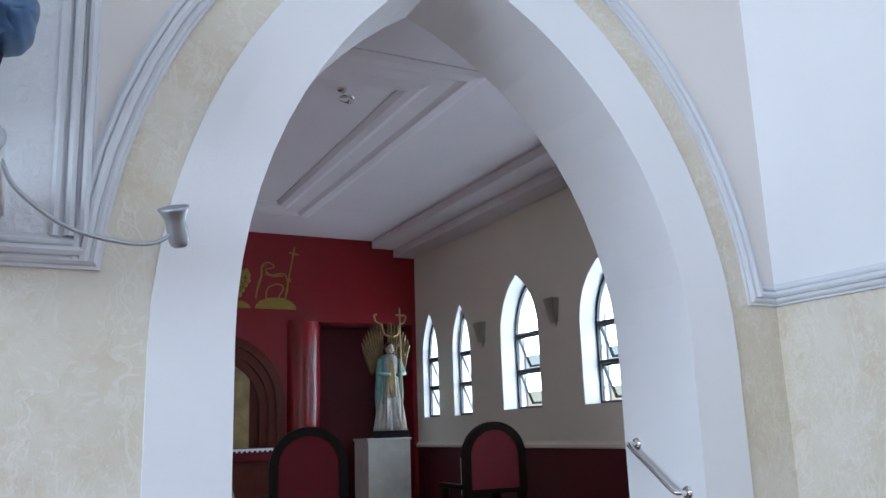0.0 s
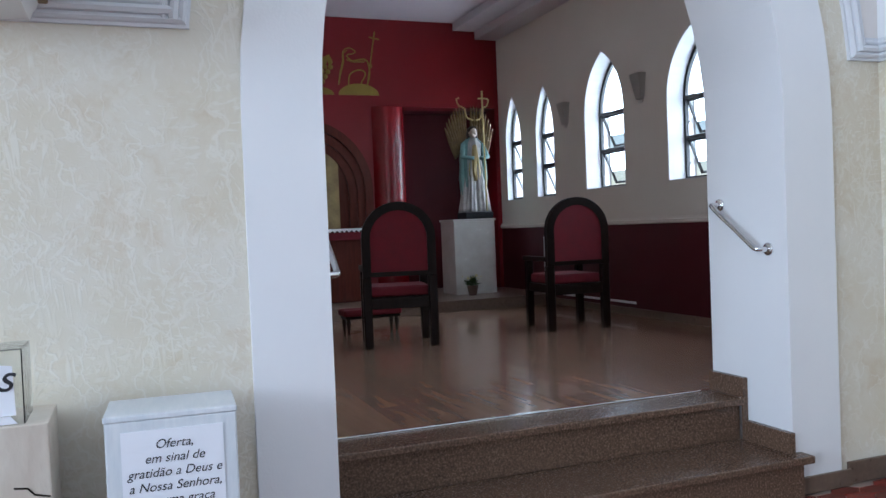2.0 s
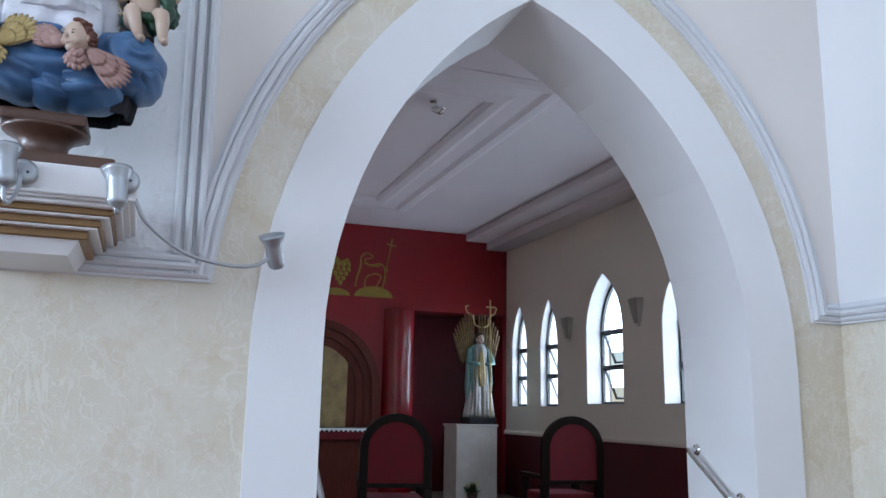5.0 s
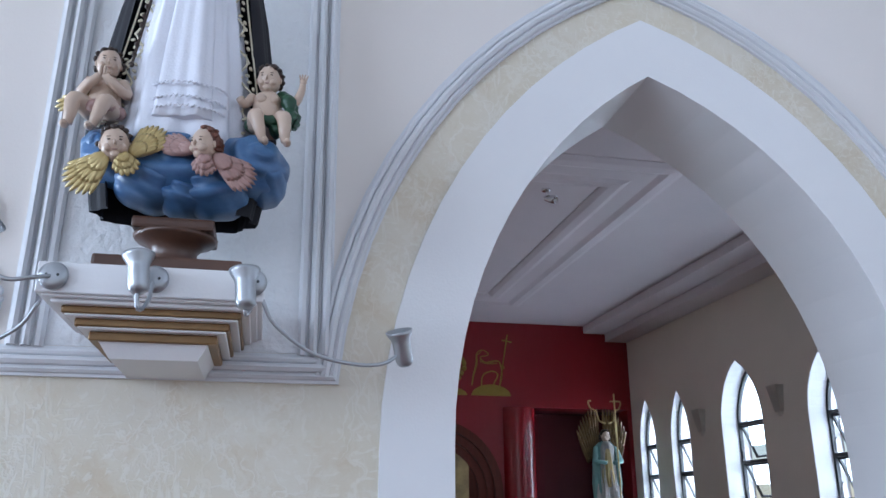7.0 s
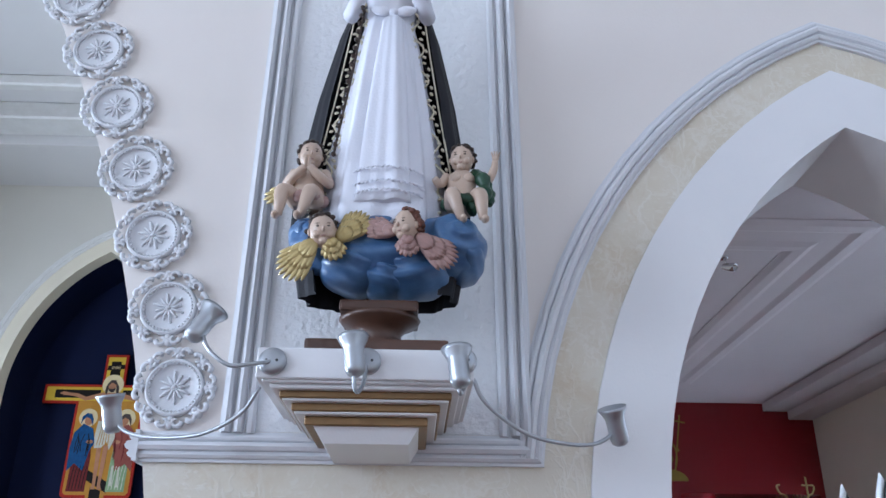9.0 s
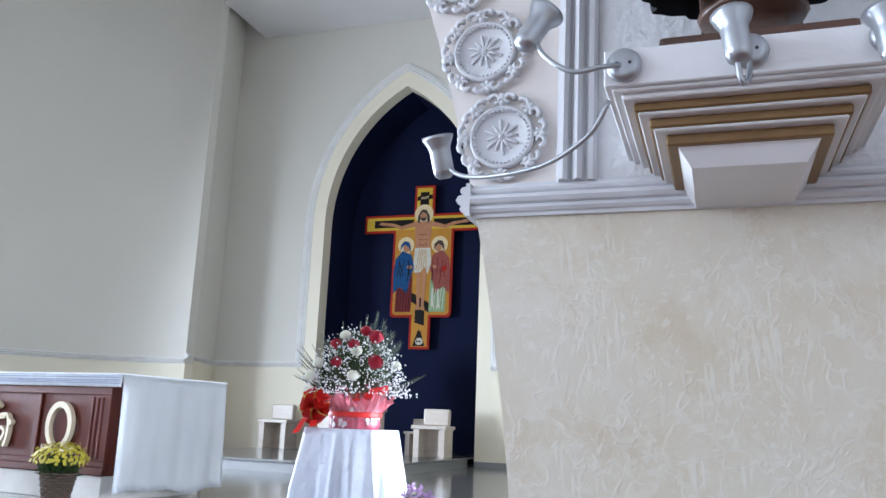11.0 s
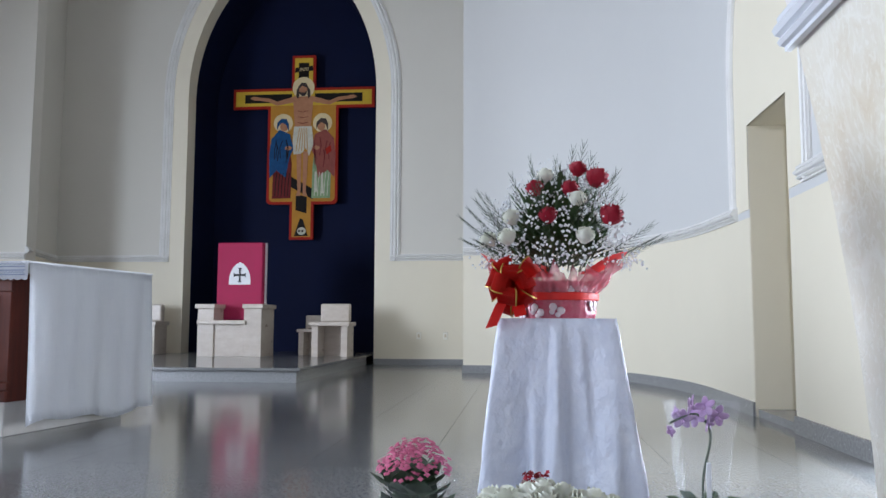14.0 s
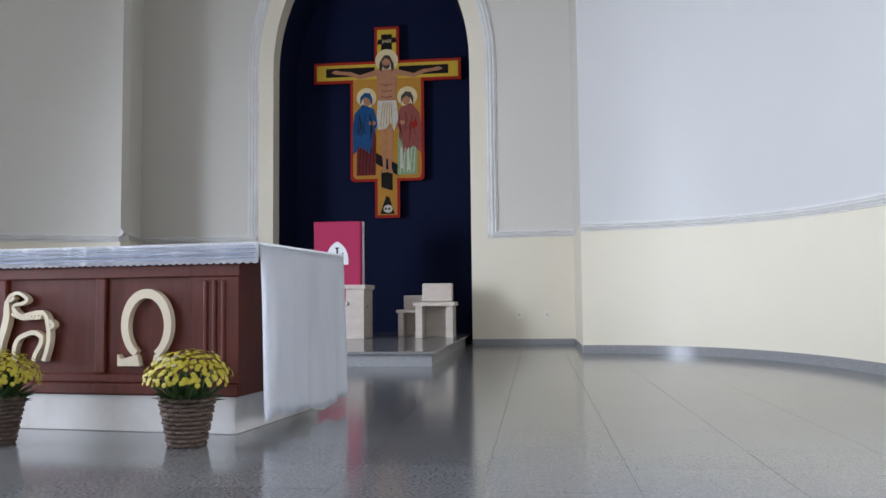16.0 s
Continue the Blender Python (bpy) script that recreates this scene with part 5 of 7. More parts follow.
def lamb_outline(s, ox, oz, y0, y1, w):
    """The outline of a standing lamb in flat strokes."""
    def P(*ps):
        return [(ox + s * p[0], oz + s * p[1]) for p in ps]
    c2 = lambda ps, n=16: [(v.x, v.y) for v in smooth_curve([(a, b, 0) for a, b in ps], n)]
    def C(*ps, n=24):
        return c2(P(*[((u - 120) * 0.00126, (243 - v) * 0.00126) for u, v in ps]), n)
    bm = flat_stroke(C((-28, 390), (-14, 310), (2, 255), (14, 205), (14, 160), (14, 136)), [w * (1.0 + 0.7 * math.sin(math.pi * i / 24)) for i in range(25)], y0, y1)
    merge(bm, flat_stroke(C((12, 140), (32, 112), (68, 101), (104, 118), (114, 134), (88, 147), (60, 151), (46, 162), (58, 182), (92, 201), (135, 192), (182, 185), (207, 197), (219, 228), (226, 285), (220, 335), (202, 390), n=64), [w * (0.75 if i < 30 else 1.0) for i in range(65)], y0 + 0.001, y1))
    merge(bm, flat_stroke(C((14, 138), (34, 132), (50, 118), n=8), w * 0.7, y0 + 0.002, y1))
    merge(bm, flat_stroke(C((216, 222), (236, 226), (246, 240), (230, 250), n=10), w * 0.9, y0 + 0.002, y1))
    merge(bm, flat_stroke(C((52, 390), (56, 335), (74, 298), (108, 280), (150, 270), (188, 290), (184, 322), (160, 362), (152, 390), n=36), w, y0 + 0.002, y1))
    for k in range(8):
        u, v = 52 + 18 * k, 186 + 18 * min(1, k / 2.5) - 1.2 * k
        merge(bm, flat_stroke(C((u - 8, v), (u - 3, v + 13), (u + 6, v + 10), (u + 9, v), n=8), w * 0.55, y0 - 0.001 * (1 + k % 2), y1))
    return bm


part("lamb_symbol", lamb_outline(1.0, -0.115, 0.550, -0.575, -0.535, 0.024), IVORY, body, "cream outlined lamb")


# altar cloth: top, lace front, long side fall
def cloth_fall(x, y0, y1, ztop, zbot, s):
    bm = bmesh.new()
    n, m = 46, 14
    rows = []
    for i in range(n + 1):
        t = i / n
        y = y0 + (y1 - y0) * t
        row = []
        for j in range(m + 1):
            u = j / m
            bulge = 0.013 * u ** 0.7 * math.sin(t * 17 + 0.6 + 0.8 * u) + 0.008 * u ** 0.7 * math.sin(t * 37 + 2 + 2 * u) + 0.03 * u
            row.append(bm.verts.new((x + s * bulge, y + 0.02 * u * (t - 0.5) * 2, ztop + (zbot + 0.02 * math.sin(t * 7) + 0.012 * math.sin(t * 17) - ztop) * u)))
        rows.append(row)
    for a, b in zip(rows, rows[1:]):
        for j in range(m):
            bm.faces.new((a[j], a[j + 1], b[j + 1], b[j])).smooth = True
    bmesh.ops.solidify(bm, geom=bm.faces[:], thickness=0.004)
    return bm


ac_ = thing("altar_cloth", "white cotton altar cloth with lace edge and long side falls", "altar cloth", (0, 0, 0))
part("cloth_top", box(AX - 1.235, AX + 1.235, AY0 - 0.02, AY1 + 0.02, 1.755, 1.768, 0.004, seg=2), CLOTH, ac_)
part("side_fall", cloth_fall(AX + 1.232, AY0 - 0.01, AY1 + 0.01, 1.765, 0.865, 1), CLOTH, ac_)
part("side_fall", cloth_fall(AX - 1.232, AY0 - 0.01, AY1 + 0.01, 1.765, 0.865, -1), CLOTH, ac_)
bm = bmesh.new()
rows = []
for i in range(241):
    x = AX - 1.232 + 2.464 * i / 240
    sc = abs(math.sin(i * math.pi / 4))
    rows.append([bm.verts.new((x, AY0 - 0.025 - 0.005 * math.sin(i * 0.23) - 0.003 * math.sin(i * 0.71), z)) for z in (1.766, 1.74, 1.70, 1.668 - 0.008 * sc)])
for a, b in zip(rows, rows[1:]):
    for j in range(3):
        bm.faces.new((a[j], b[j], b[j + 1], a[j + 1])).smooth = True
bmesh.ops.solidify(bm, geom=bm.faces[:], thickness=0.003)
lace = part("lace_front", bm, CLOTH, ac_, "white lace front edge")
BLUELACE = mat("lace_pattern_thread", (0.38, 0.43, 0.56), 0.8, (0.32, 0.37, 0.50), 30, 0.1, 200)
for zz in (1.735, 1.715, 1.690):
    part("lace_band", box(AX - 1.22, AX + 1.22, AY0 - 0.036, AY0 - 0.0335, zz - 0.003, zz + 0.003), BLUELACE, lace)

pts = [(AX - 1.215 + 2.43 * i / 240, AY0 - 0.0345 - 0.0008 * (i % 2), 1.7025 + (0.006 if i % 2 else -0.006)) for i in range(241)]
part("lace_zigzag", tube(pts, 0.0016, 4), BLUELACE, lace)
pts = [(AX - 1.215 + 2.43 * i / 160, AY0 - 0.0345, 1.751 + (0.005 if i % 2 else -0.005)) for i in range(161)]
part("lace_zigzag", tube(pts, 0.0016, 4), BLUELACE, lace)

# the altar and its cloth stand a little turned
PIV = Matrix.Translation((-4.895, 5.70, 0)) @ Matrix.Rotation(radians(-7), 4, "Z") @ Matrix.Translation((4.895, -5.70, 0))
al.matrix_world = PIV @ al.matrix_world
ac_.matrix_world = PIV @ ac_.matrix_world

# crucifix icon: board, insets, plain painted shapes
ICX, ICY = -5.94, 15.10
RED_I = mat("icon_red_paint", (0.36, 0.022, 0.012), 0.6, (0.30, 0.018, 0.010), 9, 0.05, 60, spec=0.12)
YEL_I = mat("icon_yellow_paint", (0.62, 0.42, 0.045), 0.6, (0.54, 0.35, 0.035), 9, 0.05, 60, spec=0.12)
OCH_I = mat("icon_ochre_paint", (0.50, 0.24, 0.035), 0.6, (0.42, 0.19, 0.028), 6, 0.05, 60, spec=0.12)
BLK_I = mat("icon_black_paint", (0.012, 0.009, 0.008), 0.6, spec=0.12)
SKN_I = mat("icon_flesh_tone_paint", (0.46, 0.22, 0.12), 0.6, (0.36, 0.16, 0.085), 12, 0.05, 60, spec=0.12)
BLU_I = mat("icon_blue_paint", (0.012, 0.085, 0.22), 0.6, (0.008, 0.045, 0.13), 12, 0.05, 60, spec=0.12)
MAR_I = mat("icon_maroon_paint", (0.17, 0.022, 0.022), 0.6, (0.11, 0.015, 0.015), 12, 0.05, 60, spec=0.12)
ROS_I = mat("icon_dusty_red_paint", (0.30, 0.085, 0.065), 0.6, (0.21, 0.055, 0.045), 12, 0.05, 60, spec=0.12)
GRN_I = mat("icon_pale_green_paint", (0.30, 0.40, 0.22), 0.6, (0.16, 0.26, 0.13), 18, 0.05, 60, spec=0.12)
WHT_I = mat("icon_white_paint", (0.62, 0.60, 0.50), 0.6, (0.44, 0.42, 0.34), 18, 0.05, 60, spec=0.12)
HAL_I = mat("icon_halo_paint", (0.72, 0.60, 0.36), 0.6, (0.64, 0.50, 0.28), 9, 0.05, 60, spec=0.12)
ic = thing("icon_cross", "large painted icon cross with red border hanging in the blue niche", "icon cross", (ICX, ICY, 2.85))


def plate(name, loop, d, material, parent, label=""):
    return part(name, slab([loop], -d, -d + 0.004, lambda u, v, dd: (u, dd, v)), material, parent, label)


def disc(cx, cz, rx, rz, n=28):
    return arc(cx, cz, rx, rz, 0, 360 - 360 / n, n - 1)


B0, BT = 0.0, 3.17                        # foot and head, from the cross's foot
AR0, AR1, PW0 = 2.25, 2.60, 0.60          # arms and foot of the wide panel


def cross_outline(i):
    r = 0.07
    right = [(0.205 - i, B0 + i), (0.205 - i, PW0 + i)] + arc(0.61 - i - r, PW0 + i + r, r, r, -90, 0, 5) + [(0.61 - i, AR0 + i), (1.225 - i, AR0 + i), (1.225 - i, AR1 - i), (0.205 - i, AR1 - i), (0.205 - i, BT - i)]
    return right + [(-x, z) for x, z in right[::-1]]


board = part("board", slab([cross_outline(0.0)], -0.05, 0.0, lambda u, v, dd: (u, dd, v)), RED_I, ic)
part("wall_mount", box(-0.15, 0.15, 0.0, 0.152, 2.2, 2.6), BLK_I, ic)
plate("gold_ground", cross_outline(0.045), 0.053, OCH_I, board, "ochre painted ground")
for s in (-1, 1):
    plate("arm_field", [(s * 0.60, AR0 + 0.05), (s * 1.175, AR0 + 0.05), (s * 1.175, AR1 - 0.05), (s * 0.60, AR1 - 0.05)], 0.056, YEL_I, board)
    plate("arm_bar", [(s * 0.20, AR0 + 0.10), (s * 1.02, AR0 + 0.10), (s * 1.02, AR1 - 0.10), (s * 0.20, AR1 - 0.10)], 0.059, BLK_I, board)
plate("arm_field", [(-0.62, AR0 + 0.05), (0.62, AR0 + 0.05), (0.62, AR1 - 0.05), (-0.62, AR1 - 0.05)], 0.0555, YEL_I, board)
plate("head_field", [(-0.155, AR1 - 0.05), (0.155, AR1 - 0.05), (0.155, BT - 0.05), (-0.155, BT - 0.05)], 0.056, YEL_I, board)
plate("head_bar", [(-0.09, AR1 - 0.02), (0.09, AR1 - 0.02), (0.09, BT - 0.13), (-0.09, BT - 0.13)], 0.059, BLK_I, board)
ti = plate("title_plate", [(-0.155, 2.87), (0.165, 2.90), (0.155, 2.985), (-0.145, 2.955)], 0.062, BLK_I, board)
text_mesh("lettering", "INRI", 0.085, HAL_I, ti, pose(0, -0.0635, 2.895, 90, -3, 0), 0.2)
plate("foot_field", [(-0.16, 0.05), (0.16, 0.05), (0.16, 0.30), (-0.16, 0.30)], 0.056, OCH_I, board)
plate("cave", [(-0.12, 0.06), (0.12, 0.06), (0.03, 0.34), (-0.02, 0.36)], 0.059, BLK_I, board)
plate("skull", disc(0.01, 0.145, 0.075, 0.065), 0.062, WHT_I, board)
for s in (-1, 1):
    plate("socket", disc(0.0 + s * 0.028, 0.145, 0.018, 0.02, 12), 0.065, BLK_I, board)
plate("upright", [(-0.095, 0.40), (0.095, 0.40), (0.095, 2.2), (-0.095, 2.2)], 0.0575, OCH_I, board)
plate("foot_rest", [(-0.20, 0.90), (0.19, 0.68), (0.19, 0.86), (-0.20, 1.08)], 0.059, BLK_I, board)
plate("lower_bar", [(-0.10, 0.50), (0.09, 0.44), (0.09, 0.72), (-0.10, 0.78)], 0.059, BLK_I, board)
# the middle figure as plain shapes
plate("halo", disc(0.0, 2.60, 0.19, 0.19, 36), 0.062, HAL_I, board)
for s in (-1, 1):
    plate("arm_shape", [(s * 0.12, 2.36), (s * 0.45, 2.30), (s * 0.62, 2.37), (s * 0.80, 2.40), (s * 0.80, 2.45), (s * 0.60, 2.43), (s * 0.45, 2.37), (s * 0.14, 2.46)], 0.065, SKN_I, board)
    plate("leg_shape", [(s * 0.015, 1.50), (s * 0.10, 1.50), (s * 0.085, 1.10), (s * 0.07, 0.82), (s * 0.10, 0.74), (s * 0.02, 0.74), (s * 0.015, 1.1)], 0.065, SKN_I, board)
plate("torso_shape", [(-0.18, 2.45), (0.18, 2.45), (0.155, 2.15), (0.13, 1.85), (-0.13, 1.85), (-0.155, 2.15)], 0.066, SKN_I, board)
plate("loin_cloth", [(-0.15, 1.93), (0.16, 1.93), (0.19, 1.62), (0.12, 1.42), (0.06, 1.56), (-0.02, 1.46), (-0.15, 1.45), (-0.17, 1.66)], 0.069, WHT_I, board)
plate("head_shape", disc(-0.01, 2.57, 0.075, 0.105), 0.069, SKN_I, board)
plate("hair_shape", [(-0.105, 2.48), (-0.09, 2.62), (-0.03, 2.69), (0.05, 2.68), (0.09, 2.60), (0.09, 2.46), (0.06, 2.60), (-0.02, 2.64), (-0.075, 2.58)], 0.072, S_HAIR, board)
# the two standing side figures as plain shapes
for s, cloak, gown, scarf in ((-1, BLU_I, MAR_I, BLU_I), (1, ROS_I, GRN_I, S_HAIR)):
    cx = s * 0.34
    plate("halo", disc(cx, 1.99, 0.165, 0.165, 32), 0.062, HAL_I, board)
    plate("gown_shape", [(cx - 0.17, 0.70), (cx + 0.15, 0.70), (cx + 0.16, 1.3), (cx + 0.10, 1.7), (cx - 0.12, 1.7), (cx - 0.16, 1.2)], 0.065, gown, board)
    plate("cloak_shape", [(cx + s * 0.22, 1.05), (cx + s * 0.235, 1.45), (cx + s * 0.20, 1.72), (cx + s * 0.06, 1.88), (cx - s * 0.12, 1.80), (cx - s * 0.19, 1.55), (cx - s * 0.12, 1.40), (cx - s * 0.06, 1.05), (cx + s * 0.10, 1.18)], 0.068, cloak, board)
    plate("head_shape", disc(cx - s * 0.02, 1.94, 0.07, 0.09), 0.069, SKN_I, board)
    plate("scarf_shape", [(cx - 0.11, 1.86), (cx - 0.10, 2.0), (cx - 0.03, 2.07), (cx + 0.06, 2.06), (cx + 0.10, 1.97), (cx + 0.10, 1.84), (cx + 0.055, 1.96), (cx - 0.02, 2.0), (cx - 0.075, 1.95)], 0.072, scarf, board)
    plate("hand_shape", disc(cx - s * 0.10, 1.56, 0.06, 0.035, 14), 0.072, SKN_I, board)
rnd_ = random.Random(6)
for s, tone, tone2 in ((-1, BLK_I, MAR_I), (1, MAR_I, ROS_I)):
    for k in range(7):
        x0 = s * 0.34 + rnd_.uniform(-0.14, 0.14)
        z0 = rnd_.uniform(1.2, 1.45)
        part("fold_line", flat_stroke([(x0, z0), (x0 + rnd_.uniform(-0.03, 0.03), z0 + 0.17), (x0 + rnd_.uniform(-0.05, 0.05), z0 + 0.3)], 0.012, -0.0725, -0.0685), tone, board)
    for k in range(5):
        x0 = s * 0.34 - 0.12 + 0.055 * k
        part("fold_line", flat_stroke([(x0, 0.74), (x0 + 0.01, 0.98), (x0 + 0.03, 1.14)], 0.012, -0.0695, -0.0655), BLK_I if s < 0 else WHT_I, board)
for k in range(5):
    part("fold_line", flat_stroke([(-0.11 + 0.05 * k, 1.50), (-0.08 + 0.04 * k, 1.72), (-0.05 + 0.03 * k, 1.90)], 0.01, -0.0735, -0.0695), OCH_I, board)
for k in range(3):
    part("fold_line", flat_stroke([(-0.09, 2.0 + 0.1 * k), (0.0, 1.98 + 0.1 * k), (0.09, 2.0 + 0.1 * k)], 0.009, -0.0705, -0.0665), MAR_I, board)
plate("fold_shape", [(0.21, 0.80), (0.27, 0.80), (0.25, 1.15), (0.22, 1.15)], 0.0685, WHT_I, board)
plate("fold_shape", [(0.33, 0.78), (0.38, 0.78), (0.36, 1.12), (0.33, 1.12)], 0.0685, WHT_I, board)
plate("book_shape", [(0.42, 1.44), (0.51, 1.50), (0.49, 1.60), (0.40, 1.54)], 0.074, RED_I, board)

plate("beard_shape", [(-0.08, 2.54), (-0.06, 2.49), (-0.02, 2.455), (0.03, 2.46), (0.055, 2.50), (0.062, 2.55), (0.03, 2.52), (-0.04, 2.52)], 0.0725, S_HAIR, board)
for s in (-1, 1):
    plate("hair_lock", [(s * 0.075, 2.62), (s * 0.115, 2.57), (s * 0.125, 2.46), (s * 0.09, 2.41), (s * 0.07, 2.48)], 0.0705, S_HAIR, board)
    plate("palm_shape", [(s * 0.78, 2.395), (s * 0.86, 2.40), (s * 0.93, 2.43), (s * 0.87, 2.465), (s * 0.79, 2.455)], 0.0665, SKN_I, board)
ic.matrix_world = ic.matrix_world @ Matrix.Scale(1.017, 4)

# throne
th = thing("throne", "travertine throne with tall magenta upholstered back", "throne", (-6.33, 12.78, PT))
part("arm", box(-0.54, -0.27, 0.02, 0.62, 0.0, 0.655, 0.004), MARBLE, th)
part("arm", box(0.24, 0.53, 0.0, 0.62, 0.0, 0.655, 0.004), MARBLE, th)
part("arm_cap", box(-0.57, -0.24, -0.03, 0.65, 0.655, 0.715, 0.006), MARBLE, th)
part("arm_cap", box(0.22, 0.56, -0.03, 0.65, 0.655, 0.715, 0.006), MARBLE, th)
part("front", box(-0.50, 0.24, 0.05, 0.10, 0.0, 0.44, 0.003), MARBLE, th)
part("seat", box(-0.53, 0.28, -0.04, 0.60, 0.44, 0.495, 0.006), MARBLE, th)
back = part("back_cushion", box(-0.40, 0.385, 0.42, 0.55, 0.495, 1.60, 0.03, seg=3), MAGENTA, th, "magenta upholstered back")
part("back_board", box(-0.40, 0.405, 0.552, 0.60, 0.0, 1.60, 0.004), WHITE, th)
em = plate("emblem", lancet(-0.19, 0.18, -0.005, 1.0, 1.06, 1.32, 8), 0.0, WHITE, back, "white embroidered emblem")
em.location = (0, 0.418, 0)
for w, h in ((0.028, 0.20), (0.20, 0.028)):
    q = part("emblem_cross", box(-0.005 - w / 2, -0.005 + w / 2, 0.412, 0.4155, 1.135 - h / 2, 1.135 + h / 2), INK, back)
for dx, dz in ((0.095, 0), (-0.095, 0), (0, 0.095), (0, -0.095)):
    part("emblem_cross", box(-0.005 + dx - 0.03 if dz else -0.005 + dx - 0.008, -0.005 + dx + 0.03 if dz else -0.005 + dx + 0.008, 0.412, 0.4155, 1.135 + dz - (0.008 if dz else 0.03), 1.135 + dz + (0.008 if dz else 0.03)), INK, back)


th.matrix_world = th.matrix_world @ Matrix.Diagonal((0.88, 0.95, 1.04, 1))


def stone_seat(at, rz, label, size=1.02):
    ob = thing("stone_seat", label, "stone seat", at, rz, group="stone seats beside the throne")
    part("leg", box(-0.255, -0.16, -0.20, 0.22, 0.0, 0.43, 0.004), MARBLE, ob)
    part("leg", box(0.16, 0.255, -0.20, 0.22, 0.0, 0.43, 0.004), MARBLE, ob)
    part("seat", box(-0.285, 0.285, -0.235, 0.24, 0.43, 0.485, 0.006), MARBLE, ob)
    part("backrest", box(-0.20, 0.225, 0.08, 0.20, 0.485, 0.745, 0.03, seg=3), MARBLE, ob)
    part("back_slab", box(-0.159, 0.159, 0.16, 0.20, 0.0, 0.43, 0.003), MARBLE, ob)
    ob.matrix_world = ob.matrix_world @ Matrix.Scale(size, 4)
    return ob


stone_seat((-4.92, 13.15, PT), 0, "small travertine seat with a rounded back on the platform")
stone_seat((-5.30, 13.60, PT), 0, "lower travertine seat half hidden behind another", 0.80)
stone_seat((-7.95, 13.55, PT), 0, "small travertine seat beside the niche edge")


# potted yellow chrysanthemums in wicker
YELLOW = mat("yellow_petals", (0.52, 0.44, 0.030), 0.6, (0.40, 0.32, 0.02), 30, 0.1, 90)
LEAF = mat("green_leaves", (0.045, 0.085, 0.022), 0.5, (0.022, 0.05, 0.014), 20, 0.1, 90)
WICKER = mat("brown_wicker", (0.13, 0.085, 0.06), 0.6, (0.075, 0.048, 0.034), 25, 0.1, 120)


def daisy(bm, c, r, nrm, petals=11):
    q = Vector(nrm).normalized().to_track_quat("Z", "Y").to_matrix().to_4x4()
    m = Matrix.Translation(c) @ q
    ctr = bm.verts.new(m @ Vector((0, 0, r * 0.30)))
    ring = []
    for i in range(petals * 2):
        a = math.pi * i / petals
        rr = r if i % 2 == 0 else r * 0.62
        ring.append(bm.verts.new(m @ Vector((rr * math.cos(a), rr * math.sin(a), r * (0.05 if i % 2 == 0 else 0.16)))))
    for i in range(len(ring)):
        bm.faces.new((ctr, ring[i], ring[(i + 1) % len(ring)]))


def leaf(bm, base, tip, w, sag=0.0):
    base, tip = Vector(base), Vector(tip)
    d = tip - base
    side = d.cross(Vector((0, 0, 1)))
    side = (side.normalized() if side.length > 1e-5 else Vector((1, 0, 0))) * w
    pts = [base, base + d * 0.35 + side + Vector((0, 0, sag)), base + d * 0.7 + side * 0.7 + Vector((0, 0, sag)), tip, base + d * 0.7 - side * 0.7 + Vector((0, 0, sag)), base + d * 0.35 - side + Vector((0, 0, sag))]
    mid1, mid2 = base + d * 0.35, base + d * 0.7
    v = [bm.verts.new(p) for p in pts]
    m1, m2 = bm.verts.new(mid1), bm.verts.new(mid2)
    for f in ((v[0], v[1], m1), (v[1], v[2], m2, m1), (v[2], v[3], m2), (v[0], m1, v[5]), (m1, m2, v[4], v[5]), (m2, v[3], v[4])):
        bm.faces.new(f)


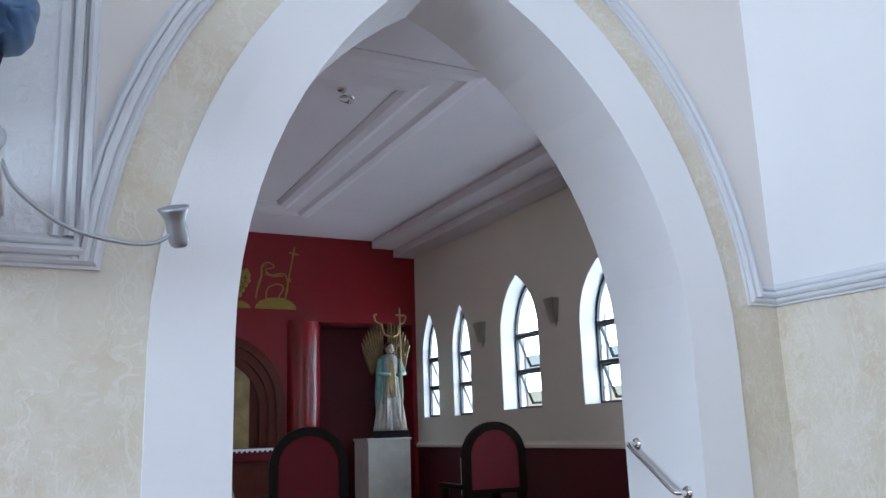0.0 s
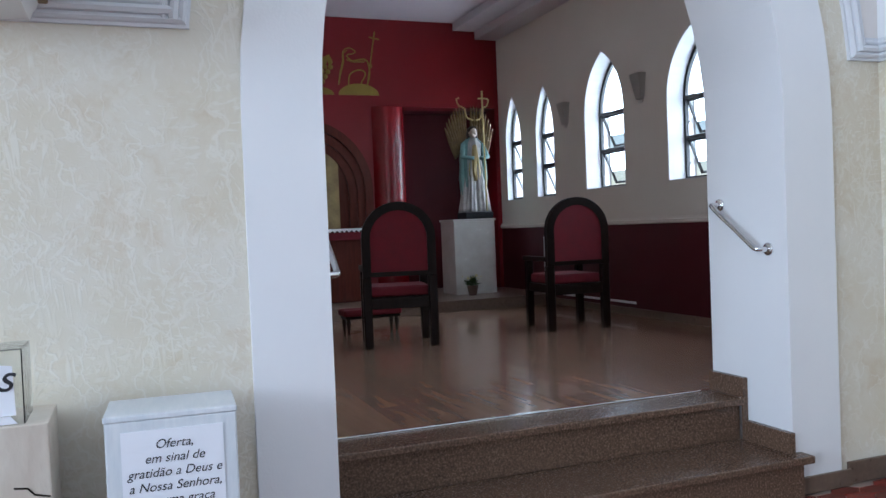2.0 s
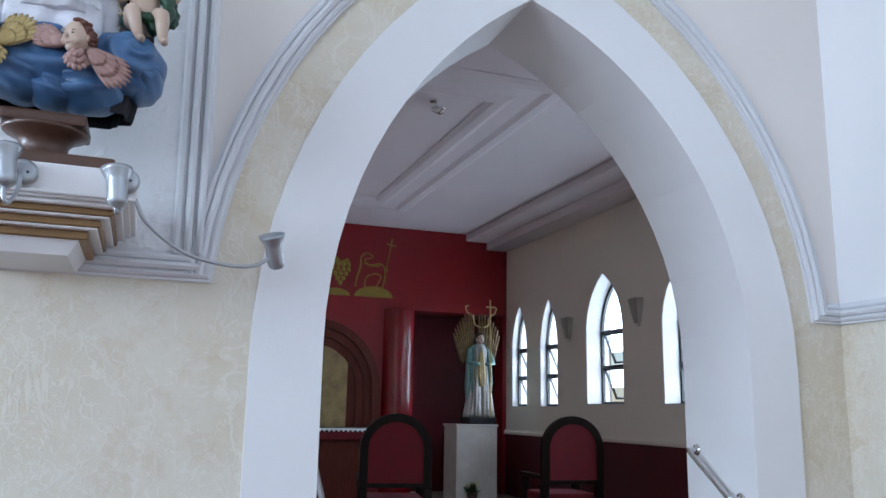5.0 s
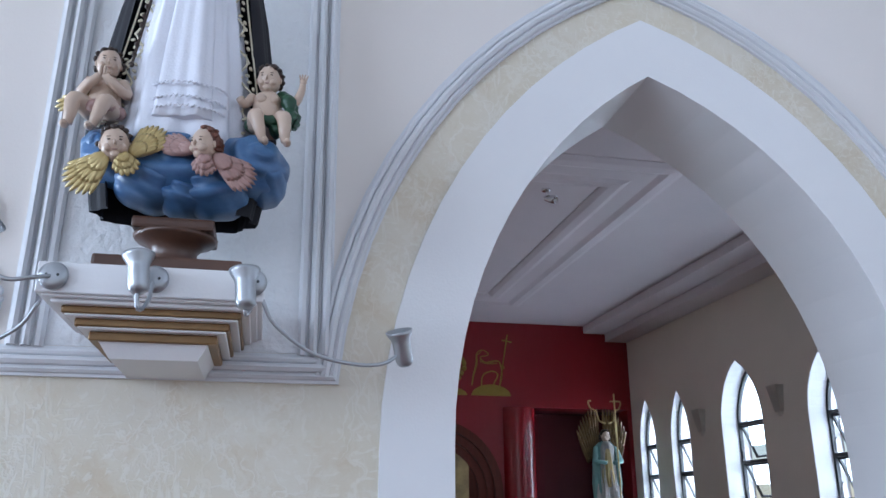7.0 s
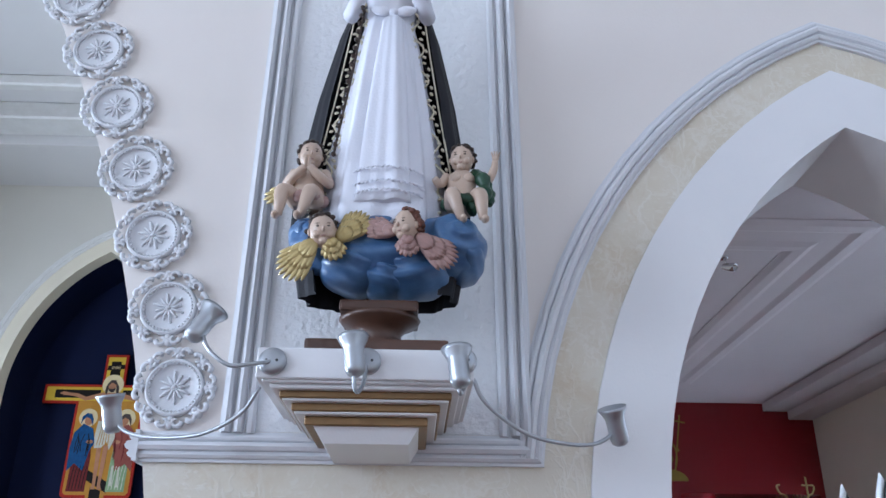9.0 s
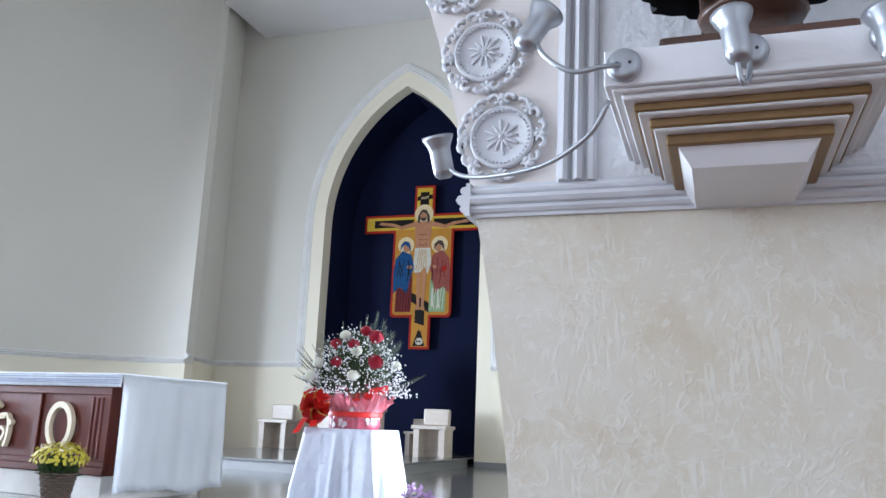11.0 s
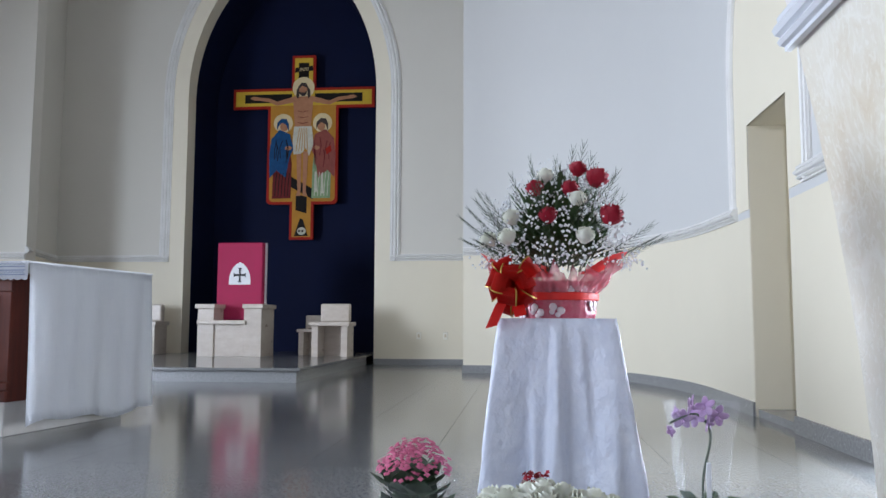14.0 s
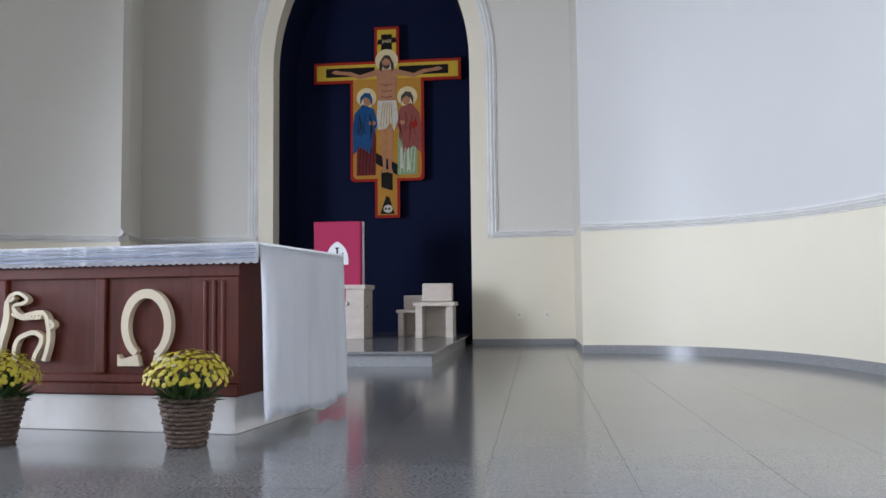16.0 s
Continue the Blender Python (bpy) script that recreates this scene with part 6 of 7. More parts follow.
def chrysanthemum(at, label, seed):
    random.seed(seed)
    ob = thing("potted_chrysanthemum", label, "potted flowers", at, group="yellow chrysanthemums before the altar")
    bk = part("basket", lathe([(0.072, 0.0), (0.076, 0.01), (0.118, 0.225), (0.112, 0.225), (0.072, 0.02), (0.0, 0.02)], 24, cap=False), WICKER, ob, "brown woven wicker basket")
    bm = bmesh.new()
    for k in range(11):
        z = 0.012 + 0.0205 * k
        r = 0.079 + 0.042 * z / 0.225
        pts = [(r * (1 + 0.07 * math.sin(10 * 2 * math.pi * i / 96 + math.pi * k)) * math.cos(2 * math.pi * i / 96), r * (1 + 0.07 * math.sin(10 * 2 * math.pi * i / 96 + math.pi * k)) * math.sin(2 * math.pi * i / 96), z) for i in range(97)]
        tube(pts, 0.0095, 5, bm)
    part("weave", bm, WICKER, bk, smooth=True)
    for k in range(20):
        a = 2 * math.pi * (k + 0.5) / 20
        part("stake", tube([(0.078 * math.cos(a), 0.078 * math.sin(a), 0.002), (0.122 * math.cos(a), 0.122 * math.sin(a), 0.232)], 0.005, 5), WICKER, bk)
    bm = bmesh.new()
    for i in range(150):
        a, e = random.uniform(0, 6.28), random.uniform(-0.35, 0.9)
        r0, r1 = 0.06, random.uniform(0.13, 0.205)
        leaf(bm, (r0 * math.cos(a), r0 * math.sin(a), 0.2), (r1 * math.cos(e) * math.cos(a + 0.2), r1 * math.cos(e) * math.sin(a + 0.2), 0.25 + 0.16 * math.sin(e)), 0.014, 0.008)
    part("foliage", bm, LEAF, ob)
    bm = bmesh.new()
    for i in range(340):
        a = i * 2.39996
        h = 1 - 1.05 * (i + 0.5) / 340
        rr = math.sqrt(max(0, 1 - h * h))
        n = Vector((rr * math.cos(a), rr * math.sin(a), 0.25 + h))
        c = Vector((0.188 * rr * math.cos(a), 0.188 * rr * math.sin(a), 0.30 + 0.135 * h)) + Vector((random.uniform(-1, 1), random.uniform(-1, 1), random.uniform(-1, 1))) * 0.018
        daisy(bm, c, random.uniform(0.012, 0.0185), n)
    part("blossoms", bm, YELLOW, ob, "dense yellow blossoms")
    return ob


chrysanthemum((-5.15, 5.44, FP), "yellow chrysanthemum in a wicker basket before the omega", 3)
chrysanthemum((-6.11, 5.44, FP), "yellow chrysanthemum in a wicker basket before the lamb", 8)
chrysanthemum((-7.1, 5.44, FP), "yellow chrysanthemum in a wicker basket at the altar's far end", 12)

# draped stand with the large arrangement
TX, TY, TZ = -2.10, 3.86, 1.44
ds = thing("draped_stand", "square stand under a white crushed velvet cloth", "draped stand", (TX, TY, FP))


def drape(half, zt, flare, n=160, m=22, seed=0.0):
    bm = bmesh.new()
    rows = []
    for j in range(m + 1):
        u = j / m
        row = []
        for i in range(n):
            a = 2 * math.pi * i / n
            k = 1 / max(abs(math.cos(a)), abs(math.sin(a)))
            k = min(k, 1.39)
            sq = half * (k * (1 - 0.25 * u) + 0.25 * u * 1.12)
            ridge = lambda q: 1 - 2 * abs(math.sin(q)) ** 0.75
            fold = (0.020 * ridge(4.5 * a + 0.7 + seed + 0.9 * u) + 0.011 * ridge(8 * a + 0.4 - 1.1 * u) + 0.007 * math.sin(21 * a + 2.0 + 3 * u)) * (u ** 0.7) * 1.35
            corner = 0.055 * max(0.0, math.cos(4 * (a - math.pi / 4))) ** 3 * u ** 0.8
            lean = 0.03 * u * math.cos(a)
            r = sq + flare * 0.75 * u ** 0.9 + fold + corner + lean
            z = zt * (1 - u) + 0.004 + (0.0 if j else 0.0)
            row.append(bm.verts.new((r * math.cos(a), r * math.sin(a), z)))
        rows.append(row)
    for a, b in zip(rows, rows[1:]):
        for i in range(n):
            bm.faces.new((a[i], b[i], b[(i + 1) % n], a[(i + 1) % n])).smooth = True
    bm.faces.new(rows[0])
    bmesh.ops.recalc_face_normals(bm, faces=bm.faces)
    return bm


part("cloth", drape(0.16, TZ - FP, 0.085), SATIN, ds)
part("table", box(-0.125, 0.125, -0.125, 0.125, 0.0, TZ - FP - 0.012, 0.004), MARBLE, ds, "stand hidden under the cloth")

FOIL = mat("red_cellophane", (0.52, 0.03, 0.075), 0.14, (0.66, 0.24, 0.30), 14, 0.5, 22, coat=0.5)
FRILL = mat("pink_clear_cellophane", (0.74, 0.34, 0.38), 0.12, (0.62, 0.10, 0.14), 11, 0.6, 20, coat=0.4)
FRILL.node_tree.nodes["Principled BSDF"].inputs["Alpha"].default_value = 0.6
RIBBON = mat("red_satin_ribbon", (0.80, 0.022, 0.014), 0.45, (0.68, 0.014, 0.010), 12, 0.05, 60)
REDROSE = mat("red_rose_petals", (0.40, 0.006, 0.028), 0.6, (0.28, 0.004, 0.018), 30, 0.1, 90)
WHITEROSE = mat("white_rose_petals", (0.84, 0.84, 0.76), 0.6, (0.78, 0.79, 0.66), 30, 0.1, 90)
BREATH = mat("white_tiny_blossoms", (0.78, 0.79, 0.80), 0.7)
TWIG = mat("grey_green_twigs", (0.07, 0.095, 0.055), 0.6, (0.04, 0.055, 0.03), 20, 0.1, 90)


def rose(bm, c, r, nrm, seed):
    """Petals in whorls round a bud."""
    rnd = random.Random(seed)
    m = Matrix.Translation(c) @ Vector(nrm).normalized().to_track_quat("Z", "Y").to_matrix().to_4x4()
    for ring, (n, rad, top, open_) in enumerate(((3, 0.36, 1.12, 0.0), (4, 0.58, 1.06, 0.05), (5, 0.80, 0.98, 0.12), (5, 0.95, 0.80, 0.24))):
        for k in range(n):
            a0 = 2 * math.pi * (k + 0.37 * ring) / n
            w = 2 * math.pi / n * 0.75
            grid = []
            for j in range(5):
                t = j / 4
                rr = r * rad * (0.35 + 0.65 * math.sin(min(1.0, t * 1.25) * math.pi / 2)) + r * open_ * t * t * 0.45
                row = []
                for i in range(5):
                    s = i / 4 - 0.5
                    a = a0 + s * w * 2 * (0.6 + 0.4 * math.sin(t * math.pi))
                    row.append(bm.verts.new(m @ Vector((rr * math.cos(a), rr * math.sin(a), r * (-0.75 + 1.55 * t * top - 0.5 * s * s * t - 0.12 * open_ * t * t * 3 + rnd.uniform(-0.02, 0.02))))))
                grid.append(row)
            for a, b in zip(grid, grid[1:]):
                for i in range(4):
                    bm.faces.new((a[i], a[i + 1], b[i + 1], b[i])).smooth = True


def frond(bm, base, tip, r=0.0016, tw=9, spread=0.045):
    base, tip = Vector(base), Vector(tip)
    d = tip - base
    tube([base, base + d * 0.5 + Vector((0, 0, 0.01)), tip], [r, r * 0.8, r * 0.4], 4, bm)
    for k in range(tw):
        t = 0.35 + 0.65 * k / tw
        p = base + d * t
        for s in (-1, 1):
            q = p + d.normalized() * spread * 0.7 + d.cross(Vector((0.3, 0.2, 1))).normalized() * s * spread * (1.15 - t)
            tube([p, q], [r * 0.7, r * 0.3], 3, bm)


def arrangement(at):
    random.seed(21)
    ob = thing("flower_arrangement", "red and white rose arrangement in red cellophane with bow", "flower arrangement", at)
    wob = lambda a, z: 1 + 0.05 * math.sin(13 * a + 20 * z) * min(1, z * 9) + 0.03 * math.sin(29 * a) + (0.16 * math.sin(3 * a + 0.5) if z > 0.13 else 0)
    bm = lathe([(0.105, 0.0), (0.112, 0.02), (0.112, 0.06), (0.116, 0.09), (0.112, 0.11), (0.0, 0.11)], 72, wob=wob, cap=False)
    wr = part("wrapping", bm, FOIL, ob, "shiny red cellophane wrapping with pale butterflies", smooth=True)
    PALE = mat("pale_print", (0.72, 0.60, 0.62), 0.4)
    for k in range(12):
        a = k * 0.52 + random.uniform(-0.1, 0.1)
        zz = random.uniform(0.015, 0.085)
        bm = bmesh.new()
        for s in (-1, 1):
            ellipsoid(bm, (s * 0.012, 0, 0.006), (0.012, 0.0018, 0.011), 8, 5)
            ellipsoid(bm, (s * 0.009, 0, -0.008), (0.008, 0.0018, 0.008), 8, 5)
        b = part("butterfly_print", bm, PALE, wr)
        rr = 0.116
        b.matrix_local = pose(rr * math.cos(a), rr * math.sin(a), zz, 0, random.uniform(-40, 40), math.degrees(a) + 90)
    # crumpled upper sheet that flares in uneven corners
    peaks = ((3.25, 1.0), (4.55, 0.45), (5.75, 0.85), (0.75, 0.6), (2.0, 0.8))
    bm = bmesh.new()
    rows = []
    for j in range(9):
        u = j / 8
        row = []
        for i in range(110):
            a = 2 * math.pi * i / 110
            pk = max(q * max(0.0, 1 - abs((a - c + math.pi) % (2 * math.pi) - math.pi) / 0.55) for c, q in peaks)
            r = 0.113 + (0.022 + 0.075 * pk) * u ** 1.2 + u * (0.013 * math.sin(13 * a + 6 * u) + 0.009 * math.sin(29 * a + 2 + 4 * u) + 0.005 * math.sin(53 * a))
            zz = 0.07 + 0.05 * u + 0.06 * pk * u * u + 0.018 * u * math.sin(19 * a + 1) + 0.010 * u * math.sin(37 * a)
            row.append(bm.verts.new((r * math.cos(a), r * math.sin(a), zz)))
        rows.append(row)
    for r0, r1 in zip(rows, rows[1:]):
        for i in range(110):
            bm.faces.new((r0[i], r0[(i + 1) % 110], r1[(i + 1) % 110], r1[i])).smooth = True
    bmesh.ops.solidify(bm, geom=bm.faces[:], thickness=0.001)
    part("frill", bm, FRILL, wr, "crumpled clear pink cellophane edge").visible_shadow = False
    # folded red tissue inside the sheet
    for c in (3.2, 5.65, 1.9):
        bm = bmesh.new()
        m0 = [bm.verts.new((q * math.cos(c + o), q * math.sin(c + o), zz)) for q, o, zz in ((0.11, -0.35, 0.13), (0.205, -0.22, 0.175), (0.225, 0.12, 0.195), (0.19, 0.3, 0.17), (0.11, 0.4, 0.13))]
        bm.faces.new(m0)
        bmesh.ops.solidify(bm, geom=bm.faces[:], thickness=0.002)
        part("tissue", bm, RIBBON, wr, "red tissue corner")
    # ribbon bow on the side towards the nave
    bm = bmesh.new()
    bc = Vector((-0.125, -0.125, 0.095))
    loops = [(k, 2 * math.pi * (k + random.uniform(-0.25, 0.25)) / 7, random.uniform(0.055, 0.085), random.uniform(-0.9, 0.1)) for k in range(7)] + [(k, 0.4 + 1.3 * k, 0.045, -1.2) for k in range(4)]
    edges = []
    for k, a, ln, fw in loops:
        dirv = Vector((math.cos(a), fw, math.sin(a)))
        side = dirv.cross(Vector((0.2, 1, 0.1))).normalized() * 0.02
        loop = [bc + dirv * ln * math.sin(t * math.pi) ** 0.7 + side.cross(dirv).normalized() * 0.026 * math.sin(2 * math.pi * t) + Vector((0, -0.01, 0)) for t in [i / 12 for i in range(13)]]
        vs = [(bm.verts.new(p - side * (0.35 + math.sin(i / 12 * math.pi))), bm.verts.new(p + side * (0.35 + math.sin(i / 12 * math.pi)))) for i, p in enumerate(loop)]
        edges.append([p + side * (0.33 + math.sin(i / 12 * math.pi)) for i, p in enumerate(loop)])
        for (a1, b1), (a2, b2) in zip(vs, vs[1:]):
            bm.faces.new((a1, b1, b2, a2)).smooth = True
    for dx, drop in ((-0.035, 0.115), (0.012, 0.085)):
        p0, p1, p2 = bc, bc + Vector((dx, -0.05, -0.055)), bc + Vector((dx * 1.7, -0.075, -drop))
        w = Vector((0.016, 0, 0.004))
        vs = [(bm.verts.new(p - w), bm.verts.new(p + w)) for p in (p0, p1, p2)]
        for (a1, b1), (a2, b2) in zip(vs, vs[1:]):
            bm.faces.new((a1, b1, b2, a2))
    bmesh.ops.solidify(bm, geom=bm.faces[:], thickness=0.0015)
    bw = part("bow", bm, RIBBON, ob, "red satin bow with gold edges")
    bm = bmesh.new()
    for e in edges:
        tube(e[1:-1], 0.0023, 4, bm)
    part("gold_edging", bm, GOLD, bw)
    # red band round the wrapping
    part("ribbon_band", lathe([(0.118, 0.055), (0.121, 0.058), (0.121, 0.075), (0.118, 0.078)], 48, cap=False), RIBBON, ob)
    # dark greenery and wispy fronds
    bm = bmesh.new()
    for k in range(420):
        a, e = random.uniform(0, 6.28), random.uniform(0.0, 1.5)
        r1 = random.uniform(0.12, 0.215)
        tip = (r1 * math.cos(e) * math.cos(a), r1 * math.cos(e) * math.sin(a), 0.17 + r1 * 1.35 * math.sin(e))
        leaf(bm, (tip[0] * 0.5, tip[1] * 0.5, 0.13 + (tip[2] - 0.13) * 0.6), tip, 0.012, 0.004)
    part("greenery", bm, LEAF, ob)
    bm = bmesh.new()
    for k in range(34):
        a, e = random.uniform(0, 6.28), random.uniform(0.05, 1.45)
        r1 = random.uniform(0.22, 0.27) + 0.045 * math.cos(e) ** 2
        tip = (r1 * math.cos(e) * math.cos(a), r1 * math.cos(e) * math.sin(a), 0.16 + r1 * 1.25 * math.sin(e))
        frond(bm, (tip[0] * 0.35, tip[1] * 0.35, 0.14), tip)
    for tip in ((0.085, 0.0, 0.525), (0.05, -0.04, 0.50), (0.11, 0.02, 0.49), (0.0, 0.0, 0.475), (0.17, -0.02, 0.42), (-0.07, 0.02, 0.45)):
        frond(bm, (tip[0] * 0.4, tip[1], 0.26), tip)
    part("fronds", bm, TWIG, ob)
    bm = bmesh.new()
    for k in range(2100):
        a, e = random.uniform(0, 6.28), 1.45 * random.random() ** 1.3 - 0.05
        r1 = random.uniform(0.15, 0.235) * (1.06 - 0.10 * math.sin(2 * e)) * (1.0 if random.random() < 0.8 else 1.1)
        p = Vector((r1 * math.cos(e) * math.cos(a), r1 * math.cos(e) * math.sin(a), 0.165 + r1 * 1.2 * math.sin(e)))
        t = bmesh.new()
        bmesh.ops.create_icosphere(t, subdivisions=1, radius=random.uniform(0.0026, 0.0052))
        merge(bm, t, Matrix.Translation(p))
    tagged(part("tiny_blossoms", bm, BREATH, ob, "cloud of tiny white blossoms"), kind="stuff")
    spots = [(0.06, -0.06, 0.432, 1), (0.113, -0.07, 0.403, 1), (0.034, -0.12, 0.364, 1), (0.144, -0.13, 0.287, 1), (-0.029, -0.15, 0.285, 1), (-0.063, -0.10, 0.37, 1), (-0.02, 0.13, 0.33, 1), (-0.034, -0.07, 0.41, 0), (0.052, -0.13, 0.335, 0), (-0.13, -0.12, 0.285, 0), (-0.195, -0.10, 0.222, 0), (-0.14, -0.17, 0.224, 0), (0.068, -0.18, 0.225, 0), (0.14, 0.10, 0.29, 0), (-0.10, 0.14, 0.26, 0)]
    for i, (x, y, zz, red) in enumerate(spots):
        bm = bmesh.new()
        rose(bm, (x, y * 1.1, zz), (0.034 if i in (3, 1) else 0.026), (x * 0.9, y * 0.5 - 0.03, 0.24), i)
        part("red_rose" if red else "white_rose", bm, REDROSE if red else WHITEROSE, ob, "red rose" if red else "white rose", smooth=True)
        bm = tube([(x, y, zz - 0.02), (x * 0.6, y * 0.6, 0.16)], 0.003, 5)
        part("stem", bm, LEAF, ob)
    return ob


arrangement((TX + 0.005, TY, TZ))

# low pots at the foot of the stand
CELLO = mat("clear_cellophane", (0.9, 0.93, 0.94), 0.1)
CELLO.node_tree.nodes["Principled BSDF"].inputs["Alpha"].default_value = 0.08
PINK = mat("pink_petals", (0.66, 0.17, 0.29), 0.6, (0.52, 0.09, 0.18), 30, 0.1, 90)
LILAC = mat("lilac_petals", (0.56, 0.38, 0.60), 0.6, (0.44, 0.25, 0.50), 20, 0.1, 90)
BROAD = mat("broad_green_leaves", (0.11, 0.17, 0.10), 0.45, (0.06, 0.11, 0.06), 15, 0.1, 60)
random.seed(5)
kl = thing("kalanchoe", "pink flowering kalanchoe with broad leaves in clear wrap", "potted flowers", (-2.50, 3.77, FP))
part("pot", lathe([(0.045, 0.0), (0.06, 0.10), (0.056, 0.10), (0.0, 0.09)], 20, cap=False), WICKER, kl, smooth=True)
bm = bmesh.new()
for k in range(34):
    a = k * 2.4
    r = 0.07 + 0.06 * random.random()
    zz = 0.12 + 0.11 * random.random()
    leaf(bm, (0.02 * math.cos(a), 0.02 * math.sin(a), zz - 0.03), (r * math.cos(a), r * math.sin(a), zz + 0.025), 0.05, -0.008)
part("foliage", bm, BROAD, kl)
bm = bmesh.new()
for k in range(420):
    a, q = random.uniform(0, 6.28), math.sqrt(random.random())
    c = Vector((0.105 * q * math.cos(a), 0.105 * q * math.sin(a), 0.30 - 0.07 * q * q + random.uniform(-0.03, 0.012)))
    daisy(bm, c, random.uniform(0.0065, 0.010), (c.x * 4, c.y * 4 - 0.2, 0.6), 4)
part("blossoms", bm, PINK, kl, "clusters of small pink blossoms")
wob = lambda a, z: 1 + 0.06 * math.sin(7 * a) + 0.04 * math.sin(15 * a + 9 * z)
part("wrap", lathe([(0.055, 0.0), (0.075, 0.08), (0.11, 0.17), (0.125, 0.205)], 40, wob=wob, cap=False), CELLO, kl, "clear cellophane wrap", smooth=True).visible_shadow = False

rb = thing("rose_bouquet", "low bouquet of white roses with red sprigs before the stand", "bouquet", (-2.15, 3.34, FP + 0.0))
part("holder", lathe([(0.06, 0.0), (0.075, 0.05), (0.07, 0.14), (0.0, 0.14)], 20, cap=False), WICKER, rb, smooth=True)
bm = bmesh.new()
for k in range(70):
    a = random.uniform(0, 6.28)
    r = random.uniform(0.07, 0.15)
    leaf(bm, (0.04 * math.cos(a), 0.04 * math.sin(a), 0.13), (r * math.cos(a), r * 0.8 * math.sin(a), random.uniform(0.14, 0.24)), 0.014, 0.004)
part("foliage", bm, LEAF, rb)
for i in range(14):
    a = i * 2.4
    r = 0.018 * math.sqrt(i) * 1.9
    bm = bmesh.new()
    rose(bm, (r * 1.25 * math.cos(a), r * 0.8 * math.sin(a), 0.25 - r * 0.25), 0.033, (math.cos(a) * r * 5, math.sin(a) * r * 5 - 0.1, 0.8), 40 + i)
    part("white_rose", bm, WHITEROSE, rb, smooth=True)
bm = bmesh.new()
for i in range(40):
    daisy(bm, (-0.02 + random.uniform(-0.03, 0.03), 0.03 + random.uniform(-0.02, 0.02), 0.275 + random.uniform(-0.01, 0.012)), 0.008, (random.uniform(-1, 1), random.uniform(-1, 1), 1), 5)
part("red_sprig", bm, REDROSE, rb, "cluster of tiny red blossoms")

oc = thing("orchid", "lilac orchid in clear wrap on a thin stem", "potted orchid", (-1.715, 3.74, FP))
part("pot", lathe([(0.04, 0.0), (0.055, 0.11), (0.05, 0.11), (0.0, 0.10)], 20, cap=False), CELLO, oc, smooth=True)
bm = bmesh.new()
for k in range(6):
    a = k * 1.05
    leaf(bm, (0, 0, 0.10), (0.10 * math.cos(a), 0.10 * math.sin(a), 0.17), 0.026, 0.02)
part("foliage", bm, LEAF, oc)
part("stem", tube(smooth_curve([(0, 0, 0.1), (0.0, 0, 0.22), (0.02, -0.01, 0.335), (-0.02, -0.02, 0.39), (-0.09, -0.02, 0.365)], 20), 0.0035, 6), TWIG, oc)
for k in range(8):
    bm = bmesh.new()
    t = k / 7
    size = 1.0 if k < 6 else 0.55
    c = Vector((0.035 - 0.125 * t, -0.025 + 0.022 * math.sin(k * 2.6), 0.345 + 0.055 * math.sin(math.pi * (0.15 + 0.75 * t)) + 0.016 * math.cos(k * 3.1)))
    face = Matrix.Rotation(radians(70 * math.sin(k * 1.9)), 4, "Z") @ Matrix.Rotation(radians(22 * math.cos(k * 1.3)), 4, "X")
    for i in range(5):
        a = 2 * math.pi * i / 5 + 0.3 * k
        off = face @ Vector((0.0155 * math.cos(a), 0.004 * (i % 2), 0.0155 * math.sin(a)))
        ellipsoid(bm, c + off * size, (0.0165 * size, 0.003, 0.0105 * size), 8, 5, 0, face @ Matrix.Rotation(-a, 4, "Y"))
    ellipsoid(bm, c + face @ Vector((0, -0.008, -0.004)), (0.006, 0.008, 0.006), 6, 5)
    part("blossom", bm, LILAC, oc, "lilac orchid blossom", smooth=True)
part("wrap", lathe([(0.055, 0.0), (0.06, 0.15), (0.085, 0.36), (0.10, 0.42)], 32, wob=wob, cap=False), CELLO, oc, "clear cellophane wrap", smooth=True).visible_shadow = False
part("ribbon", box(-0.006, 0.006, -0.07, -0.067, 0.17, 0.27, 0.001), CLOTH, oc, "white ribbon")

# wall sockets
PLATE = mat("ivory_socket_plastic", (0.84, 0.80, 0.70), 0.35, (0.80, 0.76, 0.66), 9, 0.0, 60)
for x in (-3.77, -3.36):
    so = thing("wall_socket", "white wall socket low on the cream wall", "socket", (x, EB, 1.245), group="wall sockets")
    part("cover", box(-0.036, 0.036, -0.01, 0.0, -0.055, 0.055, 0.004), PLATE, so)
    part("insert", box(-0.016, 0.016, -0.013, -0.01, -0.024, 0.024, 0.002), IVORY, so)


# ---- the chapel's things ----
# windows: white reveal, steel frame, panes, tilted hoppers
PANE = mat("obscured_window_glass", (0.92, 0.95, 0.97), 0.25)
PANE.node_tree.nodes["Principled BSDF"].inputs["Transmission Weight"].default_value = 1.0
PANE.node_tree.nodes["Principled BSDF"].inputs["IOR"].default_value = 1.05
REVEAL = mat("white_reveal_paint", (0.60, 0.58, 0.57), 0.5, (0.55, 0.53, 0.52), 2, 0.04, 60)


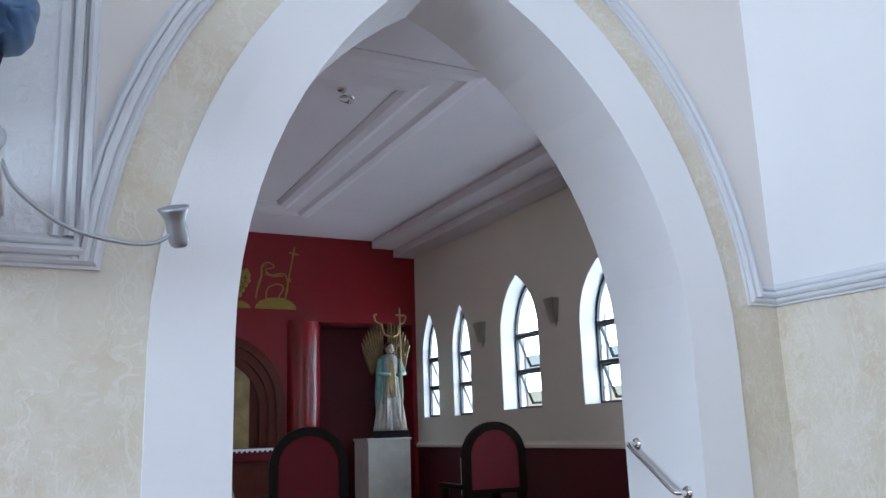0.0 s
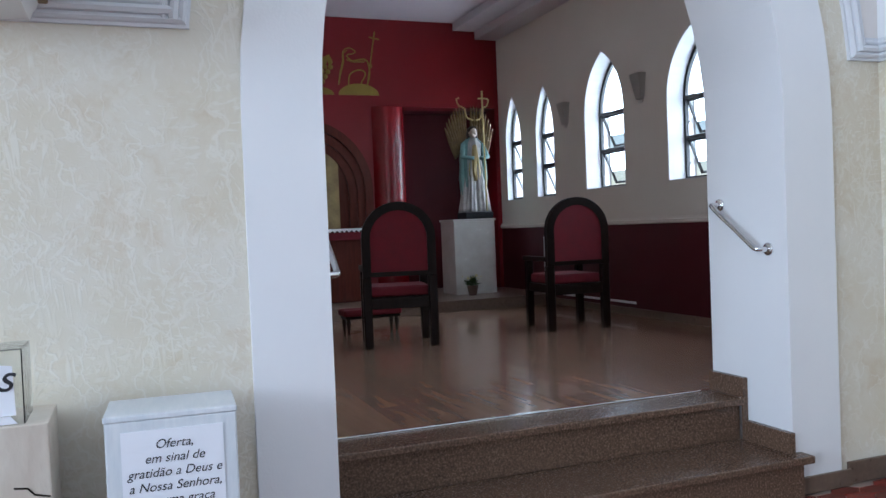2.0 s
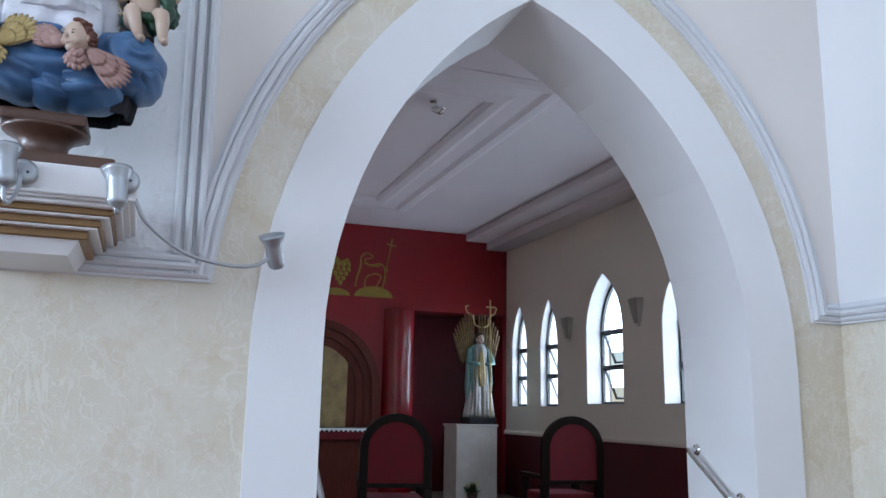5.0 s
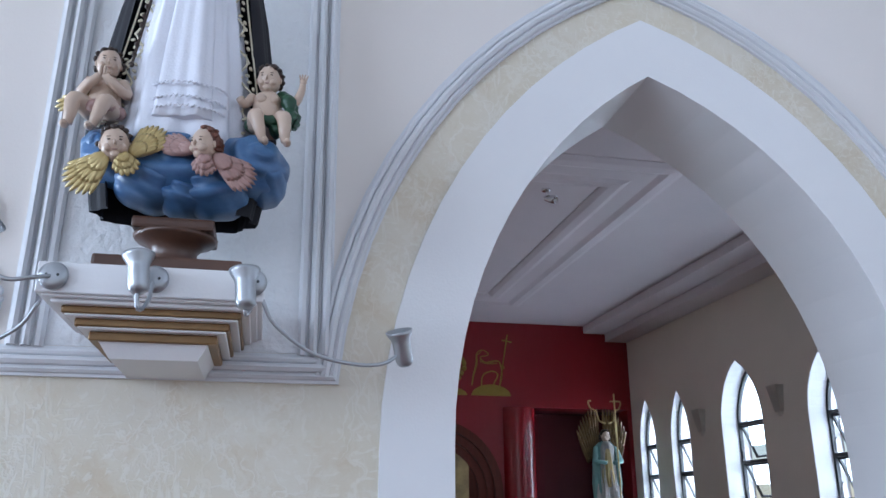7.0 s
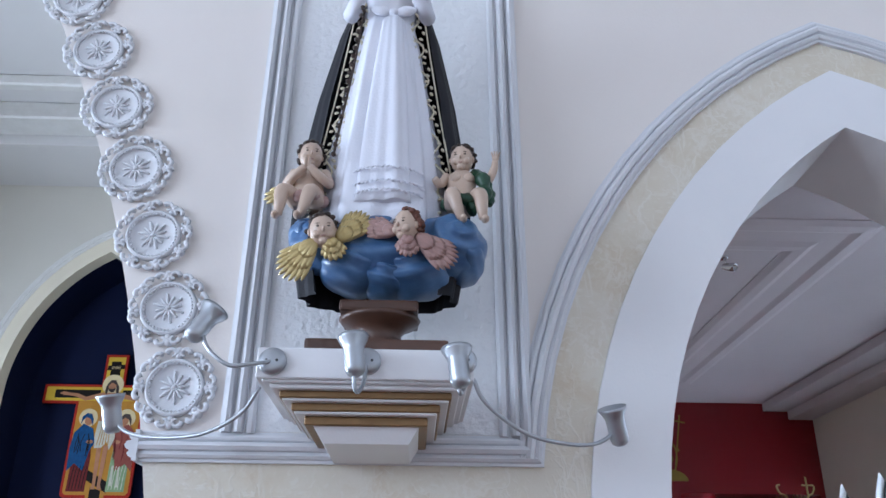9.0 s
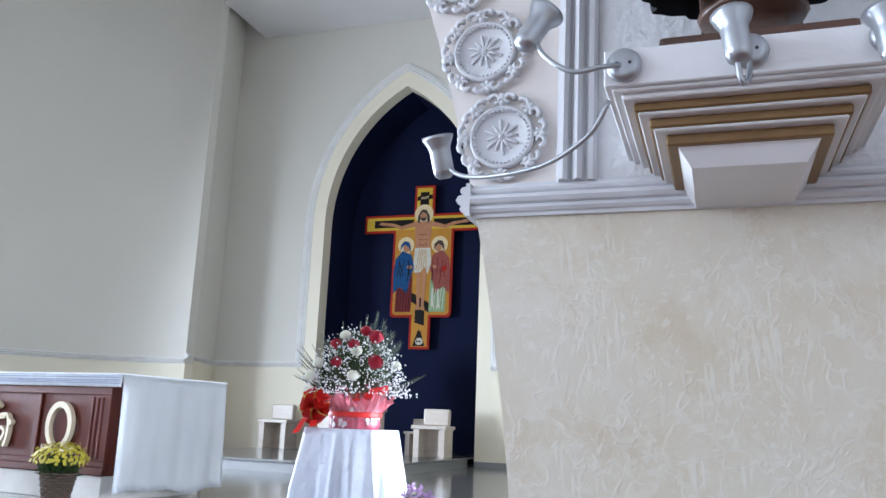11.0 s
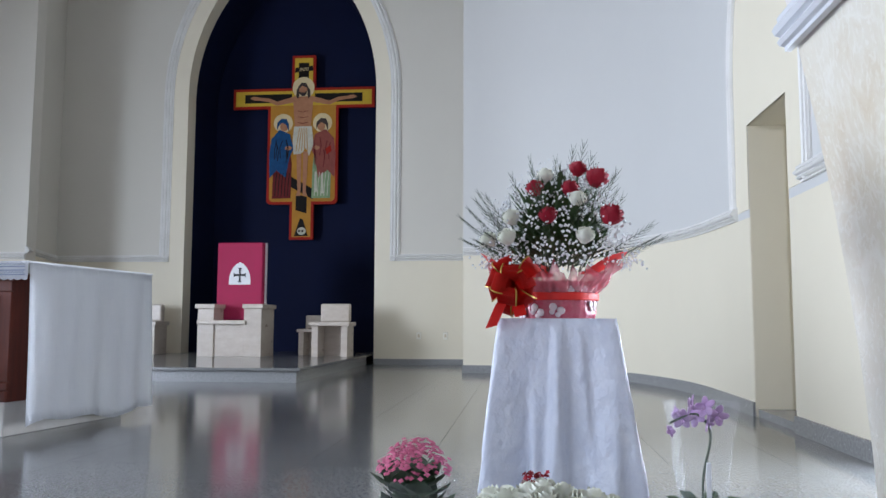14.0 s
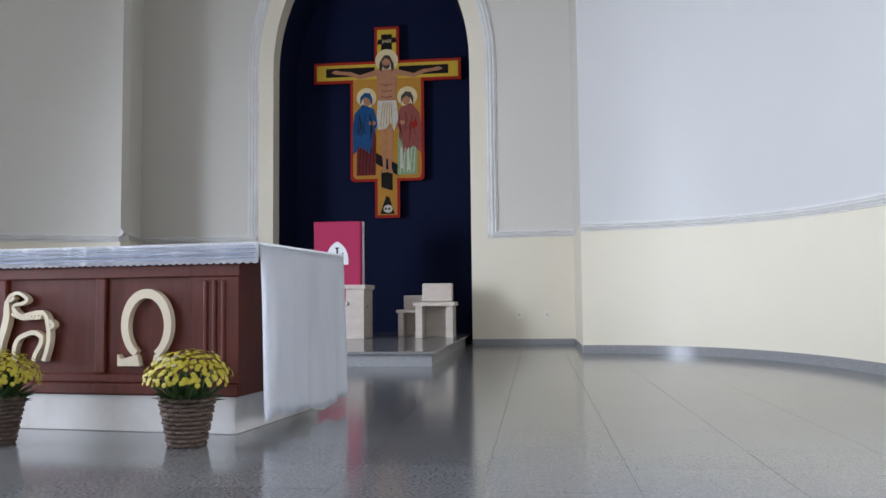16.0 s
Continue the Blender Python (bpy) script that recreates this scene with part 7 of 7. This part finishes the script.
def chapel_window(i, c, h, z0, z1):
    spring = z0 + (z1 - z0) * 0.55
    dp = 0.20 if h > 0.3 else 0.09
    out = lancet(c - h, c + h, c, z0, spring, z1, 10)
    inn = lancet(c - h + 0.012, c + h - 0.012, c, z0 + 0.012, spring, z1 - 0.025, 10)
    w = thing("window_%d" % i, "lancet window with white reveal and black steel frame", "window", kind="structure")
    part("reveal", slab([out, inn], 0.0, 0.335, on_x(CX1 + 0.002)), REVEAL, w)
    fo = lancet(c - h + 0.013, c + h - 0.013, c, z0 + 0.013, spring, z1 - 0.027, 10)
    fi = lancet(c - h + 0.04, c + h - 0.04, c, z0 + 0.04, spring, z1 - 0.085, 10)
    fr = part("window_frame", slab([fo, fi], dp, dp + 0.035, on_x(CX1)), BLACKMETAL, w)
    m1, m2 = z0 + (z1 - z0) * 0.29, z0 + (z1 - z0) * 0.56
    for zz in (m1, m2):
        part("transom", box(CX1 + dp - 0.005, CX1 + dp + 0.04, c - h + 0.03, c + h - 0.03, zz - 0.016, zz + 0.016), BLACKMETAL, w)
    p = part("pane", slab([[q for q in fi if q[1] >= m2] + [(c + h - 0.04, m2), (c - h + 0.04, m2)]], dp + 0.016, dp + 0.02, on_x(CX1)), PANE, w)
    p.visible_shadow = False
    # opening lights, tilted out on side stays
    for k, (a, b) in enumerate(((z0 + 0.04, m1 - 0.02), (m1 + 0.02, m2 - 0.02))):
        bm = bmesh.new()
        hh = b - a
        box(-0.012, 0.012, -h + 0.045, -h + 0.065, -hh, 0, 0, bm)
        box(-0.012, 0.012, h - 0.065, h - 0.045, -hh, 0, 0, bm)
        box(-0.012, 0.012, -h + 0.0651, h - 0.0651, -0.02, 0, 0, bm)
        box(-0.012, 0.012, -h + 0.0651, h - 0.0651, -hh, -hh + 0.02, 0, bm)
        s = part("opening_light", bm, BLACKMETAL, w)
        s.matrix_local = pose(CX1 + dp + 0.025, c, b, 0, -24, 0)
        g = part("pane", box(-0.002, 0.002, -h + 0.066, h - 0.066, -hh + 0.021, -0.021), PANE, s)
        g.visible_shadow = False
        part("stay", tube([(CX1 + dp + 0.01, c + h - 0.06, a + 0.05), (CX1 + dp - 0.03, c + h - 0.10, a + 0.02), (CX1 + dp - 0.04, c + h - 0.12, a + 0.10), (CX1 + dp, c + h - 0.10, a + 0.14)], 0.006, 6), BLACKMETAL, w)


for i, (c, h, z0, z1) in enumerate(WIN):
    chapel_window(i + 1, c, h, z0, z1)

# wall sconces between the windows
SCONCE = mat("taupe_sconce_plaster", (0.62, 0.57, 0.51), 0.6, (0.55, 0.50, 0.45), 5, 0.05, 60)
for y, z in ((7.12, 2.80), (8.68, 2.74)):
    sc = thing("wall_sconce", "tapered taupe wall sconce between the windows", "wall lamp", (CX1, y, z), group="chapel wall sconces")
    bm = bmesh.new()
    a = [bm.verts.new(p) for p in ((0, -0.05, -0.13), (-0.04, -0.045, -0.13), (-0.04, 0.045, -0.13), (0, 0.05, -0.13))]
    b = [bm.verts.new(p) for p in ((0, -0.09, 0.13), (-0.09, -0.085, 0.13), (-0.09, 0.085, 0.13), (0, 0.09, 0.13))]
    for k in range(4):
        bm.faces.new((a[k], a[(k + 1) % 4], b[(k + 1) % 4], b[k]))
    bm.faces.new(a[::-1])
    bmesh.ops.solidify(bm, geom=bm.faces[:], thickness=0.006)
    part("shade", bm, SCONCE, sc)
    part("bracket", box(-0.02, 0.0, -0.03, 0.03, -0.17, -0.13, 0.004), SCONCE, sc)

# ceiling frame mouldings and a spot
cf = thing("ceiling_panel", "raised white frame on the chapel ceiling", "ceiling frame", (1.95, 7.45, CZ))
PR = [(0, 0), (0, -0.008), (0.06, -0.028), (0.14, -0.034), (0.20, -0.014), (0.36, -0.014), (0.42, -0.034), (0.50, -0.028), (0.56, -0.008), (0.56, 0)]
part("frame", sweep([(-0.6, -1.9), (0.6, -1.9), (0.6, 1.6), (-0.6, 1.6)], [(-o, d) for o, d in PR], lambda u, v, d: (u, v, d), closed=True), CHCEIL, cf)
sp = thing("ceiling_spot", "small chrome ceiling spotlight", "spotlight", (2.145, 5.71, CZ), group="chapel ceiling spots")
part("base", lathe([(0.0, -0.015), (0.035, -0.015), (0.04, 0.0), (0.0, 0.0)], 18, cap=False), CHROME, sp, smooth=True)
hd = part("head", lathe([(0.02, -0.05), (0.032, 0.0), (0.036, 0.06), (0.03, 0.06), (0.0, 0.02)], 18, cap=False), CHROME, sp, smooth=True)
hd.matrix_local = pose(0.03, 0.0, -0.08, 110, 0, 40)
part("stem", tube([(0, 0, -0.01), (0.03, 0, -0.08)], 0.006, 6), CHROME, sp)

# raised end of the chapel
solid("platform_chapel", box(CX0, CX1 - 0.014, 9.06, CY1, FC - 0.05, 0.535, 0.004), SKIRT, "brown stone platform at the chapel's end", "platform")

# dark door paint; the leaf fills the alcove back to deepen its shade too
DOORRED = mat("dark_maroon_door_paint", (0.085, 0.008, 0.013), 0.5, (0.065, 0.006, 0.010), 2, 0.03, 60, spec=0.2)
# red column, dark doorway panel, wooden arch, gold emblems
co = thing("column", "glossy red painted round column at the chapel's end", "column", (3.375, 10.74, 0.535))
part("shaft", lathe([(0.262, 0.0), (0.265, 0.006), (0.265, 0.02), (0.265, 2.53), (0.265, 2.545), (0.262, 2.553)], 48), REDGLOSS, co, smooth=True)
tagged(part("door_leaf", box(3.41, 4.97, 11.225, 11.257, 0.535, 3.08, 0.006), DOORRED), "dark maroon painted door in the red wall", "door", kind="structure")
ra = thing("reredos", "dark carved wooden arch with a painted panel in the red wall", "reredos", (2.16, 10.52, 0.535))
ARR = [(0.93, 2.36, 0.0), (0.83, 2.24, 0.03), (0.72, 2.12, 0.05)]
for k, (hw, top, dep) in enumerate(ARR):
    out = [(-hw, 0.3)] + [(hw * math.cos(math.pi - math.pi * i / 24), top - hw + hw * math.sin(math.pi * i / 24)) for i in range(25)] + [(hw, 0.3)]
    q = hw - 0.11
    inn = [(-q, 0.31)] + [(q * math.cos(math.pi - math.pi * i / 24), top - hw + q * math.sin(math.pi * i / 24)) for i in range(25)] + [(q, 0.31)]
    part("arch_moulding", slab([out, inn], -0.06 + dep, 0.06, on_y(0)), REDWOOD, ra)
q = 0.62
part("back_panel", slab([[(-q, 0.3)] + [(q * math.cos(math.pi - math.pi * i / 24), 1.40 + q * math.sin(math.pi * i / 24)) for i in range(25)] + [(q, 0.3)]], 0.02, 0.06, on_y(0)), REDWOOD, ra)
PICT = mat("ochre_painted_panel", (0.46, 0.33, 0.13), 0.5, (0.16, 0.11, 0.05), 5, 0.05, 40)
part("painted_panel", slab([[(-0.02, 0.85)] + [(0.20 + 0.28 * math.cos(math.pi - math.pi * i / 12), 1.75 + 0.28 * math.sin(math.pi * i / 12)) for i in range(13)] + [(0.48, 0.85)]], 0.0, 0.02, on_y(0)), PICT, ra)
ca = thing("chapel_altar", "wooden side altar with red cloth and white lace edge", "side altar", (2.20, 9.9, 0.535))
part("body", box(-0.75, 0.60, 0.0, 0.5, 0.0, 0.80, 0.01), REDWOOD, ca)
part("top", box(-0.85, 0.68, -0.08, 0.55, 0.80, 0.86, 0.01), DARKWOOD, ca)
part("red_cloth", box(-0.88, 0.70, -0.10, 0.56, 0.862, 0.875, 0.003), VELVET, ca, "red altar cloth")
part("red_fall", box(-0.88, 0.70, -0.108, -0.102, 0.78, 0.873, 0.002), VELVET, ca)
bm = bmesh.new()
for i in range(26):
    x = -0.88 + 1.58 * (i + 0.5) / 26
    merge(bm, slab([[(x - 0.03, 0.92), (x + 0.03, 0.92), (x + 0.03, 0.90), (x, 0.872), (x - 0.03, 0.90)]], 0, 0.003, on_y(-0.112)))
part("lace_edge", bm, CLOTH, ca, "white scalloped lace edge")
part("shelf", box(-0.88, 0.70, -0.1085, 0.3, 0.876, 0.925, 0.004), DARKWOOD, ca)
GOLDW = mat("dull_gold_wall_paint", (0.30, 0.21, 0.035), 0.5, (0.24, 0.16, 0.025), 9, 0.05, 60, metal=0.2)
le = thing("lamb_emblem", "gold painted lamb with cross staff on the red wall", "wall emblem", (2.99, CY1, 3.24))
bm = slab([[(-0.275, 0.0)] + [(0.28 * math.cos(math.pi - math.pi * i / 14), 0.155 * math.sin(math.pi * i / 14)) for i in range(15)] + [(0.275, 0.0)]], -0.008, 0.0, on_y(0))
part("mound", bm, GOLDW, le)
part("lamb", lamb_outline(1.35, -0.02, 0.385, -0.008, 0.0, 0.017), GOLDW, le)
bm = flat_stroke([(0.12, 0.12), (0.25, 0.86)], 0.018, -0.010, -0.002)
merge(bm, flat_stroke([(0.17, 0.78), (0.31, 0.755)], 0.018, -0.0105, -0.002))
part("cross_staff", bm, GOLDW, le)
gp = thing("grape_emblem", "gold painted grapes on the red wall", "wall emblem", (2.5, CY1, 3.55))
bm = bmesh.new()
k = 0
for r, n in enumerate((4, 4, 3, 2, 1)):
    for i in range(n):
        ellipsoid(bm, ((i - (n - 1) / 2) * 0.075, -0.004, 0.12 - r * 0.065), (0.036, 0.008, 0.036), 10, 6)
part("grapes", bm, GOLDW, gp)
part("leaf", slab([[(-0.16, 0.16), (-0.06, 0.24), (0.0, 0.17), (0.10, 0.22), (0.14, 0.15), (0.0, 0.12)]], -0.008, 0.0, on_y(0)), GOLDW, gp)
tagged(part("mound", slab([[(-0.2, 0.0)] + [(0.2 * math.cos(math.pi - math.pi * i / 10), 0.1 * math.sin(math.pi * i / 10)) for i in range(11)] + [(0.2, 0.0)]], -0.008, 0.0, on_y(0)), GOLDW, gp)).location = (-0.05, 0, -0.31)

# angel statue on its marble pedestal
pd = thing("pedestal", "tall white veined marble pedestal in the chapel corner", "pedestal", (4.26, 10.05, 0.535))
part("shaft", box(-0.29, 0.29, -0.24, 0.24, 0.0, 0.955, 0.004), MARBLE2, pd)
part("cap", box(-0.305, 0.305, -0.255, 0.255, 0.955, 0.985, 0.004), MARBLE2, pd)
S_AQUA = mat("statue_aqua_cloth", (0.22, 0.40, 0.38), 0.6, (0.15, 0.30, 0.29), 12, 0.1, 60)
S_SILV = mat("statue_silver_cloth", (0.55, 0.54, 0.52), 0.4, (0.36, 0.34, 0.32), 14, 0.2, 50, metal=0.3)
bm = bmesh.new()
AXX, AYY, AZ = 4.36, 10.0, 1.52
merge(bm, box(AXX - 0.20, AXX + 0.20, AYY - 0.15, AYY + 0.15, AZ, AZ + 0.09, 0.01), mi=1)
robe(bm, AXX, AYY, [(AZ + 0.09, 0.19, 0.14, 1.0), (AZ + 0.14, 0.18, 0.14, 1.0), (AZ + 0.35, 0.155, 0.13, 1.0), (AZ + 0.6, 0.125, 0.11, 0.7), (AZ + 0.85, 0.105, 0.09, 0.3), (AZ + 1.0, 0.12, 0.09, 0.1), (AZ + 1.08, 0.05, 0.05, 0)], 2, 8, 0.16, twist=3.0)
robe(bm, AXX - 0.005, AYY - 0.035, [(AZ + 0.50, 0.075, 0.095, 1.0), (AZ + 0.65, 0.09, 0.085, 0.8), (AZ + 0.80, 0.07, 0.075, 0.3), (AZ + 0.98, 0.05, 0.06, 0.1)], 5, 7, 0.10, twist=4.0)
robe(bm, AXX, AYY + 0.02, [(AZ + 0.32, 0.165, 0.11, 1.0), (AZ + 0.55, 0.185, 0.135, 1.0), (AZ + 0.8, 0.18, 0.135, 0.6), (AZ + 1.0, 0.155, 0.12, 0.3), (AZ + 1.08, 0.07, 0.07, 0)], 0, 8, 0.11, radians(-50), radians(230), twist=3.0)
small_head(bm, (AXX, AYY - 0.01, AZ + 1.15), 0.075, 12, 0, 4, 23)
for s in (-1, 1):
    for k in range(6):
        ellipsoid(bm, (AXX + s * (0.055 + 0.006 * (k % 2)), AYY + 0.01, AZ + 1.14 - 0.022 * k), (0.024, 0.03, 0.02), 8, 6, 4)
for s in (-1, 1):
    for row in range(2):
        for i in range(9):
            t = i / 8
            ln = (0.46 + 0.16 * math.sin(t * 2.2)) * (1 - 0.4 * row)
            ang = radians(72 + 20 * t)
            ellipsoid(bm, (AXX + s * (0.06 + 0.15 * (1 - t) + math.cos(ang) * ln * 0.5), AYY + 0.10 - 0.02 * row + 0.003 * i, AZ + 0.80 + 0.14 * t + math.sin(ang) * ln * 0.5), (ln * 0.5, 0.010, 0.022), 8, 6, 7, Matrix.Rotation(-ang if s > 0 else ang - math.pi, 4, "Y"))
    n0 = len(bm.faces)
    tube([(AXX + s * 0.13, AYY, AZ + 1.0), (AXX + s * 0.18, AYY - 0.06, AZ + 0.82), (AXX + s * 0.05, AYY - 0.14, AZ + 0.80)], [0.04, 0.036, 0.026], 8, bm)
    bm.faces.ensure_lookup_table()
    for f in bm.faces[n0:]:
        f.material_index, f.smooth = 0, True
n0 = len(bm.faces)
tube([(AXX + 0.10, AYY - 0.17, AZ + 0.1), (AXX + 0.09, AYY - 0.16, AZ + 1.68)], 0.012, 8, bm)
for s in (-1, 1):
    tube(smooth_curve([(AXX + s * 0.02, AYY - 0.1, AZ + 1.30), (AXX + s * 0.10, AYY - 0.08, AZ + 1.34), (AXX + s * 0.13, AYY - 0.06, AZ + 1.46), (AXX + s * 0.20, AYY - 0.05, AZ + 1.50), (AXX + s * 0.23, AYY - 0.05, AZ + 1.58), (AXX + s * 0.19, AYY - 0.05, AZ + 1.60)], 24), 0.011, 6, bm)
tube([(AXX + 0.03, AYY - 0.16, AZ + 1.58), (AXX + 0.15, AYY - 0.16, AZ + 1.58)], 0.01, 6, bm)
bm.faces.ensure_lookup_table()
for f in bm.faces[n0:]:
    f.material_index = 5
S_WING = mat("statue_brown_gold_wings", (0.24, 0.15, 0.055), 0.45, (0.13, 0.075, 0.03), 18, 0.1, 60, metal=0.25)
an = part("angel_statue", bm, (S_AQUA, S_BLACK, S_SILV, S_SKIN, S_HAIR, S_GOLD, S_ROSE, S_WING))
tagged(an, "painted winged angel statue with staff on the pedestal", "statue")

random.seed(9)
pp = thing("potted_plant", "small yellow-green potted plant before the pedestal", "potted plant", (4.12, 9.62, 0.535))
part("pot", lathe([(0.05, 0.0), (0.075, 0.13), (0.07, 0.13), (0.0, 0.12)], 18, cap=False), BROWN, pp, smooth=True)
bm = bmesh.new()
for k in range(60):
    a = random.uniform(0, 6.28)
    r = random.uniform(0.05, 0.13)
    leaf(bm, (0, 0, 0.12), (r * math.cos(a), r * math.sin(a), random.uniform(0.14, 0.26)), 0.018, 0.01)
part("foliage", bm, LEAF, pp)
bm = bmesh.new()
for k in range(14):
    daisy(bm, (random.uniform(-0.1, 0.1), random.uniform(-0.1, 0.1), random.uniform(0.2, 0.27)), 0.014, (0, -0.5, 1), 6)
part("blossoms", bm, YELLOW, pp)


# armchairs
def armchair(at, rz, label):
    ob = thing("armchair", label, "armchair", at, rz, group="chapel armchairs")
    for sx in (-1, 1):
        part("leg", box(sx * 0.285 - 0.038, sx * 0.285 + 0.038, -0.285, -0.21, 0.0, 0.62, 0.008), DARKWOOD, ob)
        part("leg", box(sx * 0.275 - 0.035, sx * 0.275 + 0.035, 0.24, 0.31, 0.0, 0.66, 0.008), DARKWOOD, ob)
        part("arm", box(sx * 0.285 - 0.035, sx * 0.285 + 0.035, -0.22, 0.33, 0.66, 0.705, 0.012, seg=2), DARKWOOD, ob)
        part("side_rail", box(sx * 0.275 - 0.025, sx * 0.275 + 0.025, -0.21, 0.24, 0.36, 0.44, 0.004), DARKWOOD, ob)
    part("seat_rail", box(-0.25, 0.25, 0.25, 0.30, 0.34, 0.44, 0.006), DARKWOOD, ob)
    part("seat_rail", box(-0.25, 0.25, -0.275, -0.225, 0.34, 0.44, 0.006), DARKWOOD, ob)
    part("seat", box(-0.27, 0.27, -0.22, 0.30, 0.44, 0.53, 0.035, seg=3), VELVET, ob, "padded red seat")
    bo = [(-0.32, 0.62)] + [(0.32 * math.cos(math.pi - math.pi * i / 20), 0.95 + 0.31 * math.sin(math.pi * i / 20)) for i in range(21)] + [(0.32, 0.62)]
    bi = [(-0.245, 0.66)] + [(0.245 * math.cos(math.pi - math.pi * i / 20), 0.95 + 0.235 * math.sin(math.pi * i / 20)) for i in range(21)] + [(0.245, 0.66)]
    part("back_frame", slab([bo, bi], -0.29, -0.225, lambda u, v, d: (u, d, v)), DARKWOOD, ob, "arched dark wood back frame")
    part("back_pad", slab([[(x * 0.995, z) for x, z in bi]], -0.282, -0.20, lambda u, v, d: (u, d, v)), VELVET, ob, "red upholstered back panel")
    return ob


armchair((2.235, 6.90, FC), -12, "dark wooden armchair with red arched upholstered back")
armchair((4.0, 6.98, FC), -4, "dark wooden armchair with red back beside the dado")

# kneeler and small stool by the side altar
kn = thing("kneeler", "low wooden kneeler with a padded red top", "kneeler", (2.30, 7.95, FC))
part("pad", box(-0.33, 0.27, -0.14, 0.14, 0.17, 0.235, 0.025, seg=3), VELVET, kn, "padded red top")
part("board", box(-0.31, 0.25, -0.12, 0.12, 0.14, 0.17, 0.004), DARKWOOD, kn)
for sx in (-0.28, 0.22):
    for sy in (-0.09, 0.09):
        part("leg", lathe([(0.012, 0.0), (0.016, 0.04), (0.024, 0.10), (0.018, 0.14)], 10, at=(sx, sy, 0)), DARKWOOD, kn)
# white cable cover on the dado
cc = thing("cable_cover", "thin white cable cover on the maroon dado", "cable cover", (CX1 - 0.02, 9.3, 0.535))
part("upright", box(-0.012, 0.0, -0.02, 0.02, 0.0, 0.72, 0.003), WHITE, cc)
part("low_run", box(-0.012, 0.0, -2.0, -0.021, -0.01, 0.015, 0.003), WHITE, cc)

# ---- pieces of floors, last ----
# chapel planks
pm = {}
floor_ch = bpy.data.objects["floor_chapel"]
random.seed(2)
PLW = 0.195
col = 0
x = CX0
while x < CX1 - 0.02:
    w = min(PLW, CX1 - x)
    y = 3.865 - random.uniform(0, 1.0)
    while y < 9.06:
        y0, y1 = max(y, 3.865), min(y + 1.3, 9.06)
        if y1 - y0 > 0.05:
            key = (round(w, 3), round(y1 - y0, 3))
            if key not in pm:
                pm[key] = mesh_of("plank", box(0.001, w - 0.001, 0.001, y1 - y0 - 0.001, -0.008, 0.0), WOODFLOOR)
            o = new("plank", pm[key])
            o.location = (x, y0, FC)
            o.parent = floor_ch
        y += 1.3
    x += PLW
# granite slabs of the chancel
floor_cn = bpy.data.objects["floor_chancel"]
sm = {}
SW, SL = 0.544, 0.87
x, c = -11.332, 0
while x < SX + 0.2:
    xa, xb = max(x, -11.2), min(x + SW, SX + 0.25)
    cuts = [2.95] + [y for y in (2.88 + 0.435 * (c % 2) + SL * k for k in range(15)) if 3.0 < y < 14.2] + [14.31]
    for ya, yb in zip(cuts, cuts[1:]):
        if xb - xa < 0.05 or (ya > 11.6 and (xb < -9.9 or xa > -2.7)):
            continue
        key = (round(xb - xa, 3), round(yb - ya, 3))
        if key not in sm:
            sm[key] = mesh_of("slab", box(0.0012, xb - xa - 0.0012, 0.0012, yb - ya - 0.0012, -0.006, 0.0), GRANITE)
        o = new("slab", sm[key])
        o.location = (xa, ya, FP)
        o.parent = floor_cn
    x += SW
    c += 1
# red elongated hexagon tiles of the nave floor
floor_nv = bpy.data.objects["floor_nave"]
HL, HW = 0.20, 0.10


def hex_bm(s=1.0):
    g = 0.003
    pts = [(-HL / 2 + g, 0), (-HL / 4, -HW / 2 + g), (HL / 4, -HW / 2 + g), (HL / 2 - g, 0), (HL / 4, HW / 2 - g), (-HL / 4, HW / 2 - g)]
    return slab([pts], -0.008, 0.0, lambda u, v, d: (u, v, d))


hm = mesh_of("tile", hex_bm(), TILE)
rest = bmesh.new()
PX = HL * 0.75
i = 0
xx = -4.0
while xx < 3.9:
    y = -1.5 + (HW / 2 if i % 2 else 0)
    while y < WY0 - 0.05:
        if xx < 3.80 and not (xx < -1.1 and y > 2.0):
            near = xx > 1.75 and y > 2.15
            if near:
                o = new("tile", hm)
                o.location = (xx, y, F0)
                o.parent = floor_nv
            else:
                merge(rest, hex_bm(), Matrix.Translation((xx, y, F0)))
        y += HW
    xx += PX
    i += 1
tr = part("tile_field", rest, TILE, floor_nv)
tagged(tr, "red hexagonal floor tiles", kind="stuff")
